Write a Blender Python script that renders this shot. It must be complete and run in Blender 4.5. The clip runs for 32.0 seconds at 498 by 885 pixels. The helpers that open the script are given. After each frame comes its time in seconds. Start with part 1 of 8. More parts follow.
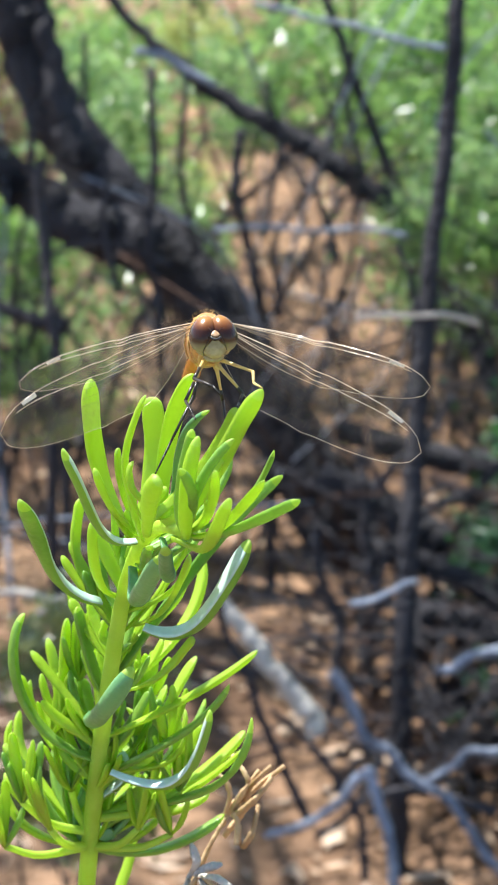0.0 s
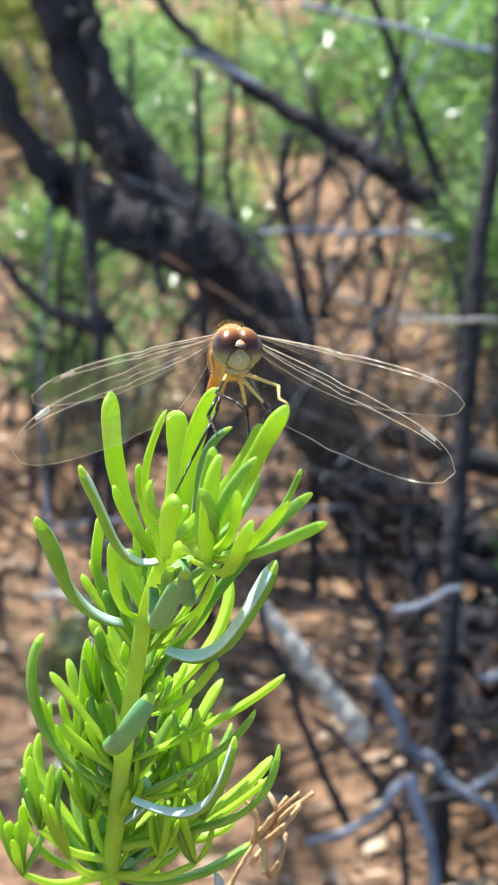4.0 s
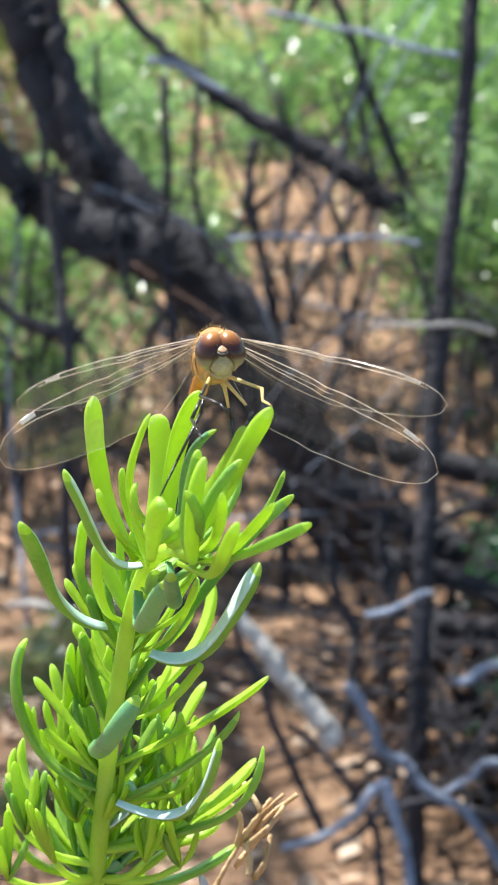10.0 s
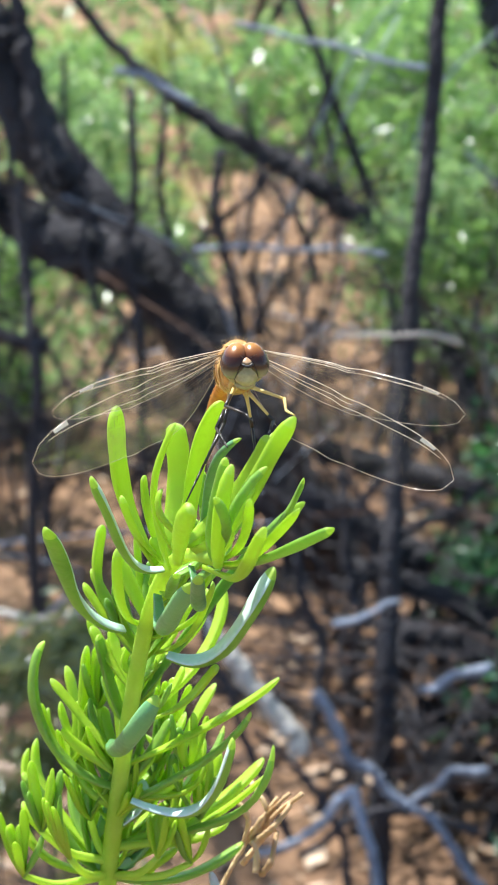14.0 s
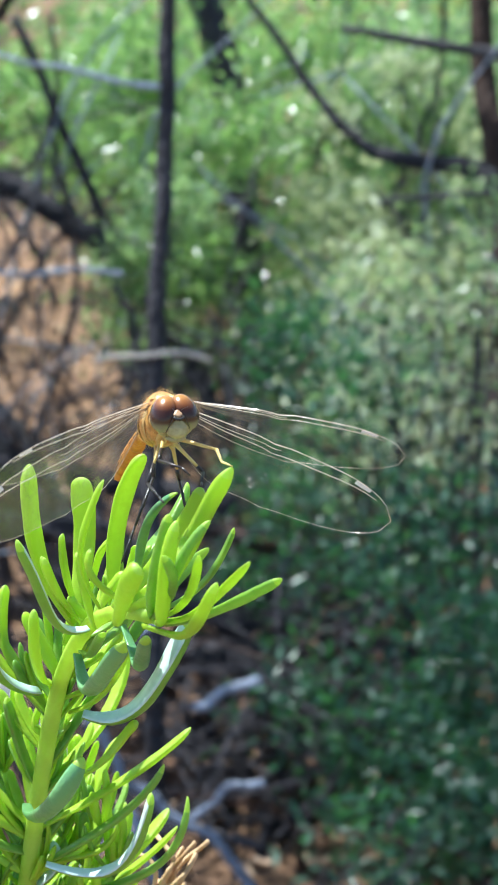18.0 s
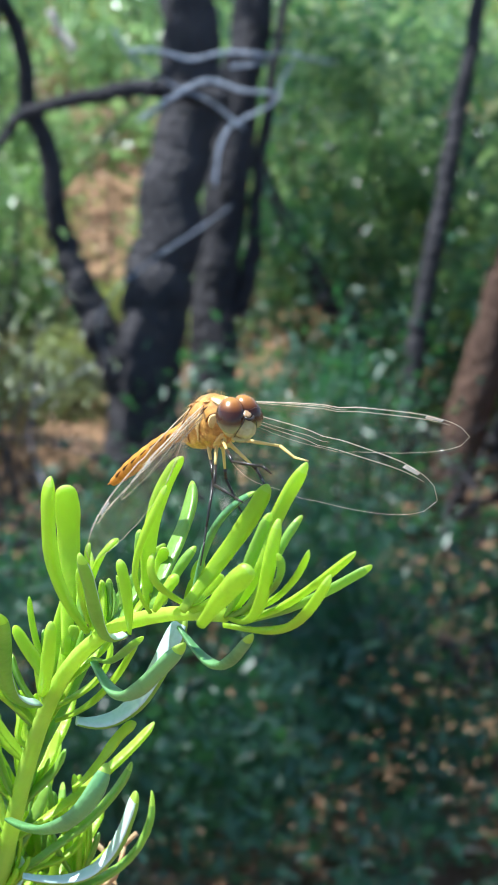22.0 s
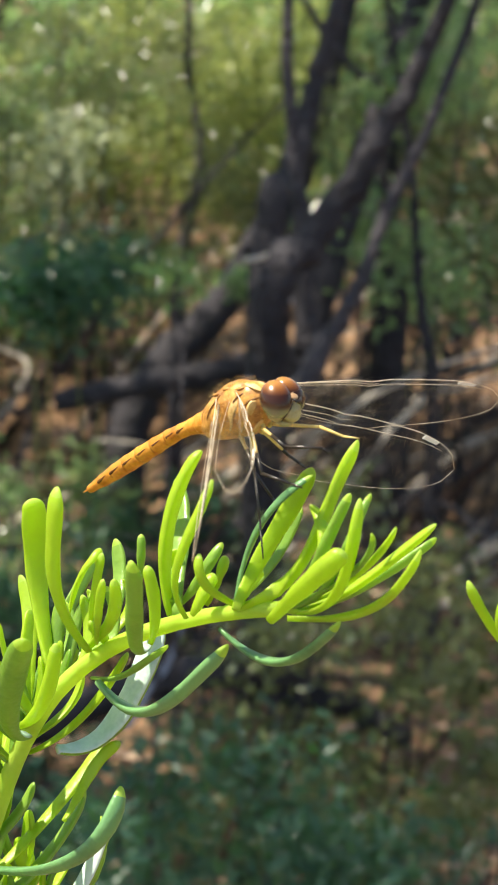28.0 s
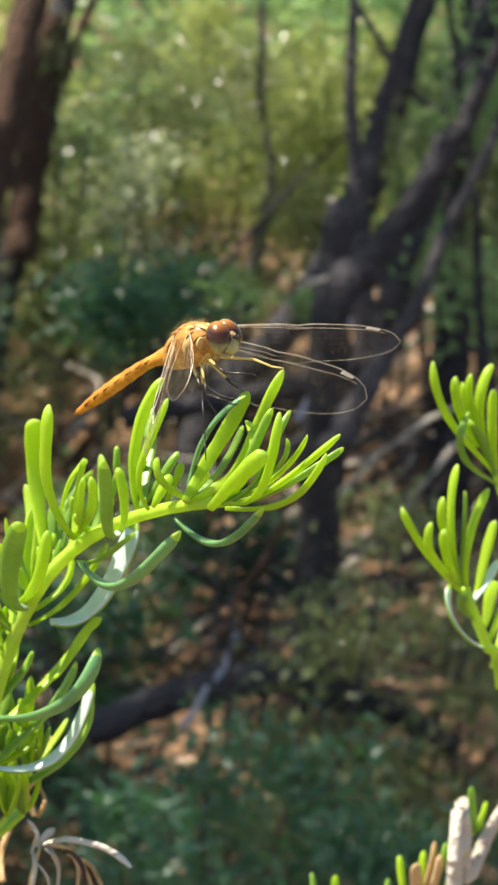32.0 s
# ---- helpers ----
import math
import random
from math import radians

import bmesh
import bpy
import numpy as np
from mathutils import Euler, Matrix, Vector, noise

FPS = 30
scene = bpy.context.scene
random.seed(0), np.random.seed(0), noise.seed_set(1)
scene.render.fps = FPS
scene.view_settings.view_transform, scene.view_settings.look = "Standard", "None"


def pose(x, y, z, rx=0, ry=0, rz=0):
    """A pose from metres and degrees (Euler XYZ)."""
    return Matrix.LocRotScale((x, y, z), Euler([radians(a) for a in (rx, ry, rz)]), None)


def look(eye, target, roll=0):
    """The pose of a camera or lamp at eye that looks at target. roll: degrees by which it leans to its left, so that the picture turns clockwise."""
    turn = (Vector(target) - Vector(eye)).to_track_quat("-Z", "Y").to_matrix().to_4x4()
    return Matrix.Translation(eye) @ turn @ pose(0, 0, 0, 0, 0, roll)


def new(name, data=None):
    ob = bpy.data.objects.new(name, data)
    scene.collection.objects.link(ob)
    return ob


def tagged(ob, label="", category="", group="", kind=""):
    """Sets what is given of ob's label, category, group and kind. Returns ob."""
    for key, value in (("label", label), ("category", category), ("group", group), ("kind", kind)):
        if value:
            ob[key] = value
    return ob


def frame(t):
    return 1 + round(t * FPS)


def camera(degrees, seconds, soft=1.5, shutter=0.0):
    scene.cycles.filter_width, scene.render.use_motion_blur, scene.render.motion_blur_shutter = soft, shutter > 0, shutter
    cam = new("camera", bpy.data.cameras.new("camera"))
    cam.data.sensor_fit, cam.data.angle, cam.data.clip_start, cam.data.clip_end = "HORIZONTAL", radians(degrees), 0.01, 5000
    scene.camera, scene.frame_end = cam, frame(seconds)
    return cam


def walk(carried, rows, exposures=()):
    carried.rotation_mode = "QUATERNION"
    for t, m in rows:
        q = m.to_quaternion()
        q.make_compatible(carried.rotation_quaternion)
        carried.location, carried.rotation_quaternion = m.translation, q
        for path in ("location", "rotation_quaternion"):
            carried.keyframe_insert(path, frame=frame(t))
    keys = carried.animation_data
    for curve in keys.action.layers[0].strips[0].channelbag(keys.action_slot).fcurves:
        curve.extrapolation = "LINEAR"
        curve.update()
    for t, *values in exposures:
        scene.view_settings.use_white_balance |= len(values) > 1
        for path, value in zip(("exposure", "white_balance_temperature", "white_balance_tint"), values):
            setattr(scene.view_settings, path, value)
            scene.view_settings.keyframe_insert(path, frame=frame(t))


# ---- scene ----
cam = camera(12.89, 32.0, soft=1.5)
cam.data.dof.use_dof, cam.data.dof.focus_distance, cam.data.dof.aperture_fstop = True, 0.277, 104
PATH = [
    (0, (-0.0087, -0.2462, 1.0720), (0.00337, -0.01016, 0.99063), 0.20),
    (0.5, (-0.0078, -0.2443, 1.0715), (0.00350, -0.00819, 0.99025), 0.08),
    (1, (-0.0065, -0.2416, 1.0711), (0.00358, -0.00535, 0.98996), 0.03),
    (1.5, (-0.0069, -0.2383, 1.0700), (0.00158, -0.00208, 0.98859), 0.09),
    (2, (-0.0053, -0.2386, 1.0696), (0.00223, -0.00227, 0.98835), 0.14),
    (2.5, (-0.0064, -0.2380, 1.0700), (0.00018, -0.00167, 0.98864), 0.17),
    (4.5, (-0.0048, -0.2334, 1.0696), (0.00222, 0.00302, 0.98850), 0.22),
    (5, (-0.0031, -0.2355, 1.0701), (0.00441, 0.00089, 0.98912), 0.15),
    (5.5, (-0.0027, -0.2365, 1.0705), (0.00515, -0.00007, 0.98955), 0.11),
    (6, (-0.0053, -0.2347, 1.0705), (0.00254, 0.00176, 0.98983), 0.12),
    (6.5, (-0.0057, -0.2360, 1.0709), (0.00238, 0.00033, 0.98989), 0.06),
    (7, (-0.0051, -0.2357, 1.0708), (0.00338, 0.00055, 0.98956), 0.06),
    (7.5, (-0.0053, -0.2355, 1.0699), (0.00320, 0.00077, 0.98845), -0.06),
    (8, (-0.0051, -0.2350, 1.0700), (0.00346, 0.00115, 0.98849), -0.04),
    (8.5, (-0.0068, -0.2338, 1.0697), (0.00144, 0.00240, 0.98827), -0.12),
    (9, (-0.0072, -0.2330, 1.0699), (0.00120, 0.00328, 0.98870), -0.22),
    (9.5, (-0.0073, -0.2350, 1.0710), (0.00206, 0.00141, 0.99019), -0.16),
    (10, (-0.0075, -0.2353, 1.0696), (0.00291, 0.00115, 0.98917), -0.12),
    (10.5, (-0.0082, -0.2372, 1.0693), (0.00361, -0.00065, 0.98928), 0.09),
    (11, (-0.0112, -0.2394, 1.0700), (0.00179, -0.00266, 0.99078), 0.31),
    (11.5, (-0.0139, -0.2399, 1.0713), (0.00022, -0.00292, 0.99288), 0.43),
    (12, (-0.0145, -0.2403, 1.0718), (0.00102, -0.00328, 0.99365), 0.63),
    (12.5, (-0.0137, -0.2413, 1.0724), (0.00255, -0.00435, 0.99436), 0.60),
    (13, (-0.0138, -0.2449, 1.0739), (0.00252, -0.00804, 0.99558), 0.56),
    (13.5, (-0.0145, -0.2440, 1.0724), (0.00104, -0.00729, 0.99346), 0.47),
    (15.5, (-0.0161, -0.2454, 1.0732), (-0.00145, -0.00888, 0.99348), 0.12),
    (16, (-0.0146, -0.2463, 1.0734), (0.00270, -0.00974, 0.99440), -0.05),
    (16.5, (-0.0153, -0.2457, 1.0735), (0.00667, -0.00924, 0.99536), -0.18),
    (17, (-0.0178, -0.2425, 1.0718), (0.01140, -0.00664, 0.99412), -0.22),
    (17.5, (-0.0275, -0.2357, 1.0724), (0.00875, -0.00082, 0.99491), -0.36),
    (18, (-0.0380, -0.2357, 1.0750), (0.00751, -0.00252, 0.99733), -0.71),
    (18.5, (-0.0502, -0.2334, 1.0770), (0.00483, -0.00259, 0.99831), -0.53),
    (19, (-0.0615, -0.2296, 1.0784), (0.00346, -0.00167, 0.99894), -0.60),
    (19.5, (-0.0719, -0.2326, 1.0812), (0.00252, -0.00780, 1.00116), -0.57),
    (20, (-0.0832, -0.2290, 1.0817), (-0.00101, -0.00706, 1.00110), -0.48),
    (20.5, (-0.0919, -0.2254, 1.0817), (-0.00152, -0.00679, 1.00078), -0.40),
    (21, (-0.1009, -0.2261, 1.0814), (-0.00254, -0.01108, 1.00034), -0.05),
    (21.5, (-0.1087, -0.2206, 1.0821), (-0.00267, -0.00927, 1.00094), 0.10),
    (22, (-0.1157, -0.2123, 1.0804), (-0.00274, -0.00471, 0.99892), 0.21),
    (22.5, (-0.1223, -0.2136, 1.0778), (-0.00336, -0.00938, 0.99617), -0.61),
    (23, (-0.1288, -0.2105, 1.0801), (-0.00276, -0.01058, 0.99855), -0.48),
    (23.5, (-0.1331, -0.2041, 1.0769), (0.00072, -0.00896, 0.99617), -0.86),
    (24, (-0.1415, -0.1921, 1.0739), (0.00009, -0.00264, 0.99311), -0.57),
    (24.5, (-0.1514, -0.1856, 1.0757), (-0.00238, -0.00173, 0.99522), -0.48),
    (25, (-0.1580, -0.1780, 1.0738), (-0.00259, 0.00044, 0.99322), -0.12),
    (25.5, (-0.1615, -0.1698, 1.0761), (0.00051, 0.00279, 0.99563), 0.33),
    (26, (-0.1690, -0.1643, 1.0771), (-0.00114, 0.00281, 0.99727), 0.53),
    (26.5, (-0.1714, -0.1552, 1.0782), (0.00187, 0.00664, 0.99879), 1.29),
    (28.5, (-0.1737, -0.1580, 1.0711), (-0.00143, 0.00546, 0.99295), -0.18),
    (29, (-0.1719, -0.1600, 1.0735), (0.00070, 0.00321, 0.99551), -0.40),
    (29.5, (-0.1722, -0.1581, 1.0742), (0.00072, 0.00457, 0.99605), -0.11),
    (30, (-0.1711, -0.1674, 1.0738), (0.00183, -0.00458, 0.99584), 0.17),
    (30.5, (-0.1730, -0.1700, 1.0760), (-0.00056, -0.00664, 0.99796), 0.32),
    (31, (-0.1733, -0.1724, 1.0767), (-0.00184, -0.00783, 0.99922), 0.54),
    (31.5, (-0.1925, -0.1934, 1.0754), (-0.02298, -0.02644, 0.99868), 0.45),
    (32, (-0.2103, -0.2168, 1.0798), (-0.04325, -0.04676, 1.00443), 0.49),
]
walk(cam, [(t, look(eye, target, roll)) for t, eye, target, roll in PATH],
     [(0.0, 1.27, 6050, 9), (16.0, 1.29, 6000, 8), (18.0, 1.25, 5650, 6), (23.0, 1.3, 5650, 6), (24.5, 1.34, 6300, 7), (26.0, 1.2, 6800, 8), (28.5, 1.05, 7100, 9), (32.0, 1.03, 7100, 9)])

# ---- light ----
SUN = Vector((-0.28, 0.36, 0.89)).normalized()
world = bpy.data.worlds.new("sky")
scene.world = world
world.use_nodes = True
wn = world.node_tree.nodes
sky = wn.new("ShaderNodeTexSky")
sky.sky_type, sky.sun_disc = "NISHITA", False
sky.sun_elevation = math.asin(SUN.z)
sky.sun_rotation = math.atan2(SUN.x, SUN.y)
wn["Background"].inputs["Strength"].default_value = 0.115
world.node_tree.links.new(sky.outputs["Color"], wn["Background"].inputs["Color"])
sun = new("sun", bpy.data.lights.new("sun", "SUN"))
sun.data.energy, sun.data.angle, sun.data.color = 5.0, radians(0.5), (1.0, 0.95, 0.86)
sun.matrix_world = look(SUN * 20, (0, 0, 0))
scene.view_settings.exposure = 0.8


# ---- materials ----
def material(name, dark, light, scale=30.0, rough=0.6, bump=0.0, fine=6.0, gleam=0.5, glow=0.0, glow_colour=None, spread=0.1, sheen=0.0):
    """Two-scale noise between two colours; glow: the share of light that passes through thin tissue."""
    m = bpy.data.materials.new(name)
    m.use_nodes = True
    n, link = m.node_tree.nodes, m.node_tree.links.new
    b = n["Principled BSDF"]
    co = n.new("ShaderNodeTexCoord")
    coarse, grain = n.new("ShaderNodeTexNoise"), n.new("ShaderNodeTexNoise")
    coarse.inputs["Scale"].default_value, coarse.inputs["Detail"].default_value = scale, 4
    grain.inputs["Scale"].default_value, grain.inputs["Detail"].default_value = scale * fine, 3
    info = n.new("ShaderNodeObjectInfo")
    geo = n.new("ShaderNodeNewGeometry")
    add = n.new("ShaderNodeMath")
    add.operation = "ADD"
    mid = n.new("ShaderNodeMath")
    mid.operation = "MULTIPLY_ADD"
    mid.inputs[1].default_value, mid.inputs[2].default_value = 0.35, -0.175
    isl = n.new("ShaderNodeMath")
    isl.operation = "MULTIPLY_ADD"
    isl.inputs[1].default_value = spread * 3
    mixer = n.new("ShaderNodeMath")
    mixer.operation = "MULTIPLY_ADD"
    mixer.inputs[1].default_value = spread * 3
    ramp = n.new("ShaderNodeValToRGB")
    ramp.color_ramp.elements[0].position, ramp.color_ramp.elements[1].position = 0.3 + spread, 0.72 + 2 * spread
    ramp.color_ramp.elements[0].color, ramp.color_ramp.elements[1].color = (*dark, 1), (*light, 1)
    for tex in (coarse, grain):
        link(co.outputs["Object"], tex.inputs["Vector"])
    link(grain.outputs["Fac"], mid.inputs[0])
    link(coarse.outputs["Fac"], add.inputs[0])
    link(mid.outputs[0], add.inputs[1])
    link(info.outputs["Random"], isl.inputs[0])
    link(add.outputs[0], isl.inputs[2])
    link(geo.outputs["Random Per Island"], mixer.inputs[0])
    link(isl.outputs[0], mixer.inputs[2])
    link(mixer.outputs[0], ramp.inputs["Fac"])
    link(ramp.outputs["Color"], b.inputs["Base Color"])
    b.inputs["Roughness"].default_value = rough
    b.inputs["Specular IOR Level"].default_value = gleam
    if bump:
        bn = n.new("ShaderNodeBump")
        bn.inputs["Strength"].default_value, bn.inputs["Distance"].default_value = min(1.0, bump), 0.25 / scale
        link(grain.outputs["Fac"], bn.inputs["Height"])
        link(bn.outputs["Normal"], b.inputs["Normal"])
    if glow:
        tr, mx = n.new("ShaderNodeBsdfTranslucent"), n.new("ShaderNodeMixShader")
        tr.inputs["Color"].default_value = (*(glow_colour or light), 1)
        mx.inputs["Fac"].default_value = glow
        link(b.outputs[0], mx.inputs[1])
        link(tr.outputs[0], mx.inputs[2])
        link(mx.outputs[0], n["Material Output"].inputs["Surface"])
    return m


SOIL = material("soil", (0.085, 0.047, 0.028), (0.36, 0.22, 0.13), 2.8, 0.95, 0.8, 9, 0.2, spread=0.0)
LEAF = material("succulent_leaf", (0.11, 0.21, 0.008), (0.37, 0.52, 0.034), 160, 0.38, 0.12, 8, 0.55, 0.43, (0.68, 0.95, 0.03), 0.22)
DEEP_LEAF = material("deep_green_leaf", (0.07, 0.18, 0.02), (0.24, 0.4, 0.06), 160, 0.32, 0.12, 8, 0.6, 0.34, (0.42, 0.74, 0.03), 0.14)
# waxy bloom, paled further: the sky's sheen is in the colour
WAXY_SHEEN = material("waxy_sheen_leaf", (0.3, 0.48, 0.4), (0.62, 0.76, 0.68), 160, 0.28, 0.08, 8, 1.0, 0.12, (0.35, 0.7, 0.2), 0.12)
# teal leaves: the shade they hang in is put into the colour
TEAL_SHADE = material("teal_shade_leaf", (0.05, 0.17, 0.06), (0.17, 0.36, 0.13), 160, 0.3, 0.1, 8, 0.6, 0.2, (0.25, 0.6, 0.12), 0.12)
LEAF_TIP = material("pale_leaf_tip", (0.2, 0.31, 0.03), (0.42, 0.56, 0.1), 300, 0.45, 0.1, 6, 0.45, 0.42, (0.7, 0.95, 0.08), 0.1)
STEM = material("stem_green", (0.34, 0.52, 0.04), (0.48, 0.68, 0.1), 200, 0.45, 0.15, 6, 0.4, 0.42, (0.8, 1.0, 0.12), 0.04)
STRAW = material("dry_straw", (0.3, 0.16, 0.06), (0.68, 0.48, 0.26), 150, 0.7, 0.4, 6, 0.3, 0.2, (0.7, 0.5, 0.25), 0.12)
# grey wood tinted blue: the sky's reflection is in the colour
WOOD_GREY = material("dead_grey_wood", (0.09, 0.1, 0.13), (0.3, 0.34, 0.42), 25, 0.5, 0.8, 7, 0.3)
BARK = material("dark_bark", (0.011, 0.011, 0.014), (0.05, 0.046, 0.052), 14, 0.85, 1.0, 7, 0.3)
BARK_RED = material("red_brown_bark", (0.025, 0.015, 0.011), (0.09, 0.05, 0.034), 14, 0.85, 1.0, 7, 0.3)
PALE_WOOD = material("pale_dead_wood", (0.3, 0.25, 0.2), (0.62, 0.56, 0.48), 25, 0.8, 0.6, 7, 0.3)
FOLIAGE = material("foliage", (0.03, 0.08, 0.03), (0.14, 0.24, 0.1), 6, 0.27, 0, 6, 0.6, 0.46, (0.36, 0.54, 0.2), 0.18)
# lit copy of the foliage: sunlight put into a paler yellow-green
FOLIAGE_LIT = material("lit_yellow_foliage", (0.13, 0.18, 0.03), (0.32, 0.36, 0.09), 6, 0.4, 0, 6, 0.5, 0.45, (0.44, 0.5, 0.16), 0.16)
# near-black blue-green: the undergrowth's deep shade is in this colour
WEED = material("weed_shade_leaf", (0.01, 0.04, 0.028), (0.04, 0.1, 0.06), 10, 0.4, 0, 6, 0.5, 0.3, (0.08, 0.26, 0.06), 0.16)
# painted glints: leaves pale enough to stand in for sun sparkle
GLINT_LEAF = material("pale_glint_leaf", (0.2, 0.27, 0.1), (0.5, 0.55, 0.36), 12, 0.45, 0, 6, 0.3, 0.36, (0.62, 0.7, 0.34), 0.2)
BRIGHT = material("feathery_foliage", (0.03, 0.085, 0.02), (0.14, 0.25, 0.07), 6, 0.27, 0, 6, 0.6, 0.36, (0.38, 0.62, 0.17), 0.2)
# darker copy of the foliage, shade mixed into its olive
OLIVE = material("olive_shade_leaf", (0.03, 0.055, 0.018), (0.13, 0.16, 0.06), 10, 0.27, 0, 6, 0.6, 0.34, (0.32, 0.36, 0.14), 0.18)
LITTER = material("leaf_litter", (0.14, 0.075, 0.04), (0.55, 0.4, 0.28), 12, 0.6, 0, 6, 0.5, 0.1, None, 0.2)


# ---- tools ----
def mesh_of(name, verts, faces, mat, smooth=True):
    me = bpy.data.meshes.new(name)
    me.from_pydata([tuple(v) for v in verts], [], faces)
    me.materials.append(mat)
    me.polygons.foreach_set("use_smooth", [smooth] * len(me.polygons))
    me.update()
    return me


def thing(name, at, label, category, group="", kind=""):
    ob = new(name)
    ob.empty_display_size = 0.01
    ob.location = at
    return tagged(ob, label, category, group, kind)


def piece(name, geo, mat, parent, label="", smooth=True):
    """One mesh object from (verts, faces) in the world's space, under its thing or part."""
    verts, faces = geo
    origin = Vector((0, 0, 0))
    up = parent
    while up:
        origin += up.location
        up = up.parent
    ob = new(name, mesh_of(name, [Vector(v) - origin for v in verts], faces, mat, smooth))
    ob.parent = parent
    if label:
        ob["label"] = label
    return ob


def bezier(points, n):
    k = len(points) - 1
    out = []
    for i in range(n):
        s = i / (n - 1)
        p = Vector((0, 0, 0))
        for j, c in enumerate(points):
            p += Vector(c) * (math.comb(k, j) * s**j * (1 - s) ** (k - j))
        out.append(p)
    return out


def spline(points, n):
    """Catmull-Rom through the points, n places in all."""
    pts = [Vector(p) for p in points]
    if len(pts) == 2:
        return [pts[0].lerp(pts[1], i / (n - 1)) for i in range(n)]
    pts = [2 * pts[0] - pts[1], *pts, 2 * pts[-1] - pts[-2]]
    out, spans = [], len(pts) - 3
    for i in range(n):
        u = i / (n - 1) * spans
        k = min(int(u), spans - 1)
        u -= k
        a, b, c, d = pts[k : k + 4]
        out.append(0.5 * (2 * b + (c - a) * u + (2 * a - 5 * b + 4 * c - d) * u * u + (3 * b - a - 3 * c + d) * u**3))
    return out


def tube(path, widths, segs=8, flat=1.0, side=None, cap=True, wobble=0.0, rng=random):
    """A closed tube along a path; widths: its half-widths; flat: its thickness by its width; side: the way of the width."""
    verts, faces, n = [], [], len(path)
    keep = Vector(side) if side is not None else None
    for i, p in enumerate(path):
        tan = (path[min(i + 1, n - 1)] - path[max(i - 1, 0)]).normalized()
        if keep is None:
            keep = tan.orthogonal()
        keep = (keep - tan * keep.dot(tan)).normalized()
        other = tan.cross(keep)
        for k in range(segs):
            a = 2 * math.pi * k / segs
            r = widths[i] * (1 + (rng.uniform(-wobble, wobble) if wobble else 0))
            verts.append(p + keep * (r * math.cos(a)) + other * (r * flat * math.sin(a)))
    for i in range(n - 1):
        for k in range(segs):
            a, b = i * segs + k, i * segs + (k + 1) % segs
            faces.append((a, b, b + segs, a + segs))
    if cap:
        faces.append(tuple(reversed(range(segs))))
        faces.append(tuple(range((n - 1) * segs, n * segs)))
    return verts, faces


def ball(centre, axes, rings=10, segs=14, shape=None):
    """An ellipsoid with three half-axes as vectors; shape(u, a) may swell it."""
    c, (ax, ay, az) = Vector(centre), [Vector(v) for v in axes]
    verts, faces = [c + az], []
    for i in range(1, rings):
        th = math.pi * i / rings
        for k in range(segs):
            a = 2 * math.pi * k / segs
            s = shape(th, a) if shape else 1.0
            verts.append(c + s * (ax * (math.sin(th) * math.cos(a)) + ay * (math.sin(th) * math.sin(a)) + az * math.cos(th)))
    verts.append(c - az)
    for k in range(segs):
        faces.append((0, 1 + k, 1 + (k + 1) % segs))
        last = 1 + (rings - 2) * segs
        faces.append((len(verts) - 1, last + (k + 1) % segs, last + k))
    for i in range(rings - 2):
        for k in range(segs):
            a, b = 1 + i * segs + k, 1 + i * segs + (k + 1) % segs
            faces.append((a, a + segs, b + segs, b))
    return verts, faces


def joined(geos):
    verts, faces = [], []
    for v, f in geos:
        base = len(verts)
        verts += list(v)
        faces += [tuple(i + base for i in q) for q in f]
    return verts, faces


# ---- ground ----
def rise(x, y):
    """The ground's height: nearly level, lumpy, rising gently far off."""
    d = math.hypot(x, y)
    return 0.02 * noise.noise((x * 1.3, y * 1.3, 0)) + 0.008 * noise.noise((x * 6, y * 6, 3)) + 0.02 * max(0.0, d - 6) - 0.015


def ground():
    verts, faces = [], []
    rings = [0.0] + [0.25 * 1.075**i for i in range(1, 118)]
    segs = 96
    for r in rings:
        for k in range(segs):
            a = 2 * math.pi * k / segs
            x, y = r * math.cos(a), r * math.sin(a)
            verts.append((x, y, rise(x, y) if r < 60 else 0.02 * 54))
    for i in range(len(rings) - 1):
        for k in range(segs):
            a, b = i * segs + k, i * segs + (k + 1) % segs
            faces.append((a, a + segs, b + segs, b))
    ob = new("ground", mesh_of("ground", verts, faces, SOIL))
    tagged(ob, "dry reddish soil with litter", "ground", kind="structure")


ground()


# ---- the thicket ----
def sprig(rng, p, size, droop=0.3):
    """A small folded leaf: four corners, two faces."""
    d = Vector((rng.gauss(0, 1), rng.gauss(0, 1), rng.gauss(-droop, 0.8))).normalized()
    s = d.orthogonal().normalized()
    s = s * math.cos(k := rng.uniform(0, 6.28)) + d.cross(s) * math.sin(k)
    n = d.cross(s)
    w = size * rng.uniform(0.12, 0.22)
    a = p + d * size * 0.5 + s * w - n * w * 0.3
    b = p + d * size * 0.5 - s * w - n * w * 0.3
    return [p, a, p + d * size, b], [(0, 1, 2), (0, 2, 3)]


def crown(rng, clumps, per, size, droop=0.3):
    verts, faces = [], []
    for c, r in clumps:
        for _ in range(per):
            q = Vector(c) + Vector((rng.gauss(0, 1), rng.gauss(0, 1), rng.gauss(0, 0.8))) * r * 0.5
            v, f = sprig(rng, q, size * rng.uniform(0.6, 1.3), droop)
            base = len(verts)
            verts += v
            faces += [tuple(i + base for i in t) for t in f]
    return verts, faces


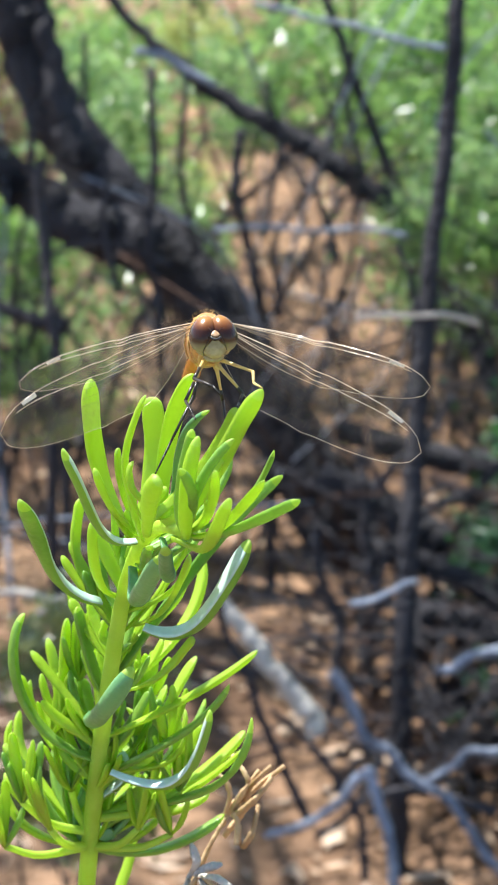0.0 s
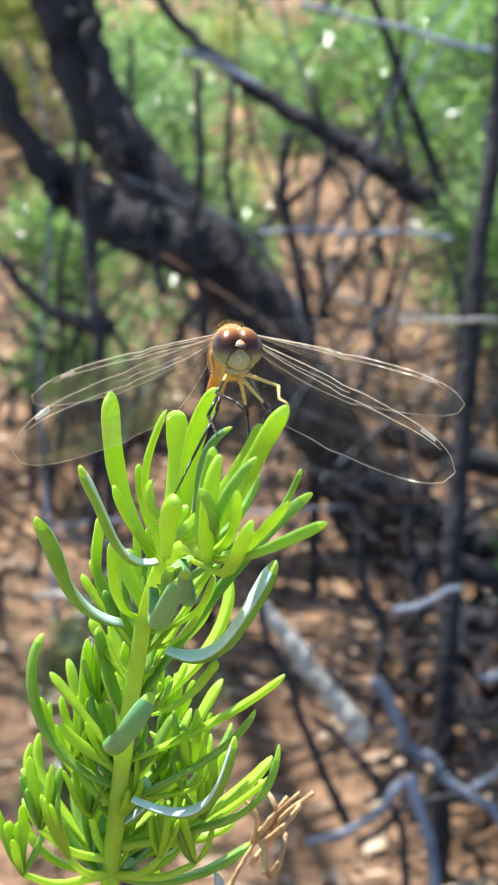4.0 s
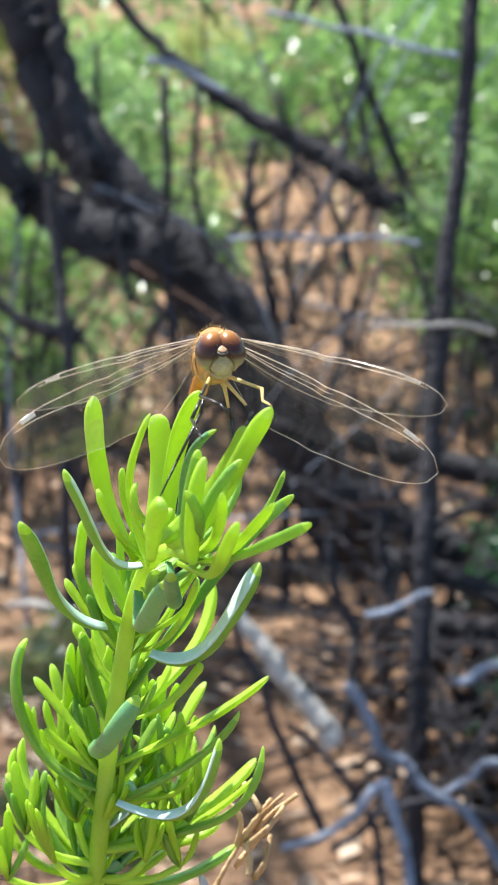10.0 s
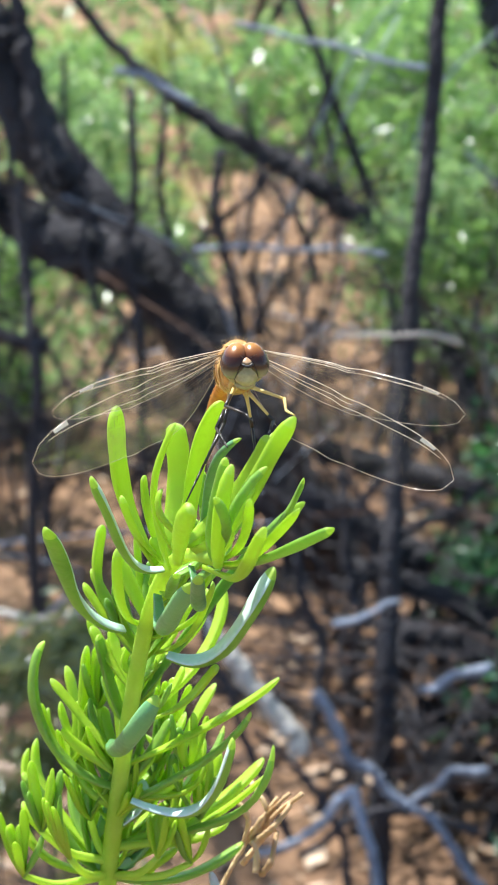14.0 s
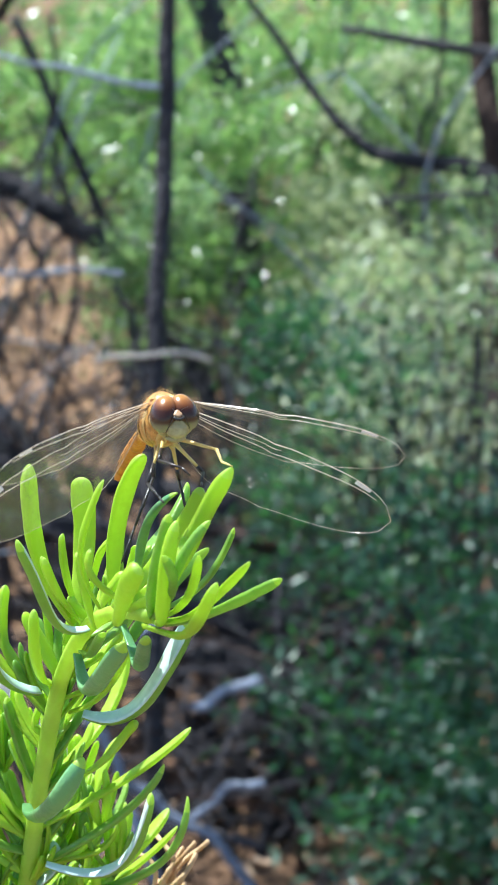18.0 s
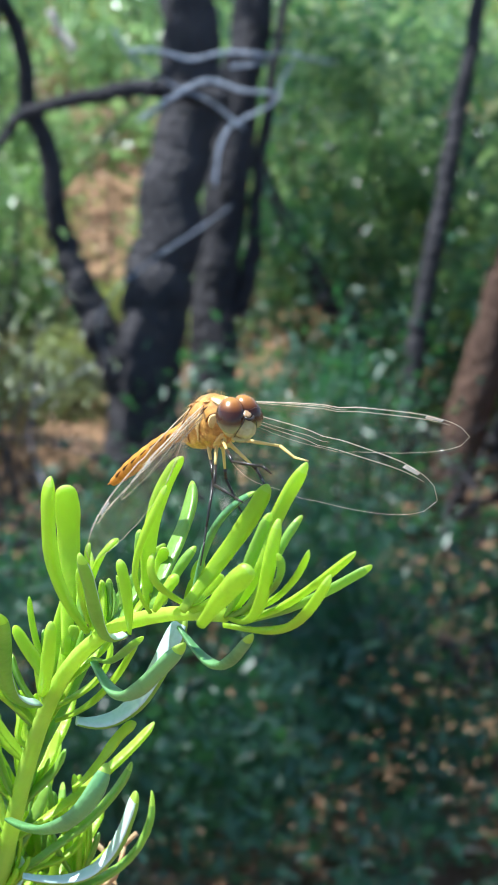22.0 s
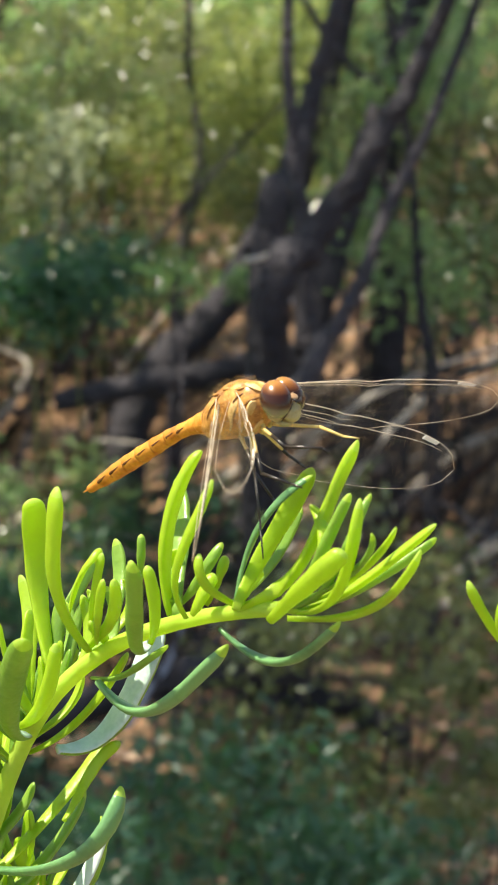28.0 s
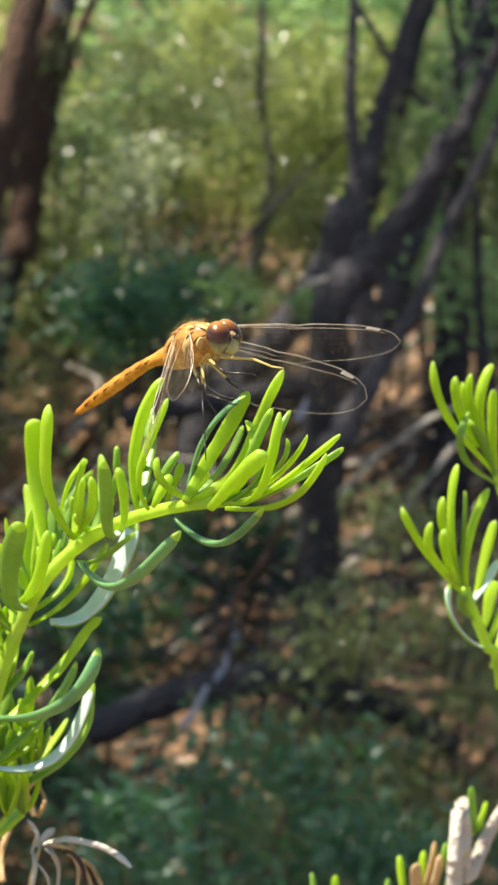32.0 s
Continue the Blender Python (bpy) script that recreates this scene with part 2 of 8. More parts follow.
# spots meant to be sunlit: leaf clumps in their sun's way are left out
LIT_SPOTS = [(1.87, 2.01, 0.00), (1.63, 1.79, 0.00), (2.18, 2.28, 0.00), (0.42, 3.92, 0.00), (0.30, 4.10, 0.00), (0.46, 3.70, 0.00), (0.41, 4.25, 0.00), (2.02, 4.22, 0.00), (1.47, 3.05, 0.00), (2.55, 2.27, 0.00), (2.34, 2.37, 0.00), (2.53, 2.41, 0.00), (3.33, 3.06, 0.00), (0.33, 3.87, 0.00), (0.31, 4.13, 0.00), (1.47, 5.31, 0.00), (3.63, 3.39, 0.22), (3.23, 3.50, 0.26), (1.03, 3.74, 0.11), (1.77, 1.95, 0.00), (1.58, 1.81, 0.00), (1.99, 2.11, 0.00), (2.53, 2.28, 0.00), (2.63, 2.28, 0.00), (2.44, 2.51, 0.00), (2.35, 2.51, 0.00), (0.35, 4.01, 0.00), (0.36, 3.52, 0.00), (0.34, 4.58, 0.00), (0.30, 3.76, 0.00), (0.70, 2.90, 0.50), (0.93, 2.80, 0.20), (2.34, 2.13, 0.53), (2.16, 2.03, 0.49), (2.30, 2.44, 0.52), (2.18, 2.28, 0.47), (0.75, 2.86, 0.40), (0.78, 2.64, 0.32), (0.62, 2.48, 0.31), (0.64, 1.98, 0.48), (0.65, 2.05, 0.46), (0.05, 2.06, 0.00)]


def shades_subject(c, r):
    """Whether a leaf clump would stand between the sun and the shoot, or a spot meant to be lit."""
    for spot, wide in [((0.02, 0.02, 0.95), 0.22)] + [(lit_spot, 0.14) for lit_spot in LIT_SPOTS]:
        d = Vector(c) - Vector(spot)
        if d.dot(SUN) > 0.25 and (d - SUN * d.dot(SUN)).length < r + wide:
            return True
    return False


def woody(name, label, category, rows, crown_at=None):
    rng = random.Random(len(rows) + len(label) + int(100 * abs(rows[0][4][0][0])))
    first = rows[0][4][-1]
    tree = thing(name, (first[0], first[1], 0.0), label, category, "trees of the thicket" if name == "tree" else "")
    for k, (kind, mat, r0, r1, points) in enumerate(rows):
        points = [Vector(p) for p in points]
        # trunks run on above the view to carry an added crown
        if kind == "trunk" and crown_at and points[0].z > 0.4:
            lean = (points[0] - points[1]).normalized()
            up = points[0] + lean * 0.35
            top = up + Vector((lean.x * 0.3, lean.y * 0.3, 0))
            top.z = 2.2
            points = [top, up] + points
            r0 *= 0.75
        if kind == "twig":
            bent = [points[0]]
            for p, q in zip(points, points[1:]):
                far = (q - p).length
                bent += [p.lerp(q, 0.5) + Vector((rng.uniform(-0.09, 0.09), rng.uniform(-0.09, 0.09), rng.uniform(-0.09, 0.09))) * far, q]
            points = bent
        if kind == "limb" and points[0].z > 0.15 and mat in (BARK, BARK_RED):
            end = (points[0] - points[1]).normalized()
            points = [points[0] + end * 0.25 + Vector((rng.uniform(-0.06, 0.06), rng.uniform(-0.06, 0.06), 0.14)), *points]
            r0 *= 0.35
        n = 7 * len(points)
        path = spline(points, n)
        amp = (0.2 if kind == "trunk" else 0.4) * max(r0, r1)
        path = [p + Vector((rng.uniform(-amp, amp), rng.uniform(-amp, amp), 0)) * (0.5 if 0 < i < n - 1 else 0) for i, p in enumerate(path)]
        piece(kind, tube(path, [r0 + (r1 - r0) * i / (n - 1) for i in range(n)], 9, wobble=0.1, rng=rng), mat, tree)
        # unseen crown, added overhead to shade the thicket
        if kind == "trunk" and crown_at and points[0].z > 2:
            spread, leaves, mat2 = crown_at
            clumps = []
            for i in range(20):
                a, r = rng.uniform(0, 6.28), spread * math.sqrt(rng.random())
                c = points[0] + Vector((r * math.cos(a), r * math.sin(a), rng.uniform(-0.35, 0.8)))
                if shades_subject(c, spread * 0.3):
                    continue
                if i % 2 == 0:
                    piece("limb", tube(spline([points[0] - Vector((0, 0, 0.4)), points[0].lerp(c, 0.5) + Vector((0, 0, 0.1)), c], 8), [0.016 - 0.0018 * q for q in range(8)], 6), BARK, tree)
                clumps.append((c, spread * rng.uniform(0.25, 0.4)))
            tagged(piece("crown", crown(rng, clumps, leaves // 20, 0.06), mat2, tree, "unseen leafy crown added for shade", False), kind="stuff")
    return tree


woody("tree", "dark leaning multi-stemmed shrub tree in shade", "tree", [
    ("trunk", BARK, 0.0334, 0.0557, [(-0.203, 2.713, 0.720), (-0.167, 2.692, 0.664), (-0.135, 2.659, 0.572), (-0.087, 2.630, 0.495), (0.000, 2.589, 0.390), (0.095, 2.548, 0.285), (0.189, 2.488, 0.124), (0.247, 2.451, 0.026), (0.255, 2.446, -0.030)]),
    ("limb", BARK, 0.0146, 0.0219, [(-0.141, 2.659, 0.726), (-0.124, 2.630, 0.643), (-0.107, 2.596, 0.547), (-0.079, 2.573, 0.484)]),
    ("limb", BARK, 0.0323, 0.0430, [(-0.185, 2.526, 0.488), (-0.143, 2.515, 0.461), (-0.079, 2.498, 0.420), (-0.000, 2.487, 0.400)]),
    ("limb", BARK, 0.0104, 0.0118, [(-0.209, 2.384, 0.378), (-0.154, 2.368, 0.339), (-0.099, 2.360, 0.326)]),
    ("twig", WOOD_GREY, 0.0051, 0.0038, [(-0.011, 2.266, 0.678), (0.021, 2.262, 0.673), (0.078, 2.249, 0.642)]),
], (1.2, 10000, FOLIAGE))
woody("fallen_branch", "dark bare branch slanting across the thicket", "branch", [
    ("limb", BARK, 0.0131, 0.0200, [(-0.056, 2.800, 0.686), (0.042, 2.760, 0.585), (0.126, 2.736, 0.527), (0.232, 2.711, 0.469), (0.308, 2.689, 0.418), (0.365, 2.670, 0.371)]),
    ("limb", BARK, 0.0180, 0.0195, [(0.371, 2.719, 0.360), (0.413, 2.692, 0.290), (0.467, 2.654, 0.186), (0.497, 2.622, 0.098), (0.504, 2.614, -0.030)]),
], None)
woody("sapling", "thin dark upright sapling with bare side twigs", "sapling", [
    ("trunk", BARK, 0.0097, 0.0108, [(0.299, 1.875, 0.818), (0.284, 1.821, 0.661), (0.269, 1.787, 0.559), (0.256, 1.743, 0.432), (0.244, 1.700, 0.304), (0.235, 1.653, 0.167), (0.233, 1.641, -0.030)]),
    ("twig", WOOD_GREY, 0.0020, 0.0031, [(0.097, 1.772, 0.798), (0.154, 1.764, 0.784), (0.215, 1.757, 0.771), (0.271, 1.750, 0.760)]),
    ("twig", PALE_WOOD, 0.0015, 0.0022, [(0.181, 1.578, 0.556), (0.225, 1.576, 0.557), (0.283, 1.571, 0.550)]),
], (1.0, 8000, FOLIAGE))
woody("dead_brush", "tangle of grey weathered dead branches on soil", "dead branches", [
    ("limb", PALE_WOOD, 0.0072, 0.0102, [(0.057, 1.597, 0.285), (0.080, 1.588, 0.263), (0.100, 1.577, 0.234), (0.130, 1.564, 0.200), (0.148, 1.553, 0.171)]),
    ("limb", WOOD_GREY, 0.0052, 0.0040, [(0.148, 1.435, 0.288), (0.165, 1.424, 0.261), (0.176, 1.415, 0.234), (0.195, 1.411, 0.225), (0.209, 1.404, 0.207), (0.246, 1.394, 0.185), (0.270, 1.381, 0.149), (0.293, 1.370, 0.123)]),
    ("limb", WOOD_GREY, 0.0047, 0.0028, [(0.180, 1.406, 0.210), (0.166, 1.404, 0.203), (0.152, 1.399, 0.185), (0.123, 1.394, 0.167), (0.090, 1.393, 0.158)]),
    ("limb", WOOD_GREY, 0.0046, 0.0046, [(0.173, 1.362, 0.235), (0.179, 1.353, 0.209), (0.188, 1.343, 0.183), (0.192, 1.325, 0.130), (0.193, 1.321, -0.030)]),
    ("twig", BARK, 0.0035, 0.0045, [(0.055, 1.553, 0.311), (0.082, 1.529, 0.245), (0.106, 1.505, 0.179), (0.133, 1.484, 0.123)]),
    ("twig", BARK, 0.0048, 0.0043, [(0.155, 1.708, 0.314), (0.176, 1.677, 0.228), (0.166, 1.648, 0.141)]),
    ("twig", BARK, 0.0059, 0.0053, [(0.219, 1.917, 0.315), (0.224, 1.886, 0.225), (0.246, 1.862, 0.159)]),
    ("twig", PALE_WOOD, 0.0034, 0.0039, [(-0.159, 1.795, 0.212), (-0.102, 1.790, 0.207), (-0.035, 1.790, 0.218)]),
    ("twig", BARK, 0.0031, 0.0026, [(0.038, 1.581, 0.236), (0.079, 1.575, 0.224), (0.125, 1.573, 0.227)]),
    ("twig", WOOD_GREY, 0.0029, 0.0019, [(0.168, 1.498, 0.322), (0.207, 1.500, 0.334), (0.227, 1.502, 0.341)]),
    ("twig", WOOD_GREY, 0.0039, 0.0049, [(0.245, 1.475, 0.267), (0.269, 1.478, 0.279), (0.304, 1.479, 0.286)]),
    ("twig", WOOD_GREY, 0.0028, 0.0038, [(0.228, 1.401, 0.203), (0.261, 1.407, 0.226), (0.290, 1.406, 0.226)]),
    ("twig", BARK, 0.0034, 0.0044, [(0.136, 1.435, 0.133), (0.175, 1.442, 0.161), (0.234, 1.443, 0.170), (0.292, 1.433, 0.152)]),
    ("twig", BARK, 0.0029, 0.0039, [(0.099, 1.472, 0.234), (0.137, 1.459, 0.202), (0.175, 1.438, 0.147), (0.179, 1.420, 0.097)]),
    # grey stems in sun: the highlight is painted as pale wood
    ("limb", PALE_WOOD, 0.0077, 0.0108, [(1.166, 2.368, 0.249), (1.146, 2.361, 0.206), (1.130, 2.344, 0.140), (1.123, 2.319, 0.068), (1.122, 2.313, -0.030)]),
    ("limb", PALE_WOOD, 0.0061, 0.0092, [(0.940, 1.773, 0.247), (0.938, 1.757, 0.200), (0.936, 1.735, 0.142), (0.936, 1.730, -0.030)]),
], None)
woody("twig_thicket", "thin dark twigs standing in the thicket", "twigs", [
    ("twig", BARK, 0.0062, 0.0076, [(0.117, 2.428, 0.555), (0.119, 2.390, 0.444), (0.140, 2.353, 0.340), (0.149, 2.321, 0.248), (0.151, 2.313, -0.030)]),
    ("twig", BARK, 0.0035, 0.0042, [(0.170, 2.417, 0.529), (0.194, 2.399, 0.480), (0.157, 2.384, 0.431), (0.164, 2.352, 0.340)]),
    ("twig", BARK, 0.0053, 0.0060, [(0.007, 2.359, 0.643), (0.003, 2.298, 0.467), (0.014, 2.254, 0.341), (0.017, 2.243, -0.030)]),
    ("twig", WOOD_GREY, 0.0031, 0.0035, [(0.083, 2.390, 0.439), (0.207, 2.383, 0.438), (0.317, 2.376, 0.433)]),
    ("twig", BARK, 0.0055, 0.0068, [(-0.114, 2.132, 0.583), (-0.109, 2.092, 0.467), (-0.101, 2.059, 0.374), (-0.099, 2.051, -0.030)]),
    ("twig", BARK, 0.0046, 0.0061, [(0.272, 2.744, 0.571), (0.293, 2.700, 0.448), (0.339, 2.675, 0.382)]),
    ("twig", BARK, 0.0040, 0.0053, [(-0.158, 2.371, 0.655), (-0.133, 2.326, 0.530), (-0.115, 2.269, 0.366), (-0.111, 2.255, -0.030)]),
    ("twig", BARK, 0.0033, 0.0047, [(-0.071, 2.375, 0.681), (-0.046, 2.322, 0.530), (-0.035, 2.274, 0.391)]),
    ("twig", BARK, 0.0036, 0.0050, [(0.053, 2.561, 0.624), (0.044, 2.524, 0.516), (0.064, 2.479, 0.387)]),
    ("twig", BARK, 0.0040, 0.0053, [(-0.172, 2.339, 0.561), (-0.093, 2.318, 0.511), (-0.000, 2.302, 0.480)]),
    ("twig", BARK, 0.0033, 0.0040, [(-0.134, 2.292, 0.429), (-0.067, 2.295, 0.448), (0.025, 2.282, 0.423)]),
    ("twig", BARK, 0.0037, 0.0052, [(0.159, 2.647, 0.580), (0.180, 2.617, 0.496), (0.156, 2.579, 0.384)]),
    ("twig", BARK, 0.0037, 0.0048, [(0.247, 2.628, 0.538), (0.224, 2.598, 0.447), (0.252, 2.562, 0.349)]),
    ("twig", BARK, 0.0040, 0.0050, [(0.292, 2.277, 0.449), (0.317, 2.239, 0.342), (0.289, 2.206, 0.241)]),
    ("twig", BARK, 0.0043, 0.0055, [(0.328, 2.026, 0.340), (0.266, 2.005, 0.270), (0.228, 1.979, 0.189)]),
    ("twig", BARK, 0.0041, 0.0053, [(0.366, 1.906, 0.304), (0.289, 1.894, 0.259), (0.223, 1.876, 0.198)]),
], None)
woody("fallen_log", "dark fallen logs lying on red soil", "log", [
    ("log", BARK, 0.0192, 0.0224, [(0.187, 2.099, 0.224), (0.264, 2.083, 0.188), (0.327, 2.067, 0.152), (0.416, 2.048, 0.110)]),
    ("log", BARK, 0.0159, 0.0177, [(0.252, 1.861, 0.159), (0.311, 1.855, 0.151), (0.387, 1.847, 0.137)]),
    ("log", BARK, 0.0152, 0.0194, [(0.231, 2.303, 0.209), (0.328, 2.289, 0.183), (0.438, 2.277, 0.164)]),
    ("log", BARK, 0.0102, 0.0138, [(0.223, 1.932, 0.207), (0.295, 1.921, 0.185), (0.378, 1.905, 0.151)]),
    ("log", BARK_RED, 0.0080, 0.0105, [(0.303, 1.995, 0.259), (0.358, 1.983, 0.235), (0.420, 1.972, 0.218)]),
], None)
woody("tree", "slender dark-barked shrub tree standing in shade", "tree", [
    ("trunk", BARK, 0.0271, 0.0287, [(0.518, 2.983, 0.734), (0.540, 2.950, 0.640), (0.555, 2.926, 0.570), (0.559, 2.881, 0.438), (0.571, 2.813, 0.236), (0.573, 2.796, -0.030)]),
], (1.0, 2500, FOLIAGE))
woody("tree", "slender dark-barked shrub tree standing in shade", "tree", [
    ("trunk", BARK, 0.0420, 0.0540, [(1.233, 2.433, 0.759), (1.202, 2.376, 0.569), (1.156, 2.342, 0.429), (1.116, 2.311, 0.302), (1.083, 2.277, 0.176), (1.066, 2.248, 0.078), (1.062, 2.240, -0.030)]),
    ("limb", BARK, 0.0240, 0.0340, [(1.017, 2.394, 0.430), (1.030, 2.348, 0.317), (1.055, 2.310, 0.240), (1.082, 2.277, 0.176)]),
    ("limb", BARK, 0.0097, 0.0138, [(0.860, 2.267, 0.541), (0.916, 2.262, 0.583), (0.989, 2.241, 0.600), (1.062, 2.217, 0.610), (1.151, 2.179, 0.594)]),
    ("twig", WOOD_GREY, 0.0027, 0.0021, [(0.876, 1.855, 0.646), (0.944, 1.829, 0.687), (1.001, 1.788, 0.676)]),
    ("twig", BARK, 0.0021, 0.0015, [(0.837, 1.871, 0.624), (0.885, 1.858, 0.668), (0.913, 1.857, 0.707), (0.922, 1.871, 0.757)]),
    ("twig", WOOD_GREY, 0.0018, 0.0012, [(0.957, 1.837, 0.573), (0.978, 1.847, 0.630), (1.024, 1.829, 0.658), (1.055, 1.831, 0.709)]),
    ("twig", WOOD_GREY, 0.0018, 0.0012, [(0.966, 1.821, 0.701), (1.014, 1.797, 0.717), (1.062, 1.762, 0.706)]),
    ("twig", WOOD_GREY, 0.0018, 0.0012, [(0.868, 1.897, 0.736), (0.908, 1.851, 0.685), (0.970, 1.794, 0.640)]),
    ("twig", WOOD_GREY, 0.0021, 0.0018, [(0.879, 1.881, 0.716), (0.933, 1.845, 0.708), (1.004, 1.802, 0.713)]),
], (0.9, 2200, FOLIAGE))
woody("tree", "slender dark-barked shrub tree standing in shade", "tree", [
    ("trunk", BARK, 0.0143, 0.0273, [(0.879, 2.353, 0.487), (0.859, 2.331, 0.406), (0.829, 2.305, 0.304), (0.795, 2.268, 0.169), (0.783, 2.248, 0.101), (0.780, 2.243, -0.030)]),
    ("limb", WOOD_GREY, 0.0028, 0.0048, [(0.872, 2.339, 0.751), (0.857, 2.287, 0.594), (0.840, 2.251, 0.476)]),
    ("trunk", BARK_RED, 0.0192, 0.0231, [(0.859, 2.595, 0.511), (0.858, 2.552, 0.395), (0.847, 2.514, 0.278), (0.840, 2.475, 0.162), (0.838, 2.465, -0.030)]),
    ("limb", BARK, 0.0108, 0.0165, [(0.619, 2.485, 0.585), (0.694, 2.442, 0.545), (0.774, 2.409, 0.534), (0.815, 2.377, 0.488)]),
    ("twig", PALE_WOOD, 0.0051, 0.0051, [(0.885, 2.101, 0.729), (0.904, 2.078, 0.687)]),
    ("limb", BARK, 0.0143, 0.0179, [(0.832, 2.437, 0.671), (0.874, 2.429, 0.691), (0.928, 2.426, 0.738)]),
], (0.9, 2200, FOLIAGE))
woody("tree", "slender dark-barked shrub tree standing in shade", "tree", [
    ("trunk", BARK_RED, 0.0284, 0.0331, [(1.737, 2.215, 0.713), (1.667, 2.194, 0.553), (1.612, 2.173, 0.415), (1.562, 2.154, 0.292), (1.509, 2.137, 0.169), (1.439, 2.108, 0.020), (1.435, 2.106, -0.030)]),
], (0.8, 900, FOLIAGE))
woody("tree", "slender dark-barked shrub tree standing in shade", "tree", [
    ("trunk", BARK, 0.0237, 0.0271, [(1.980, 2.428, 0.691), (1.873, 2.389, 0.428), (1.799, 2.370, 0.269), (1.741, 2.344, 0.117), (1.709, 2.326, 0.021), (1.705, 2.324, -0.030)]),
], (0.8, 500, FOLIAGE))
woody("tree", "slender dark-barked shrub tree standing in shade", "tree", [
    ("trunk", BARK, 0.0119, 0.0167, [(1.668, 2.379, 0.702), (1.604, 2.340, 0.507), (1.555, 2.309, 0.357), (1.506, 2.279, 0.207), (1.482, 2.257, 0.117), (1.476, 2.252, -0.030)]),
], (0.8, 500, FOLIAGE))
woody("tree", "slender dark-barked shrub tree standing in shade", "tree", [
    ("trunk", BARK, 0.0330, 0.0400, [(1.345, 2.510, 0.524), (1.290, 2.462, 0.322), (1.251, 2.411, 0.134), (1.220, 2.361, 0.020), (1.217, 2.357, -0.030)]),
    ("limb", BARK, 0.0127, 0.0159, [(1.363, 2.471, 0.456), (1.330, 2.437, 0.321), (1.297, 2.424, 0.239)]),
    ("limb", BARK, 0.0254, 0.0338, [(1.499, 2.544, 0.232), (1.532, 2.503, 0.183), (1.509, 2.453, 0.023), (1.507, 2.449, -0.030)]),
], (0.8, 700, FOLIAGE))
woody("tree", "slender dark-barked shrub tree standing in shade", "tree", [
    ("trunk", BARK, 0.0201, 0.0282, [(2.063, 1.773, 0.747), (1.997, 1.769, 0.599), (1.936, 1.769, 0.471), (1.842, 1.799, 0.337), (1.734, 1.847, 0.209), (1.707, 1.859, -0.030)]),
    ("trunk", BARK, 0.0173, 0.0228, [(1.962, 1.575, 0.744), (1.889, 1.578, 0.599), (1.825, 1.581, 0.468), (1.757, 1.580, 0.323), (1.709, 1.590, 0.244), (1.697, 1.592, -0.030)]),
    ("limb", BARK, 0.0087, 0.0113, [(1.830, 1.479, 0.579), (1.800, 1.431, 0.415), (1.779, 1.391, 0.289), (1.774, 1.381, -0.030)]),
    ("limb", BARK, 0.0083, 0.0104, [(1.877, 1.625, 0.671), (1.910, 1.580, 0.645), (1.923, 1.544, 0.600)]),
], (0.8, 900, FOLIAGE))
woody("tree", "slender dark-barked shrub tree standing in shade", "tree", [
    ("twig", WOOD_GREY, 0.0028, 0.0037, [(1.408, 1.277, 0.521), (1.371, 1.288, 0.468), (1.342, 1.294, 0.419)]),
    ("twig", PALE_WOOD, 0.0028, 0.0023, [(1.382, 1.319, 0.555), (1.399, 1.304, 0.560), (1.418, 1.288, 0.567)]),
    ("limb", BARK, 0.0098, 0.0139, [(2.104, 2.119, 0.617), (2.081, 2.071, 0.470), (2.037, 2.060, 0.353), (2.004, 2.049, 0.260), (1.995, 2.046, -0.030)]),
    ("twig", BARK_RED, 0.0018, 0.0027, [(0.995, 0.926, 0.329), (0.966, 0.925, 0.265), (0.927, 0.923, 0.180)]),
    ("log", BARK, 0.0133, 0.0167, [(1.468, 1.711, 0.304), (1.542, 1.644, 0.321), (1.617, 1.578, 0.338), (1.677, 1.525, 0.354)]),
], None)
woody("tree", "slender dark-barked shrub tree standing in shade", "tree", [
    ("trunk", BARK, 0.0231, 0.0269, [(2.155, 1.738, 0.782), (2.103, 1.728, 0.643), (2.058, 1.713, 0.510), (2.021, 1.662, 0.313), (2.012, 1.649, -0.030)]),
    ("twig", BARK_RED, 0.0023, 0.0036, [(1.133, 1.107, 0.411), (1.091, 1.121, 0.347), (1.063, 1.129, 0.303), (1.043, 1.137, 0.278)]),
    ("twig", WOOD_GREY, 0.0022, 0.0032, [(1.018, 1.046, 0.351), (0.987, 1.055, 0.300), (0.967, 1.062, 0.272)]),
    ("log", BARK, 0.0154, 0.0179, [(0.965, 1.189, 0.224), (1.039, 1.133, 0.259), (1.097, 1.082, 0.274), (1.154, 1.024, 0.270)]),
    ("log", BARK, 0.0102, 0.0118, [(1.122, 1.049, 0.255), (1.171, 0.997, 0.245), (1.200, 0.953, 0.212)]),
], (0.8, 700, FOLIAGE))
woody("tree", "slender dark-barked shrub tree standing in shade", "tree", [
    ("limb", BARK_RED, 0.0095, 0.0135, [(1.880, 2.244, 0.720), (1.831, 2.250, 0.629), (1.785, 2.253, 0.539)]),
    ("trunk", BARK_RED, 0.0238, 0.0262, [(1.726, 2.232, 0.373), (1.775, 2.255, 0.523), (1.834, 2.282, 0.704)]),
], None)
woody("dead_tree", "dark dead trunk leaning over the red soil", "tree", [
    ("limb", BARK, 0.015, 0.022, [(1.415, 1.107, 0.801), (1.357, 1.127, 0.707), (1.291, 1.148, 0.615), (1.239, 1.153, 0.544), (1.223, 1.154, -0.030)]),
    ("limb", BARK, 0.010, 0.014, [(1.287, 1.088, 0.595), (1.219, 1.079, 0.537), (1.149, 1.066, 0.478)]),
], None)
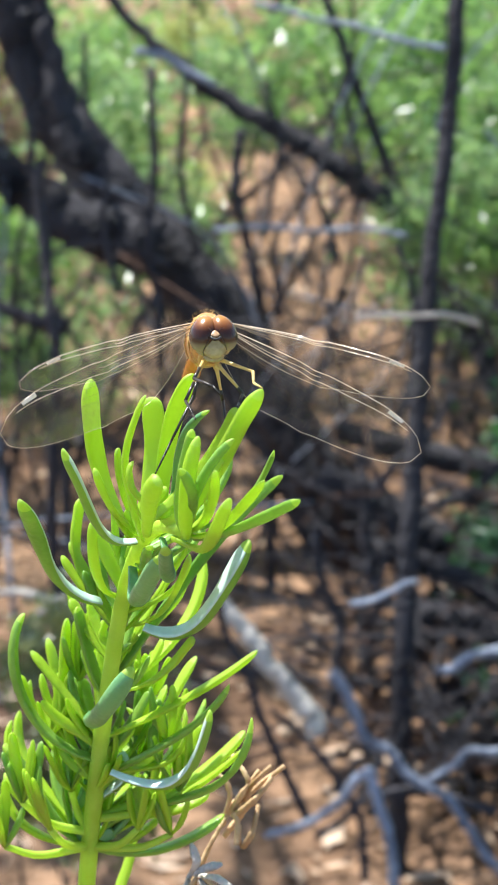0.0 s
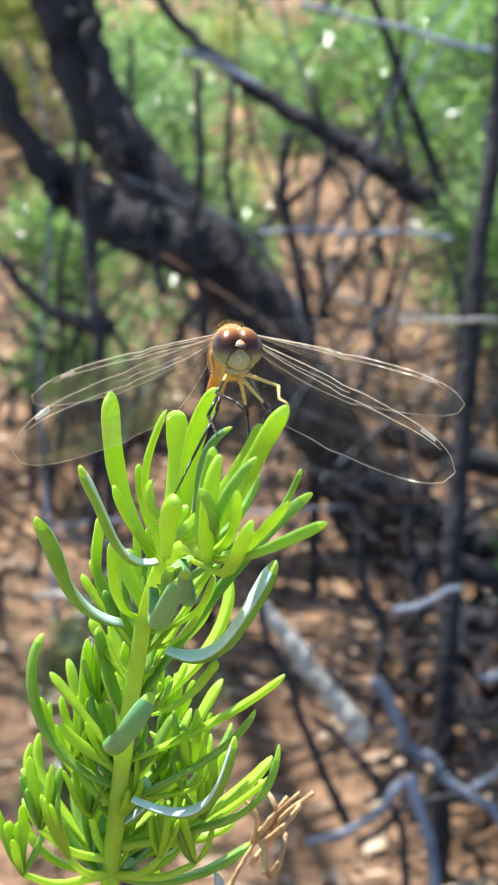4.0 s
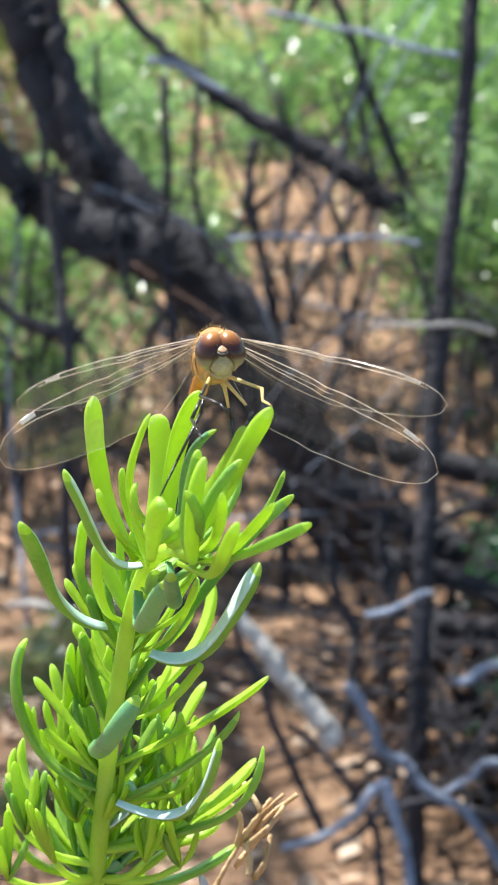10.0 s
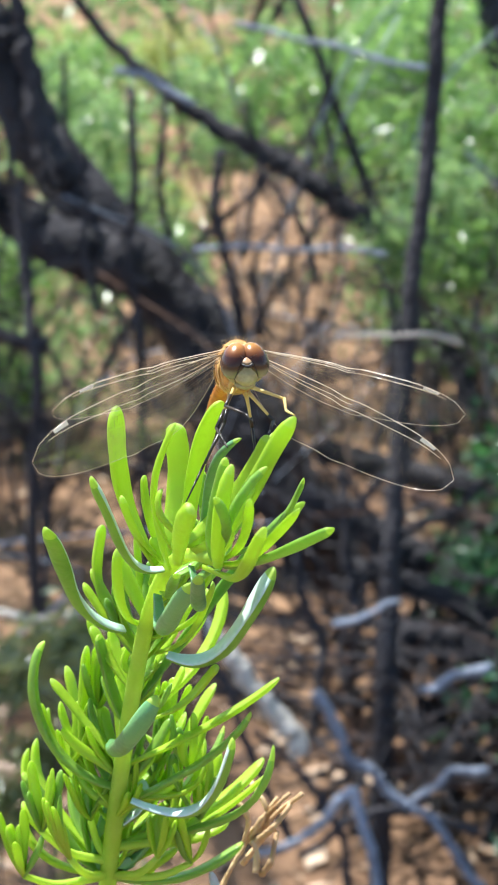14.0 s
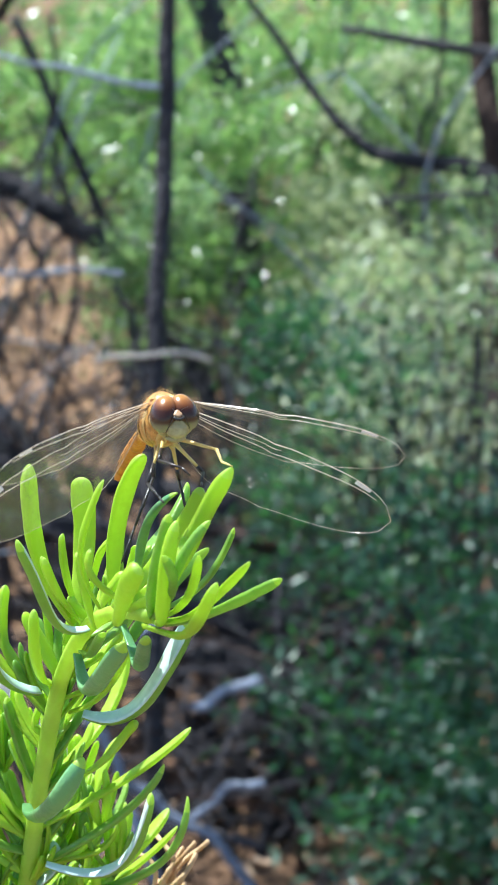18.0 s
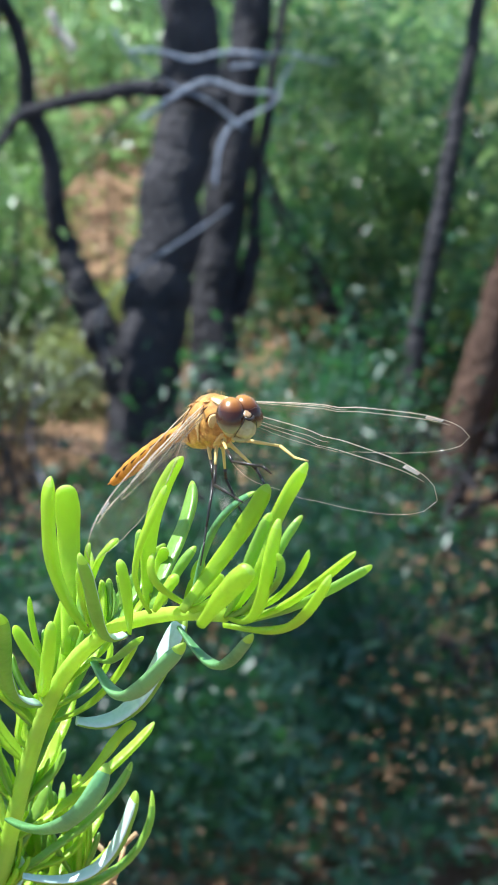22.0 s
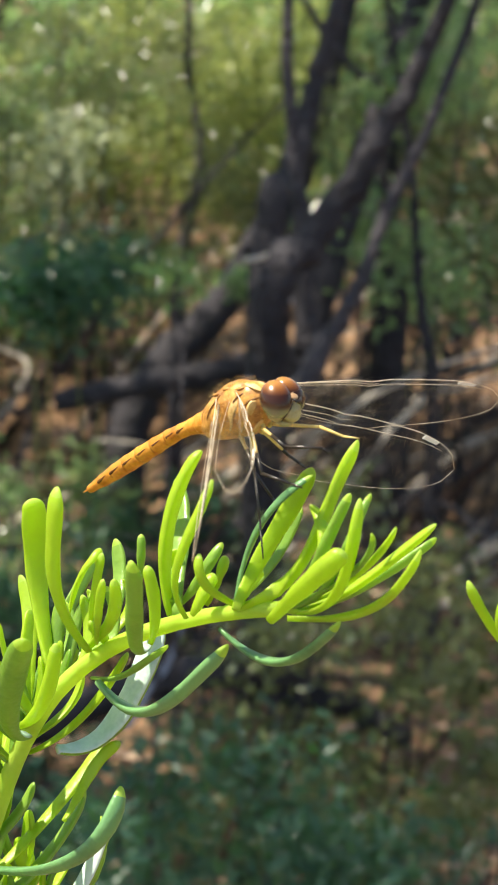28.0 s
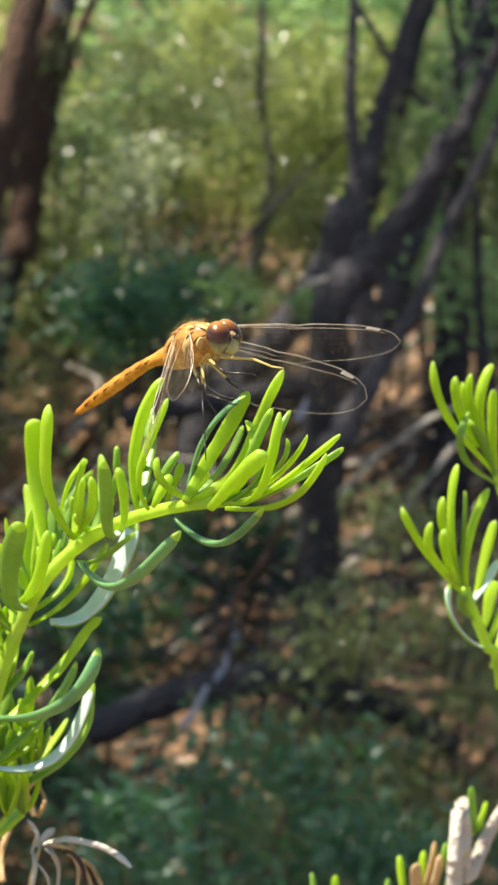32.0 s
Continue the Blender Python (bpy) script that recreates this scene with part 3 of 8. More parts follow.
woody("dead_tree", "slim dark dead trunk leaning in the thicket", "tree", [
    ("limb", BARK, 0.017, 0.022, [(1.772, 1.537, 0.763), (1.710, 1.530, 0.647), (1.659, 1.515, 0.571), (1.607, 1.499, 0.503), (1.591, 1.495, -0.030)]),
    ("limb", BARK, 0.009, 0.012, [(1.356, 1.239, 0.731), (1.329, 1.196, 0.612), (1.293, 1.157, 0.506)]),
], None)


# ---- the shoot on which the dragonfly sits ----
STALK = [(-0.0174, 0.0484, 0.9066), (-0.0148, 0.0386, 0.935), (-0.0118, 0.038, 0.9518), (-0.0106, 0.0314, 0.968), (-0.004, -0.0013, 0.9766)]


def stalk(s):
    k = len(STALK) - 1
    p = Vector((0, 0, 0))
    for j, c in enumerate(STALK):
        p += Vector(c) * (math.comb(k, j) * s**j * (1 - s) ** (k - j))
    return p


def leaf_geo(base, tip, width, bow=0.16, swell=0.55, way=None, out=None, thick=0.42, n=13, curve=None):
    """A fleshy leaf from its base to its tip, that sags by bow along way, widest at swell, with a blunt tip."""
    base, tip = Vector(base), Vector(tip)
    length = (tip - base).length
    way = Vector(way) if way is not None else Vector((0, 0, -1))
    mid = base.lerp(tip, 0.45) + way * (bow * length)
    path = bezier(curve or [base, mid, tip], n - 2)
    turn, sway = (tip - base).orthogonal().normalized(), math.sin(9100 * tip.x + 7300 * tip.y) * 0.045 * length
    if math.sin(5300 * tip.z) > 0:
        turn = turn.cross((tip - base).normalized())
    path = [p + turn * (sway * math.sin(math.pi * 2 * i / (n - 3) * (0.5 if sway > 0 else 0.8)) * (1 - i / (n - 3))) for i, p in enumerate(path)]
    width *= 1 + 0.14 * math.sin(11700 * tip.x + 4100 * tip.z)
    path[-1:] = [path[-2].lerp(path[-1], f) for f in (0.55, 0.85, 1.0)]
    half = []
    for i in range(n):
        s = min(i, n - 4 + (0.55, 0.85, 1.0)[i - n + 3]) / (n - 3) if i > n - 4 else i / (n - 3)
        w = 0.5 + 0.5 * math.sin(math.pi / 2 * min(1.0, s / swell)) if s < swell else 1 - 0.25 * ((s - swell) / (1 - swell)) ** 2
        if s > 0.88:
            w *= math.sqrt(max(0.0, 1 - ((s - 0.88) / 0.122) ** 2))
        half.append(max(0.02, w) * width / 2)
    side = (tip - base).cross(Vector(out) if out is not None else Vector((0, 0, 1)))
    return tube(path, half, 10, thick, side)


def shoot():
    rng = random.Random(7)
    plant = thing("succulent_shoot", (-0.05, 0.09, 0.0), "bright green fleshy-leaved shoot arching over, rooted in red soil", "plant")
    low = spline([(-0.05, 0.09, 0.0), (-0.044, 0.078, 0.3), (-0.034, 0.064, 0.6), (-0.0235, 0.0545, 0.83), STALK[0]], 14)
    whole = low[:-1] + [stalk(i / 24) for i in range(25)]
    n = len(whole)
    half = [0.0046 - 0.0033 * i / 12 if i < 13 else 0.00135 - 0.00045 * (i - 13) / (n - 14) for i in range(n)]
    piece("stem", tube(whole, half, 12, wobble=0.03, rng=rng), STEM, plant, "yellow-green fleshy stem")
    # short leaves crowded in the axils behind the stem
    for i in range(30):
        p = stalk(0.62 * i / 30)
        turn = i * 2.4
        radial = Vector((math.cos(turn), math.sin(turn), 0))
        if radial.dot(Vector((-0.4, -0.9, 0))) > 0.25:
            continue
        for j in range(4):
            d = (radial * rng.uniform(0.35, 0.8) + Vector((rng.uniform(-0.35, 0.35), rng.uniform(-0.35, 0.35), 1))).normalized()
            far = rng.uniform(0.007, 0.0135)
            piece("leaf", leaf_geo(p, p + d * far, rng.uniform(0.0013, 0.0019), rng.uniform(0.08, 0.22), way=radial, out=radial, n=10, thick=0.5), DEEP_LEAF if rng.random() < 0.3 else LEAF, plant)
    # bunches of young leaves on short side shoots
    for x, y, z in ((-0.0076, 0.0478, 0.9178), (-0.0040, 0.0441, 0.9179), (-0.0107, 0.0500, 0.9231), (-0.0055, 0.0434, 0.9264), (-0.0226, 0.0480, 0.9252), (-0.0270, 0.0433, 0.9169), (-0.0199, 0.0467, 0.9168), (-0.0229, 0.0405, 0.9139), (-0.0052, 0.0446, 0.9104), (-0.0101, 0.0427, 0.9124), (-0.0298, 0.0451, 0.9086), (-0.0155, 0.0506, 0.9364), (-0.0184, 0.0493, 0.9335), (-0.0087, 0.0505, 0.9292)):
        foot = Vector((x, y, z))
        stem = min((stalk(i / 40) for i in range(41)), key=lambda q: (q - foot).length + 2 * max(0.0, q.z - foot.z + 0.006))
        piece("side_shoot", tube(spline([stem, stem.lerp(foot, 0.6) + Vector((0, 0, -0.0015)), foot], 8), [0.0007 - 0.00003 * i for i in range(8)], 7), STEM, plant)
        for j in range(7):
            d = Vector((rng.uniform(-0.5, 0.5), rng.uniform(-0.4, 0.4), 1)).normalized()
            far = rng.uniform(0.006, 0.0115)
            sag = Vector((d.x, d.y, 0)).normalized()
            piece("leaf", leaf_geo(foot, foot + d * far, rng.uniform(0.0012, 0.0018), rng.uniform(0.05, 0.18), way=sag, out=sag, n=11, thick=0.55), DEEP_LEAF if rng.random() < 0.3 else LEAF, plant)
    # leaves of the lower stem, down to the ground
    for i in range(60):
        z = 0.4 + 0.49 * (i / 59) ** 0.6
        p = min(low, key=lambda q: abs(q.z - z)).copy()
        turn = i * 2.4
        radial = Vector((math.cos(turn), math.sin(turn), 0))
        k = next(q for q in range(len(low) - 1) if low[q + 1].z >= z)
        p = low[k].lerp(low[k + 1], (z - low[k].z) / (low[k + 1].z - low[k].z))
        tip = p + radial * rng.uniform(0.008, 0.018) + Vector((0, 0, rng.uniform(0.008, 0.018)))
        piece("leaf", leaf_geo(p, tip, rng.uniform(0.0017, 0.0026), rng.uniform(0.1, 0.3), out=radial, n=9), LEAF, plant)
    return plant


SHOOT = shoot()


def sprout(plant, base, tip, width, bow, mat):
    """A leaf by its two ends; its sag lies across its length, away from the middle of the plant."""
    base, tip = Vector(base), Vector(tip)
    out = Vector((tip.x - base.x, tip.y - base.y, 0))
    sag = Vector((0, 0, -1)) + (out.normalized() * 0.6 if out.length > 1e-5 else Vector((0, 0, 0)))
    if mat is LEAF and int(abs(tip.x) * 100000) % 10 < 3:
        mat = DEEP_LEAF
    piece("leaf", leaf_geo(base, tip, width * 0.00108, bow, way=sag.normalized(), out=out + Vector((0, -0.008, 0.002))), mat, plant)


def blade(plant, foot, first, second, tip, width, mat):
    """A fleshy leaf along a cubic curve from its foot to its tip; width in mm. Channelled above, rounded below, blunt with a pale point."""
    n, segs = 20, 12
    steps = [0.86 * i / 13 for i in range(14)] + [0.9, 0.93, 0.955, 0.975, 0.99, 1.0]
    fine = bezier([foot, first, second, tip], 201)
    path = [fine[round(200 * s)] for s in steps]
    length = sum((q - p).length for p, q in zip(path, path[1:]))
    # its upper face looks to the stem: away from the side to which it first leans
    stem = min((stalk(i / 40) for i in range(41)), key=lambda q: (q - path[n // 2]).length) if plant is SHOOT else path[0] + Vector((0, 0, 0.01))
    inward = stem - path[n // 2]
    bend = path[0].lerp(path[-1], 0.5) - path[n // 2]
    inward = inward.normalized() * 0.6 + bend * (4 / length) + Vector((0, 0, 0.35))
    half, verts, faces = 0.00058 * width, [], []
    if mat is WAXY_SHEEN:
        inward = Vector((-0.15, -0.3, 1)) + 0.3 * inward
    for i, p in enumerate(path):
        s = steps[i]
        w = 0.48 + 0.52 * math.sin(math.pi / 2 * min(1.0, s / 0.7)) if s < 0.7 else 1 - 0.1 * ((s - 0.7) / 0.3) ** 2
        if s > 0.88:
            w *= math.sqrt(max(0.0, 1 - ((s - 0.88) / 0.122) ** 2))
        w = max(0.035, w) * half * (1 + 0.04 * math.sin(19 * s + 900 * width))
        tan = (path[min(i + 1, n - 1)] - path[max(i - 1, 0)]).normalized()
        face = (inward - tan * inward.dot(tan)).normalized()
        side = tan.cross(face)
        for k in range(segs):
            a = 2 * math.pi * k / segs
            c, q = math.cos(a), math.sin(a)
            deep = 0.4 * q + 0.16 * c * c if q > 0 else 0.72 * q + 0.16 * c * c
            verts.append(p + side * (w * c) + face * (w * (deep - 0.1)))
    for i in range(n - 1):
        for k in range(segs):
            a, b = i * segs + k, i * segs + (k + 1) % segs
            faces.append((a, b, b + segs, a + segs))
    faces += [tuple(reversed(range(segs))), tuple(range((n - 1) * segs, n * segs))]
    leaf = piece("leaf", (verts, faces), mat, plant, "broad waxy leaf, sky sheen painted on its face" if mat is WAXY_SHEEN and width > 1.4 else "")
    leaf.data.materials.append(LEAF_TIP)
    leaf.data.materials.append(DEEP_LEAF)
    # waxy leaves: painted sheen on the upper face, plain green beneath
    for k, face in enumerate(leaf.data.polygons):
        under = mat is WAXY_SHEEN and k % segs >= segs // 2
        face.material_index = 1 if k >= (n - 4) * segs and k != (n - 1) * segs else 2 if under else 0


blade(SHOOT, (-0.0126, 0.0360, 0.9475), (-0.0145, 0.0377, 0.9510), (-0.0174, 0.0397, 0.9548), (-0.0189, 0.0415, 0.9586), 1.6, LEAF)
blade(SHOOT, (-0.0126, 0.0360, 0.9475), (-0.0150, 0.0371, 0.9505), (-0.0181, 0.0384, 0.9538), (-0.0201, 0.0397, 0.9572), 1.4, LEAF)
blade(SHOOT, (-0.0121, 0.0347, 0.9504), (-0.0139, 0.0363, 0.9521), (-0.0147, 0.0382, 0.9548), (-0.0144, 0.0398, 0.9572), 1.3, DEEP_LEAF)
blade(SHOOT, (-0.0134, 0.0382, 0.9414), (-0.0155, 0.0398, 0.9437), (-0.0176, 0.0417, 0.9465), (-0.0192, 0.0434, 0.9491), 1.7, LEAF)
blade(SHOOT, (-0.0134, 0.0382, 0.9414), (-0.0142, 0.0399, 0.9437), (-0.0164, 0.0419, 0.9459), (-0.0163, 0.0437, 0.9486), 1.6, LEAF)
blade(SHOOT, (-0.0130, 0.0371, 0.9445), (-0.0168, 0.0379, 0.9449), (-0.0130, 0.0391, 0.9481), (-0.0128, 0.0401, 0.9497), 1.3, LEAF)
blade(SHOOT, (-0.0143, 0.0401, 0.9348), (-0.0080, 0.0441, 0.9382), (0.0004, 0.0490, 0.9432), (-0.0002, 0.0548, 0.9506), 2.1, LEAF)
blade(SHOOT, (-0.0143, 0.0401, 0.9348), (-0.0113, 0.0413, 0.9367), (-0.0073, 0.0426, 0.9387), (-0.0063, 0.0445, 0.9422), 1.4, LEAF)
blade(SHOOT, (-0.0139, 0.0392, 0.9381), (-0.0116, 0.0398, 0.9396), (-0.0097, 0.0407, 0.9420), (-0.0092, 0.0418, 0.9445), 1.3, LEAF)
blade(SHOOT, (-0.0143, 0.0401, 0.9348), (-0.0163, 0.0403, 0.9390), (-0.0172, 0.0405, 0.9443), (-0.0182, 0.0407, 0.9489), 1.8, DEEP_LEAF)
blade(SHOOT, (-0.0134, 0.0382, 0.9414), (-0.0102, 0.0420, 0.9446), (-0.0021, 0.0455, 0.9466), (-0.0027, 0.0502, 0.9517), 1.6, LEAF)
blade(SHOOT, (-0.0107, 0.0299, 0.9584), (-0.0090, 0.0301, 0.9586), (-0.0089, 0.0311, 0.9605), (-0.0081, 0.0316, 0.9614), 1.7, LEAF)
blade(SHOOT, (-0.0112, 0.0317, 0.9558), (-0.0093, 0.0322, 0.9571), (-0.0076, 0.0330, 0.9590), (-0.0071, 0.0339, 0.9611), 1.6, LEAF)
blade(SHOOT, (-0.0156, 0.0431, 0.9238), (-0.0249, 0.0428, 0.9258), (-0.0303, 0.0452, 0.9375), (-0.0259, 0.0461, 0.9457), 2.2, DEEP_LEAF)
blade(SHOOT, (-0.0161, 0.0442, 0.9198), (-0.0221, 0.0475, 0.9240), (-0.0208, 0.0517, 0.9319), (-0.0232, 0.0553, 0.9377), 1.7, LEAF)
blade(SHOOT, (-0.0152, 0.0421, 0.9276), (-0.0184, 0.0440, 0.9312), (-0.0219, 0.0463, 0.9354), (-0.0253, 0.0482, 0.9389), 1.4, LEAF)
blade(SHOOT, (-0.0161, 0.0442, 0.9198), (-0.0227, 0.0459, 0.9258), (-0.0202, 0.0481, 0.9358), (-0.0200, 0.0497, 0.9433), 1.8, LEAF)
blade(SHOOT, (-0.0156, 0.0431, 0.9238), (-0.0202, 0.0458, 0.9258), (-0.0186, 0.0490, 0.9298), (-0.0188, 0.0520, 0.9334), 1.6, DEEP_LEAF)
blade(SHOOT, (-0.0161, 0.0442, 0.9198), (-0.0191, 0.0464, 0.9239), (-0.0234, 0.0489, 0.9286), (-0.0240, 0.0513, 0.9338), 1.4, LEAF)
blade(SHOOT, (-0.0165, 0.0455, 0.9156), (-0.0194, 0.0492, 0.9201), (-0.0270, 0.0533, 0.9238), (-0.0260, 0.0573, 0.9300), 1.3, LEAF)
blade(SHOOT, (-0.0161, 0.0442, 0.9198), (-0.0187, 0.0463, 0.9228), (-0.0229, 0.0486, 0.9254), (-0.0243, 0.0509, 0.9292), 1.3, LEAF)
blade(SHOOT, (-0.0174, 0.0484, 0.9066), (-0.0206, 0.0526, 0.9116), (-0.0299, 0.0571, 0.9154), (-0.0280, 0.0617, 0.9228), 1.7, LEAF)
blade(SHOOT, (-0.0174, 0.0484, 0.9066), (-0.0210, 0.0531, 0.9109), (-0.0325, 0.0580, 0.9131), (-0.0294, 0.0632, 0.9204), 1.6, LEAF)
blade(SHOOT, (-0.0174, 0.0484, 0.9066), (-0.0207, 0.0520, 0.9099), (-0.0243, 0.0561, 0.9140), (-0.0217, 0.0598, 0.9188), 2.0, DEEP_LEAF)
blade(SHOOT, (-0.0174, 0.0484, 0.9066), (-0.0239, 0.0479, 0.9098), (-0.0250, 0.0487, 0.9189), (-0.0298, 0.0486, 0.9236), 2.2, DEEP_LEAF)
blade(SHOOT, (-0.0174, 0.0484, 0.9066), (-0.0218, 0.0501, 0.9092), (-0.0276, 0.0519, 0.9115), (-0.0301, 0.0542, 0.9161), 2.0, LEAF)
blade(SHOOT, (-0.0174, 0.0484, 0.9066), (-0.0231, 0.0498, 0.9066), (-0.0291, 0.0517, 0.9074), (-0.0302, 0.0548, 0.9133), 1.8, LEAF)
blade(SHOOT, (-0.0174, 0.0484, 0.9066), (-0.0206, 0.0487, 0.9095), (-0.0214, 0.0497, 0.9150), (-0.0205, 0.0501, 0.9190), 1.3, DEEP_LEAF)
blade(SHOOT, (-0.0174, 0.0484, 0.9066), (-0.0222, 0.0481, 0.9107), (-0.0160, 0.0478, 0.9182), (-0.0156, 0.0476, 0.9235), 1.6, TEAL_SHADE)
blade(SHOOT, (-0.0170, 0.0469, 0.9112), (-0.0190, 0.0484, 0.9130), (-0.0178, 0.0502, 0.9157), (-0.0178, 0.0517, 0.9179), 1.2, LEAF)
blade(SHOOT, (-0.0142, 0.0402, 0.9349), (-0.0135, 0.0399, 0.9367), (-0.0130, 0.0396, 0.9387), (-0.0132, 0.0394, 0.9406), 1.6, TEAL_SHADE)
blade(SHOOT, (-0.0165, 0.0455, 0.9156), (-0.0080, 0.0477, 0.9187), (-0.0064, 0.0527, 0.9282), (-0.0010, 0.0560, 0.9340), 1.7, LEAF)
blade(SHOOT, (-0.0161, 0.0442, 0.9198), (-0.0109, 0.0468, 0.9216), (-0.0080, 0.0507, 0.9260), (-0.0056, 0.0543, 0.9302), 1.4, LEAF)
blade(SHOOT, (-0.0165, 0.0455, 0.9156), (-0.0127, 0.0473, 0.9185), (-0.0053, 0.0491, 0.9217), (-0.0076, 0.0523, 0.9275), 1.4, LEAF)
blade(SHOOT, (-0.0165, 0.0455, 0.9156), (-0.0126, 0.0465, 0.9182), (-0.0097, 0.0480, 0.9219), (-0.0108, 0.0501, 0.9265), 1.4, DEEP_LEAF)
blade(SHOOT, (-0.0165, 0.0455, 0.9156), (-0.0139, 0.0479, 0.9189), (-0.0055, 0.0500, 0.9221), (-0.0116, 0.0535, 0.9269), 1.3, LEAF)
blade(SHOOT, (-0.0165, 0.0455, 0.9156), (-0.0140, 0.0458, 0.9179), (-0.0098, 0.0457, 0.9196), (-0.0131, 0.0469, 0.9233), 1.8, WAXY_SHEEN)
blade(SHOOT, (-0.0170, 0.0469, 0.9112), (-0.0126, 0.0502, 0.9154), (-0.0026, 0.0528, 0.9179), (-0.0028, 0.0573, 0.9246), 1.3, LEAF)
blade(SHOOT, (-0.0161, 0.0442, 0.9198), (-0.0126, 0.0442, 0.9233), (-0.0044, 0.0416, 0.9206), (-0.0033, 0.0429, 0.9275), 1.3, LEAF)
blade(SHOOT, (-0.0170, 0.0469, 0.9112), (-0.0116, 0.0505, 0.9157), (-0.0020, 0.0538, 0.9188), (0.0003, 0.0584, 0.9258), 1.3, DEEP_LEAF)
blade(SHOOT, (-0.0174, 0.0484, 0.9066), (-0.0113, 0.0504, 0.9113), (-0.0010, 0.0517, 0.9147), (-0.0005, 0.0555, 0.9236), 1.7, LEAF)
blade(SHOOT, (-0.0174, 0.0484, 0.9066), (-0.0095, 0.0511, 0.9105), (0.0001, 0.0539, 0.9143), (0.0063, 0.0576, 0.9207), 2.2, LEAF)
blade(SHOOT, (-0.0174, 0.0484, 0.9066), (-0.0142, 0.0502, 0.9129), (-0.0046, 0.0488, 0.9104), (0.0006, 0.0498, 0.9146), 2.2, LEAF)
blade(SHOOT, (-0.0174, 0.0484, 0.9066), (-0.0101, 0.0489, 0.9035), (-0.0029, 0.0512, 0.9046), (0.0030, 0.0541, 0.9084), 2.1, DEEP_LEAF)
blade(SHOOT, (-0.0174, 0.0484, 0.9066), (-0.0141, 0.0505, 0.9102), (-0.0015, 0.0515, 0.9119), (-0.0067, 0.0551, 0.9180), 1.3, LEAF)
blade(SHOOT, (-0.0174, 0.0484, 0.9066), (-0.0139, 0.0475, 0.9076), (-0.0127, 0.0478, 0.9121), (-0.0097, 0.0471, 0.9138), 1.7, TEAL_SHADE)
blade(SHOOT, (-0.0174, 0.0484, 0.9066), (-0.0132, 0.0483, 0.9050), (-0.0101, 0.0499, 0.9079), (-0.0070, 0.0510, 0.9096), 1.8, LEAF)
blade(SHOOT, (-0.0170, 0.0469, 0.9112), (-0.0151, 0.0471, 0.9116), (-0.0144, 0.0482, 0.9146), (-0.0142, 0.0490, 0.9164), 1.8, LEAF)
blade(SHOOT, (-0.0174, 0.0484, 0.9066), (-0.0238, 0.0498, 0.9113), (-0.0153, 0.0475, 0.9080), (-0.0135, 0.0472, 0.9095), 1.8, TEAL_SHADE)
blade(SHOOT, (-0.0161, 0.0442, 0.9198), (-0.0136, 0.0473, 0.9223), (-0.0074, 0.0502, 0.9242), (-0.0088, 0.0541, 0.9284), 1.6, LEAF)
blade(SHOOT, (-0.0147, 0.0402, 0.9349), (-0.0154, 0.0416, 0.9361), (-0.0162, 0.0431, 0.9374), (-0.0167, 0.0445, 0.9387), 1.6, LEAF)
blade(SHOOT, (-0.0152, 0.0421, 0.9276), (-0.0164, 0.0445, 0.9293), (-0.0174, 0.0474, 0.9314), (-0.0176, 0.0499, 0.9335), 1.6, LEAF)
blade(SHOOT, (-0.0165, 0.0455, 0.9156), (-0.0130, 0.0497, 0.9191), (-0.0049, 0.0537, 0.9213), (-0.0048, 0.0589, 0.9270), 1.3, LEAF)
blade(SHOOT, (-0.0174, 0.0484, 0.9066), (-0.0136, 0.0517, 0.9109), (-0.0033, 0.0541, 0.9130), (-0.0049, 0.0588, 0.9203), 1.7, LEAF)
blade(SHOOT, (-0.0170, 0.0469, 0.9112), (-0.0137, 0.0490, 0.9131), (-0.0095, 0.0517, 0.9158), (-0.0101, 0.0548, 0.9197), 1.7, LEAF)
blade(SHOOT, (-0.0174, 0.0484, 0.9066), (-0.0154, 0.0500, 0.9087), (-0.0117, 0.0516, 0.9105), (-0.0115, 0.0537, 0.9136), 1.6, LEAF)
blade(SHOOT, (-0.0102, 0.0278, 0.9609), (-0.0074, 0.0278, 0.9642), (0.0025, 0.0263, 0.9657), (-0.0013, 0.0276, 0.9713), 1.2, LEAF)
blade(SHOOT, (-0.0096, 0.0255, 0.9633), (-0.0046, 0.0253, 0.9642), (-0.0031, 0.0260, 0.9666), (-0.0041, 0.0276, 0.9712), 1.3, DEEP_LEAF)
blade(SHOOT, (-0.0050, 0.0039, 0.9751), (-0.0068, 0.0045, 0.9775), (-0.0117, 0.0051, 0.9790), (-0.0098, 0.0059, 0.9829), 1.3, LEAF)
blade(SHOOT, (-0.0090, 0.0228, 0.9655), (-0.0071, 0.0226, 0.9666), (-0.0109, 0.0229, 0.9683), (-0.0108, 0.0230, 0.9702), 1.2, LEAF)
blade(SHOOT, (-0.0112, 0.0317, 0.9558), (-0.0077, 0.0321, 0.9597), (0.0009, 0.0314, 0.9616), (-0.0019, 0.0334, 0.9685), 1.4, DEEP_LEAF)
blade(SHOOT, (-0.0102, 0.0278, 0.9609), (-0.0057, 0.0276, 0.9627), (-0.0054, 0.0284, 0.9662), (-0.0049, 0.0293, 0.9702), 1.3, DEEP_LEAF)
blade(SHOOT, (-0.0117, 0.0333, 0.9532), (-0.0081, 0.0353, 0.9567), (0.0004, 0.0364, 0.9586), (-0.0001, 0.0396, 0.9645), 1.4, DEEP_LEAF)
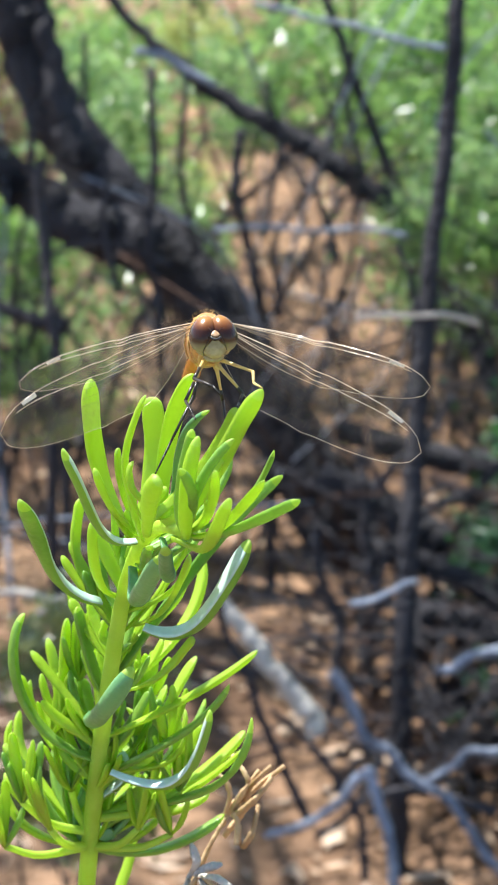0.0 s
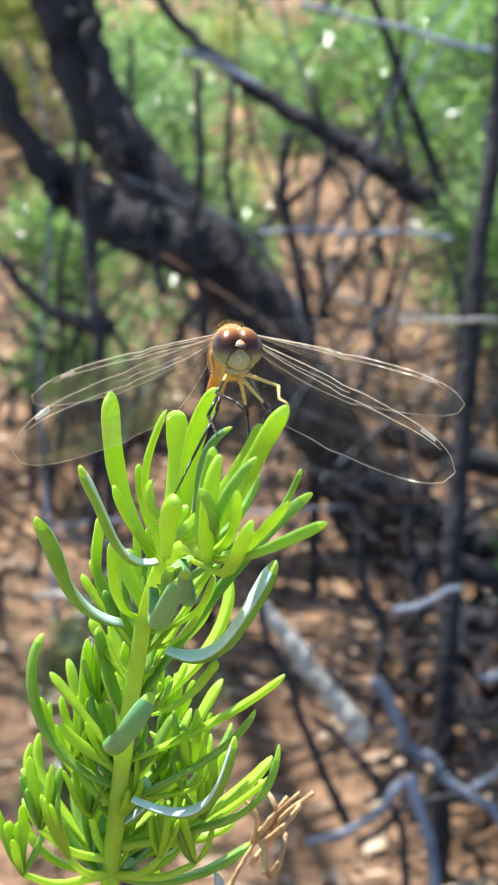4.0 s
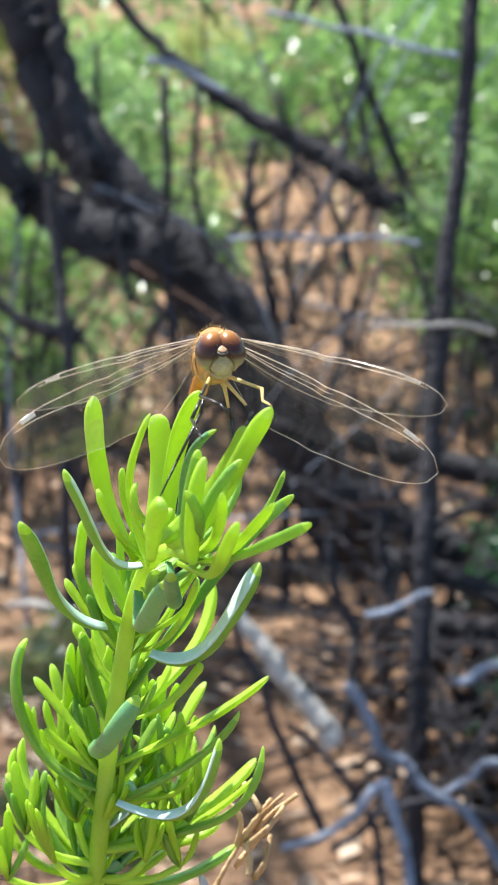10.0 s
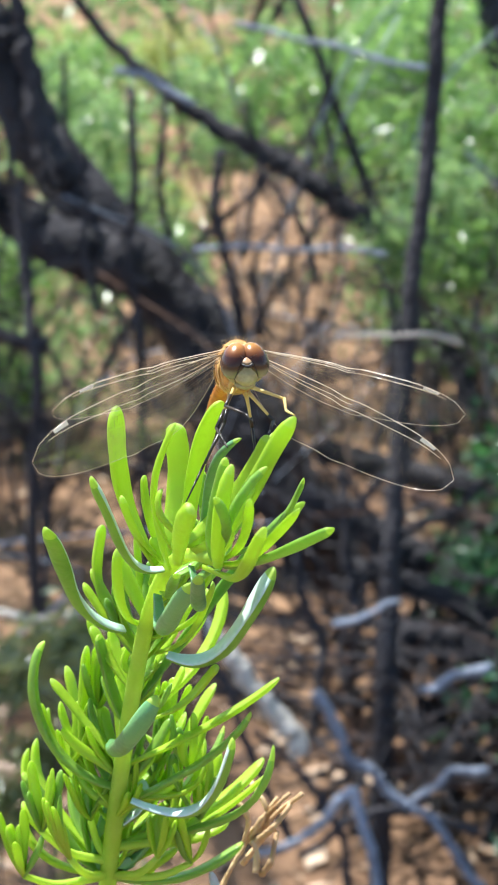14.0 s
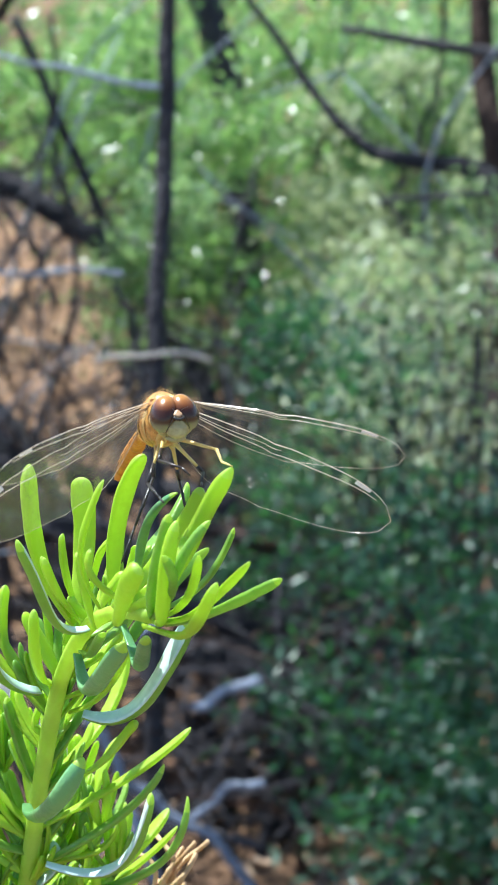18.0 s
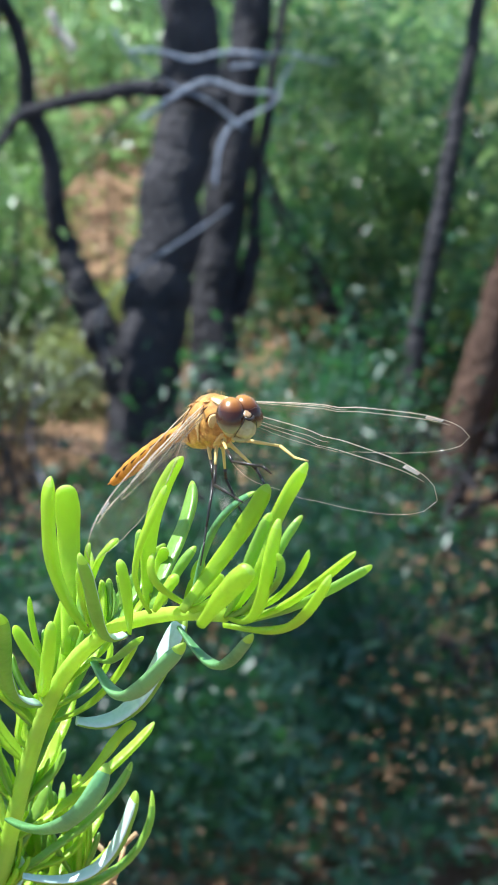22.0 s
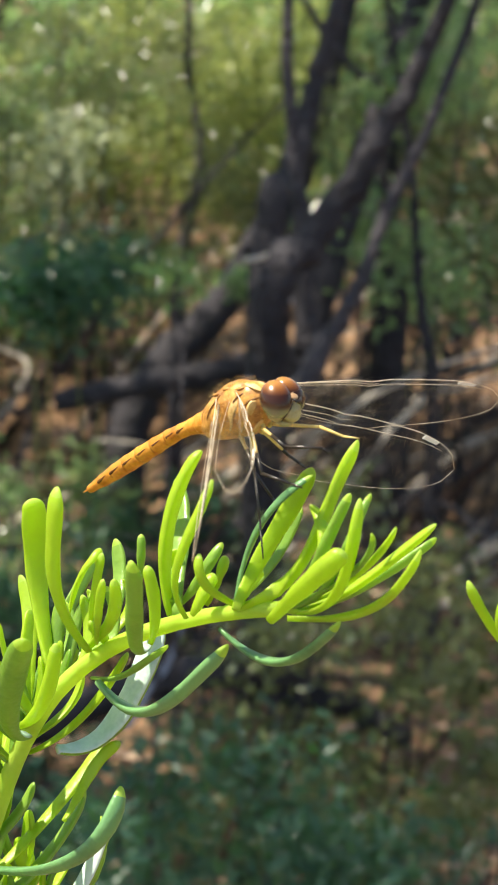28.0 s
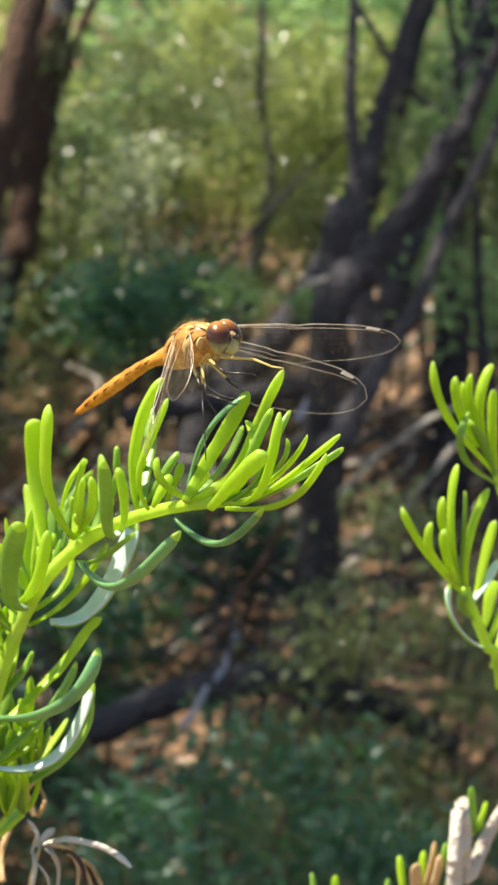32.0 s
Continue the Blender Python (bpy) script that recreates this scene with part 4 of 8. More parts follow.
blade(SHOOT, (-0.0117, 0.0333, 0.9532), (-0.0092, 0.0332, 0.9560), (-0.0009, 0.0327, 0.9593), (-0.0038, 0.0331, 0.9620), 1.3, LEAF)
blade(SHOOT, (-0.0096, 0.0255, 0.9633), (-0.0040, 0.0274, 0.9651), (0.0018, 0.0299, 0.9682), (0.0030, 0.0335, 0.9739), 1.7, DEEP_LEAF)
blade(SHOOT, (-0.0102, 0.0278, 0.9609), (-0.0070, 0.0268, 0.9634), (-0.0060, 0.0285, 0.9665), (-0.0055, 0.0305, 0.9697), 1.4, LEAF)
blade(SHOOT, (-0.0107, 0.0299, 0.9584), (-0.0111, 0.0315, 0.9591), (-0.0092, 0.0317, 0.9616), (-0.0085, 0.0325, 0.9631), 1.6, LEAF)
blade(SHOOT, (-0.0121, 0.0347, 0.9504), (-0.0083, 0.0337, 0.9523), (-0.0032, 0.0316, 0.9543), (-0.0025, 0.0349, 0.9590), 1.3, LEAF)
blade(SHOOT, (-0.0139, 0.0392, 0.9381), (-0.0093, 0.0419, 0.9469), (-0.0011, 0.0421, 0.9571), (0.0008, 0.0477, 0.9664), 1.3, LEAF)
blade(SHOOT, (-0.0121, 0.0347, 0.9504), (-0.0088, 0.0379, 0.9555), (-0.0038, 0.0405, 0.9618), (-0.0024, 0.0457, 0.9672), 1.6, LEAF)
blade(SHOOT, (-0.0117, 0.0333, 0.9532), (-0.0109, 0.0364, 0.9568), (-0.0082, 0.0381, 0.9613), (-0.0059, 0.0398, 0.9652), 1.6, LEAF)
blade(SHOOT, (-0.0139, 0.0392, 0.9381), (-0.0062, 0.0409, 0.9468), (0.0011, 0.0454, 0.9587), (0.0109, 0.0447, 0.9667), 1.6, DEEP_LEAF)
blade(SHOOT, (-0.0152, 0.0421, 0.9276), (-0.0079, 0.0415, 0.9313), (0.0006, 0.0408, 0.9358), (0.0073, 0.0415, 0.9414), 1.6, LEAF)
blade(SHOOT, (-0.0161, 0.0442, 0.9198), (-0.0097, 0.0427, 0.9246), (-0.0012, 0.0395, 0.9292), (0.0032, 0.0405, 0.9366), 1.7, DEEP_LEAF)
blade(SHOOT, (-0.0174, 0.0484, 0.9066), (-0.0107, 0.0484, 0.9184), (0.0042, 0.0359, 0.9153), (0.0065, 0.0410, 0.9310), 1.7, DEEP_LEAF)
blade(SHOOT, (-0.0174, 0.0484, 0.9066), (-0.0100, 0.0476, 0.9118), (-0.0007, 0.0456, 0.9168), (0.0058, 0.0461, 0.9238), 1.3, LEAF)
blade(SHOOT, (-0.0103, 0.0240, 0.9659), (-0.0156, 0.0265, 0.9744), (-0.0150, 0.0235, 0.9808), (-0.0152, 0.0234, 0.9879), 2.7, LEAF)
blade(SHOOT, (-0.0107, 0.0304, 0.9603), (-0.0053, 0.0405, 0.9718), (-0.0074, 0.0361, 0.9774), (-0.0073, 0.0372, 0.9810), 2.8, LEAF)
blade(SHOOT, (-0.0086, 0.0093, 0.9738), (-0.0121, 0.0102, 0.9798), (-0.0109, 0.0062, 0.9844), (-0.0082, 0.0054, 0.9914), 1.3, LEAF)
blade(SHOOT, (-0.0065, 0.0139, 0.9722), (-0.0063, 0.0162, 0.9781), (-0.0054, 0.0153, 0.9863), (-0.0023, 0.0129, 0.9916), 2.2, LEAF)
blade(SHOOT, (-0.0080, 0.0020, 0.9767), (-0.0023, 0.0047, 0.9802), (0.0010, 0.0022, 0.9856), (0.0024, 0.0000, 0.9914), 1.9, LEAF)
blade(SHOOT, (-0.0062, 0.0034, 0.9758), (-0.0017, -0.0044, 0.9792), (0.0008, -0.0018, 0.9880), (0.0051, -0.0043, 0.9951), 2.3, LEAF)
blade(SHOOT, (-0.0040, -0.0014, 0.9766), (-0.0036, -0.0081, 0.9805), (-0.0017, -0.0132, 0.9847), (-0.0046, -0.0147, 0.9892), 1.1, DEEP_LEAF)
blade(SHOOT, (-0.0040, -0.0013, 0.9765), (-0.0015, -0.0068, 0.9787), (-0.0004, -0.0115, 0.9832), (-0.0007, -0.0149, 0.9890), 1.2, LEAF)
blade(SHOOT, (-0.0040, -0.0014, 0.9764), (-0.0004, -0.0067, 0.9768), (0.0021, -0.0105, 0.9827), (0.0047, -0.0161, 0.9882), 1.5, LEAF)
blade(SHOOT, (-0.0026, -0.0031, 0.9763), (0.0009, -0.0076, 0.9783), (0.0048, -0.0103, 0.9816), (0.0090, -0.0128, 0.9846), 1.6, DEEP_LEAF)
blade(SHOOT, (-0.0052, -0.0033, 0.9764), (-0.0007, -0.0086, 0.9765), (-0.0020, -0.0147, 0.9786), (0.0009, -0.0171, 0.9865), 1.6, LEAF)
blade(SHOOT, (-0.0084, -0.0037, 0.9772), (-0.0080, -0.0079, 0.9822), (-0.0081, -0.0113, 0.9852), (-0.0068, -0.0129, 0.9874), 2.2, LEAF)
blade(SHOOT, (-0.0085, 0.0084, 0.9744), (-0.0082, 0.0077, 0.9757), (-0.0075, 0.0076, 0.9770), (-0.0058, 0.0075, 0.9789), 1.4, LEAF)
blade(SHOOT, (-0.0030, 0.0168, 0.9709), (-0.0048, 0.0126, 0.9740), (-0.0054, 0.0101, 0.9778), (-0.0022, 0.0097, 0.9811), 1.2, DEEP_LEAF)
blade(SHOOT, (-0.0025, 0.0121, 0.9727), (-0.0025, 0.0108, 0.9752), (-0.0023, 0.0097, 0.9775), (-0.0009, 0.0104, 0.9789), 1.2, LEAF)
blade(SHOOT, (-0.0062, 0.0140, 0.9737), (-0.0041, 0.0169, 0.9739), (-0.0030, 0.0181, 0.9762), (-0.0031, 0.0163, 0.9787), 1.3, LEAF)
blade(SHOOT, (-0.0078, 0.0023, 0.9769), (-0.0045, 0.0042, 0.9766), (-0.0027, 0.0048, 0.9780), (-0.0012, 0.0043, 0.9790), 1.3, LEAF)
blade(SHOOT, (-0.0087, 0.0151, 0.9689), (-0.0098, 0.0129, 0.9722), (-0.0101, 0.0125, 0.9760), (-0.0107, 0.0136, 0.9796), 1.3, LEAF)
blade(SHOOT, (-0.0101, 0.0239, 0.9685), (-0.0112, 0.0224, 0.9722), (-0.0118, 0.0207, 0.9759), (-0.0118, 0.0197, 0.9798), 1.3, LEAF)
blade(SHOOT, (-0.0094, 0.0250, 0.9657), (-0.0111, 0.0201, 0.9700), (-0.0133, 0.0152, 0.9733), (-0.0147, 0.0148, 0.9788), 1.3, LEAF)
blade(SHOOT, (-0.0074, 0.0309, 0.9665), (-0.0062, 0.0310, 0.9723), (-0.0063, 0.0280, 0.9745), (-0.0036, 0.0290, 0.9756), 1.1, LEAF)
blade(SHOOT, (-0.0109, 0.0220, 0.9676), (-0.0127, 0.0199, 0.9709), (-0.0138, 0.0184, 0.9747), (-0.0148, 0.0163, 0.9783), 1.2, LEAF)
blade(SHOOT, (-0.0041, 0.0223, 0.9713), (-0.0046, 0.0211, 0.9741), (-0.0049, 0.0204, 0.9770), (-0.0042, 0.0212, 0.9797), 1.0, DEEP_LEAF)
blade(SHOOT, (-0.0096, 0.0146, 0.9691), (-0.0150, 0.0127, 0.9687), (-0.0145, 0.0108, 0.9759), (-0.0184, 0.0078, 0.9839), 2.0, WAXY_SHEEN)
blade(SHOOT, (-0.0146, 0.0309, 0.9539), (-0.0220, 0.0278, 0.9566), (-0.0215, 0.0258, 0.9657), (-0.0243, 0.0193, 0.9730), 2.8, WAXY_SHEEN)
blade(SHOOT, (-0.0102, 0.0227, 0.9622), (-0.0098, 0.0155, 0.9569), (-0.0100, 0.0106, 0.9632), (-0.0062, 0.0050, 0.9710), 2.3, TEAL_SHADE)
blade(SHOOT, (-0.0064, 0.0060, 0.9728), (-0.0048, 0.0002, 0.9683), (-0.0064, -0.0053, 0.9710), (-0.0062, -0.0119, 0.9788), 1.6, TEAL_SHADE)
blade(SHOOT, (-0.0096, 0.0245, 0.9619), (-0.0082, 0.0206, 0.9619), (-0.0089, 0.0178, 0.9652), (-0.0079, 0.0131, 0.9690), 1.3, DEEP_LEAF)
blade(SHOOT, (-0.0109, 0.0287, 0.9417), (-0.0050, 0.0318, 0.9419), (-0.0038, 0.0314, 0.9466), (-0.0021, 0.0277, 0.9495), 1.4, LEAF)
blade(SHOOT, (-0.0163, 0.0387, 0.9335), (-0.0171, 0.0256, 0.9374), (-0.0152, 0.0161, 0.9420), (-0.0104, 0.0188, 0.9496), 2.4, TEAL_SHADE)
blade(SHOOT, (-0.0139, 0.0400, 0.9233), (-0.0035, 0.0377, 0.9190), (-0.0021, 0.0340, 0.9266), (0.0002, 0.0328, 0.9363), 2.2, WAXY_SHEEN)
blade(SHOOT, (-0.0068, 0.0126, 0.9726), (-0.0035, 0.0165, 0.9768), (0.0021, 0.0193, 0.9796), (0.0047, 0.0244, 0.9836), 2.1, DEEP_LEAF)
blade(SHOOT, (-0.0058, 0.0042, 0.9759), (-0.0037, 0.0044, 0.9827), (-0.0055, 0.0007, 0.9881), (-0.0009, -0.0030, 0.9921), 1.2, TEAL_SHADE)
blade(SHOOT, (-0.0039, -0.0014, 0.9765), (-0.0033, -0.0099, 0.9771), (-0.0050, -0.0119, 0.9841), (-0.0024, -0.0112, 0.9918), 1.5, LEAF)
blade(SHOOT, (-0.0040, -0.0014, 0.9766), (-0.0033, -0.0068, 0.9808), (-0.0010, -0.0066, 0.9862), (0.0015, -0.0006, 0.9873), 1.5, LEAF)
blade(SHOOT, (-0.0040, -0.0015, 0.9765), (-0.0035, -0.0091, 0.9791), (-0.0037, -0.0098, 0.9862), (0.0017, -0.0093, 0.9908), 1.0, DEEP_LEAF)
blade(SHOOT, (-0.0088, 0.0318, 0.9496), (-0.0018, 0.0305, 0.9467), (0.0002, 0.0273, 0.9547), (0.0054, 0.0279, 0.9637), 3.0, WAXY_SHEEN)
blade(SHOOT, (-0.0157, 0.0377, 0.9520), (-0.0197, 0.0411, 0.9570), (-0.0177, 0.0420, 0.9610), (-0.0174, 0.0431, 0.9644), 1.7, LEAF)
blade(SHOOT, (-0.0121, 0.0359, 0.9525), (-0.0147, 0.0292, 0.9557), (-0.0158, 0.0248, 0.9610), (-0.0153, 0.0243, 0.9682), 1.6, LEAF)
blade(SHOOT, (-0.0102, 0.0358, 0.9482), (-0.0058, 0.0316, 0.9508), (-0.0043, 0.0284, 0.9566), (-0.0028, 0.0253, 0.9627), 1.3, LEAF)
blade(SHOOT, (-0.0040, -0.0014, 0.9766), (-0.0053, -0.0064, 0.9802), (-0.0041, -0.0077, 0.9864), (-0.0030, -0.0103, 0.9923), 1.3, DEEP_LEAF)
blade(SHOOT, (-0.0017, 0.0104, 0.9723), (0.0042, 0.0085, 0.9746), (0.0056, 0.0065, 0.9799), (0.0072, 0.0059, 0.9840), 1.1, DEEP_LEAF)
DRY = thing("dry_flower_head", (-0.0022, 0.0459, 0.9016), "withered straw-brown flower head beside green leaves", "dry flower")
piece("stalk", tube(spline([(-0.0042, 0.0521, 0.8944), (-0.0011, 0.0564, 0.8969), (0.0007, 0.0560, 0.9015), (0.0024, 0.0568, 0.9044), (0.0050, 0.0589, 0.9082)], 14), [0.00062] * 7 + [0.00044] * 7, 7, 0.7, wobble=0.15), STRAW, DRY)
piece("strand", tube(spline([(0.0029, 0.0581, 0.9042), (0.0041, 0.0576, 0.9099), (0.0026, 0.0585, 0.9127), (-0.0007, 0.0595, 0.9124)], 14), [0.00053] * 7 + [0.00038] * 7, 7, 0.7, wobble=0.15), STRAW, DRY)
piece("strand", tube(spline([(0.0031, 0.0577, 0.9024), (0.0063, 0.0593, 0.9062), (0.0069, 0.0579, 0.9119), (0.0047, 0.0612, 0.9148)], 14), [0.00062] * 7 + [0.00044] * 7, 7, 0.7, wobble=0.15), STRAW, DRY)
piece("strand", tube(spline([(0.0049, 0.0574, 0.9068), (0.0080, 0.0600, 0.9094), (0.0125, 0.0588, 0.9139)], 14), [0.00053] * 7 + [0.00038] * 7, 7, 0.7, wobble=0.15), STRAW, DRY)
piece("strand", tube(spline([(0.0060, 0.0550, 0.9021), (0.0074, 0.0547, 0.9048), (0.0086, 0.0592, 0.9071)], 14), [0.00071] * 7 + [0.00050] * 7, 7, 0.7, wobble=0.15), STRAW, DRY)
piece("strand", tube(spline([(0.0050, 0.0547, 0.9026), (0.0053, 0.0561, 0.9052), (0.0046, 0.0567, 0.9072)], 14), [0.00071] * 7 + [0.00050] * 7, 7, 0.7, wobble=0.15), STRAW, DRY)
piece("strand", tube(spline([(0.0052, 0.0595, 0.9070), (0.0079, 0.0575, 0.9121), (0.0105, 0.0591, 0.9138)], 14), [0.00062] * 7 + [0.00044] * 7, 7, 0.7, wobble=0.15), STRAW, DRY)
piece("strand", tube(spline([(0.0040, 0.0582, 0.9062), (0.0063, 0.0574, 0.9106), (0.0087, 0.0598, 0.9127)], 14), [0.00071] * 7 + [0.00050] * 7, 7, 0.7, wobble=0.15), STRAW, DRY)
piece("strand", tube(spline([(0.0047, 0.0571, 0.9063), (0.0078, 0.0563, 0.9095), (0.0107, 0.0595, 0.9116)], 14), [0.00079] * 7 + [0.00057] * 7, 7, 0.7, wobble=0.15), STRAW, DRY)
HUSKS = thing("dry_flower_head", (-0.0015, 0.0449, 0.9023), "withered cream and straw-brown flower head hanging low on the shoot", "dry flower")
piece("petal", tube(spline([(-0.0028, 0.0459, 0.9017), (-0.0014, 0.0459, 0.9046), (-0.0017, 0.0466, 0.9059), (-0.0021, 0.0476, 0.9071)], 14), [0.00096 * f for f in (0.5, 0.7, 0.85, 0.95, 1, 1, 1, 1, 1, 0.95, 0.9, 0.8, 0.65, 0.35)], 8, 0.4, wobble=0.12), PALE_WOOD, HUSKS)
piece("petal", tube(spline([(-0.0019, 0.0454, 0.9028), (0.0004, 0.0458, 0.9040), (0.0025, 0.0461, 0.9043)], 14), [0.00070 * f for f in (0.5, 0.7, 0.85, 0.95, 1, 1, 1, 1, 1, 0.95, 0.9, 0.8, 0.65, 0.35)], 8, 0.4, wobble=0.12), PALE_WOOD, HUSKS)
piece("petal", tube(spline([(-0.0014, 0.0451, 0.9031), (0.0017, 0.0416, 0.9044), (0.0051, 0.0369, 0.9035), (0.0066, 0.0336, 0.9021), (0.0070, 0.0316, 0.9010)], 14), [0.00061 * f for f in (0.5, 0.7, 0.85, 0.95, 1, 1, 1, 1, 1, 0.95, 0.9, 0.8, 0.65, 0.35)], 8, 0.4, wobble=0.12), PALE_WOOD, HUSKS)
piece("petal", tube(spline([(-0.0010, 0.0447, 0.9028), (0.0002, 0.0439, 0.9013), (0.0008, 0.0431, 0.8985), (-0.0001, 0.0428, 0.8935)], 14), [0.00078 * f for f in (0.5, 0.7, 0.85, 0.95, 1, 1, 1, 1, 1, 0.95, 0.9, 0.8, 0.65, 0.35)], 8, 0.4, wobble=0.12), PALE_WOOD, HUSKS)
piece("petal", tube(spline([(-0.0025, 0.0458, 0.9021), (-0.0037, 0.0438, 0.8999), (-0.0061, 0.0424, 0.8961)], 14), [0.00096 * f for f in (0.5, 0.7, 0.85, 0.95, 1, 1, 1, 1, 1, 0.95, 0.9, 0.8, 0.65, 0.35)], 8, 0.4, wobble=0.12), PALE_WOOD, HUSKS)
piece("petal", tube(spline([(-0.0024, 0.0448, 0.9001), (-0.0017, 0.0430, 0.8977), (-0.0023, 0.0418, 0.8938)], 14), [0.00061 * f for f in (0.5, 0.7, 0.85, 0.95, 1, 1, 1, 1, 1, 0.95, 0.9, 0.8, 0.65, 0.35)], 8, 0.4, wobble=0.12), PALE_WOOD, HUSKS)
piece("strand", tube(spline([(-0.0008, 0.0447, 0.9033), (0.0020, 0.0436, 0.9021), (0.0037, 0.0425, 0.8987), (0.0042, 0.0418, 0.8934)], 14), [0.00039 * f for f in (0.5, 0.7, 0.85, 0.95, 1, 1, 1, 1, 1, 0.95, 0.9, 0.8, 0.65, 0.35)], 8, 0.4, wobble=0.12), BARK_RED, HUSKS)
piece("strand", tube(spline([(-0.0007, 0.0443, 0.9032), (0.0011, 0.0415, 0.9029), (0.0015, 0.0389, 0.9006), (0.0001, 0.0375, 0.8967)], 14), [0.00039 * f for f in (0.5, 0.7, 0.85, 0.95, 1, 1, 1, 1, 1, 0.95, 0.9, 0.8, 0.65, 0.35)], 8, 0.4, wobble=0.12), STRAW, HUSKS)
piece("strand", tube(spline([(-0.0004, 0.0441, 0.9031), (0.0022, 0.0420, 0.9018), (0.0034, 0.0406, 0.8989), (0.0037, 0.0395, 0.8945)], 14), [0.00039 * f for f in (0.5, 0.7, 0.85, 0.95, 1, 1, 1, 1, 1, 0.95, 0.9, 0.8, 0.65, 0.35)], 8, 0.4, wobble=0.12), STRAW, HUSKS)
piece("strand", tube(spline([(-0.0002, 0.0439, 0.9030), (0.0013, 0.0400, 0.9024), (0.0012, 0.0372, 0.9008), (-0.0003, 0.0352, 0.8978)], 14), [0.00039 * f for f in (0.5, 0.7, 0.85, 0.95, 1, 1, 1, 1, 1, 0.95, 0.9, 0.8, 0.65, 0.35)], 8, 0.4, wobble=0.12), BARK_RED, HUSKS)
piece("strand", tube(spline([(-0.0001, 0.0437, 0.9028), (0.0024, 0.0406, 0.9014), (0.0032, 0.0388, 0.8990), (0.0033, 0.0372, 0.8956)], 14), [0.00039 * f for f in (0.5, 0.7, 0.85, 0.95, 1, 1, 1, 1, 1, 0.95, 0.9, 0.8, 0.65, 0.35)], 8, 0.4, wobble=0.12), STRAW, HUSKS)
piece("strand", tube(spline([(0.0001, 0.0434, 0.9026), (0.0036, 0.0410, 0.9003), (0.0052, 0.0405, 0.8974), (0.0055, 0.0405, 0.8934)], 14), [0.00039 * f for f in (0.5, 0.7, 0.85, 0.95, 1, 1, 1, 1, 1, 0.95, 0.9, 0.8, 0.65, 0.35)], 8, 0.4, wobble=0.12), STRAW, HUSKS)
piece("strand", tube(spline([(0.0002, 0.0432, 0.9025), (0.0028, 0.0391, 0.9010), (0.0029, 0.0370, 0.8992), (0.0028, 0.0349, 0.8967)], 14), [0.00039 * f for f in (0.5, 0.7, 0.85, 0.95, 1, 1, 1, 1, 1, 0.95, 0.9, 0.8, 0.65, 0.35)], 8, 0.4, wobble=0.12), BARK_RED, HUSKS)
piece("strand", tube(spline([(0.0004, 0.0430, 0.9024), (0.0038, 0.0396, 0.9000), (0.0048, 0.0386, 0.8975), (0.0051, 0.0382, 0.8945)], 14), [0.00039 * f for f in (0.5, 0.7, 0.85, 0.95, 1, 1, 1, 1, 1, 0.95, 0.9, 0.8, 0.65, 0.35)], 8, 0.4, wobble=0.12), STRAW, HUSKS)
piece("strand", tube(spline([(0.0007, 0.0428, 0.9023), (0.0030, 0.0376, 0.9007), (0.0026, 0.0352, 0.8995), (0.0023, 0.0326, 0.8978)], 14), [0.00039 * f for f in (0.5, 0.7, 0.85, 0.95, 1, 1, 1, 1, 1, 0.95, 0.9, 0.8, 0.65, 0.35)], 8, 0.4, wobble=0.12), STRAW, HUSKS)
piece("stalk", tube(spline([(-0.0015, 0.0451, 0.9028), (-0.0031, 0.0450, 0.8991), (-0.0053, 0.0447, 0.8938)], 14), [0.00096 * f for f in (0.5, 0.7, 0.85, 0.95, 1, 1, 1, 1, 1, 0.95, 0.9, 0.8, 0.65, 0.35)], 8, 0.4, wobble=0.12), STRAW, HUSKS)
NEIGHBOUR = thing("succulent_shoot", (0.0836, 0.0046, 0.0), "bright green fleshy-leaved shoot beside the first one", "plant")
piece("stem", tube(spline([(0.0836, 0.0046, -0.02), (0.0880, 0.0100, 0.5), (0.0895, 0.0165, 0.87), (0.0861, 0.0181, 0.9155), (0.0831, 0.0192, 0.9229), (0.0808, 0.0200, 0.9284), (0.0793, 0.0205, 0.9322), (0.0786, 0.0213, 0.9350)], 32), [0.0024 - 0.0013 * min(1, i / 14) - 0.0003 * max(0, i - 14) / 17 for i in range(32)], 10), STEM, NEIGHBOUR, "yellow-green fleshy stem")
piece("side_stem", tube(spline([(0.0848, 0.0185, 0.9180), (0.0909, 0.0203, 0.9309), (0.0920, 0.0218, 0.9413), (0.0897, 0.0233, 0.9512), (0.0880, 0.0236, 0.9552)], 16), [0.001 - 0.00003 * i for i in range(16)], 9), STEM, NEIGHBOUR)
blade(NEIGHBOUR, (0.0884, 0.0237, 0.9540), (0.0830, 0.0247, 0.9608), (0.0731, 0.0254, 0.9670), (0.0741, 0.0268, 0.9771), 1.7, LEAF)
blade(NEIGHBOUR, (0.0843, 0.0245, 0.9598), (0.0811, 0.0245, 0.9640), (0.0767, 0.0242, 0.9686), (0.0769, 0.0238, 0.9744), 1.7, LEAF)
blade(NEIGHBOUR, (0.0847, 0.0245, 0.9598), (0.0835, 0.0250, 0.9638), (0.0816, 0.0255, 0.9678), (0.0814, 0.0259, 0.9721), 1.5, LEAF)
blade(NEIGHBOUR, (0.0851, 0.0244, 0.9595), (0.0852, 0.0245, 0.9648), (0.0800, 0.0243, 0.9686), (0.0810, 0.0238, 0.9741), 1.4, LEAF)
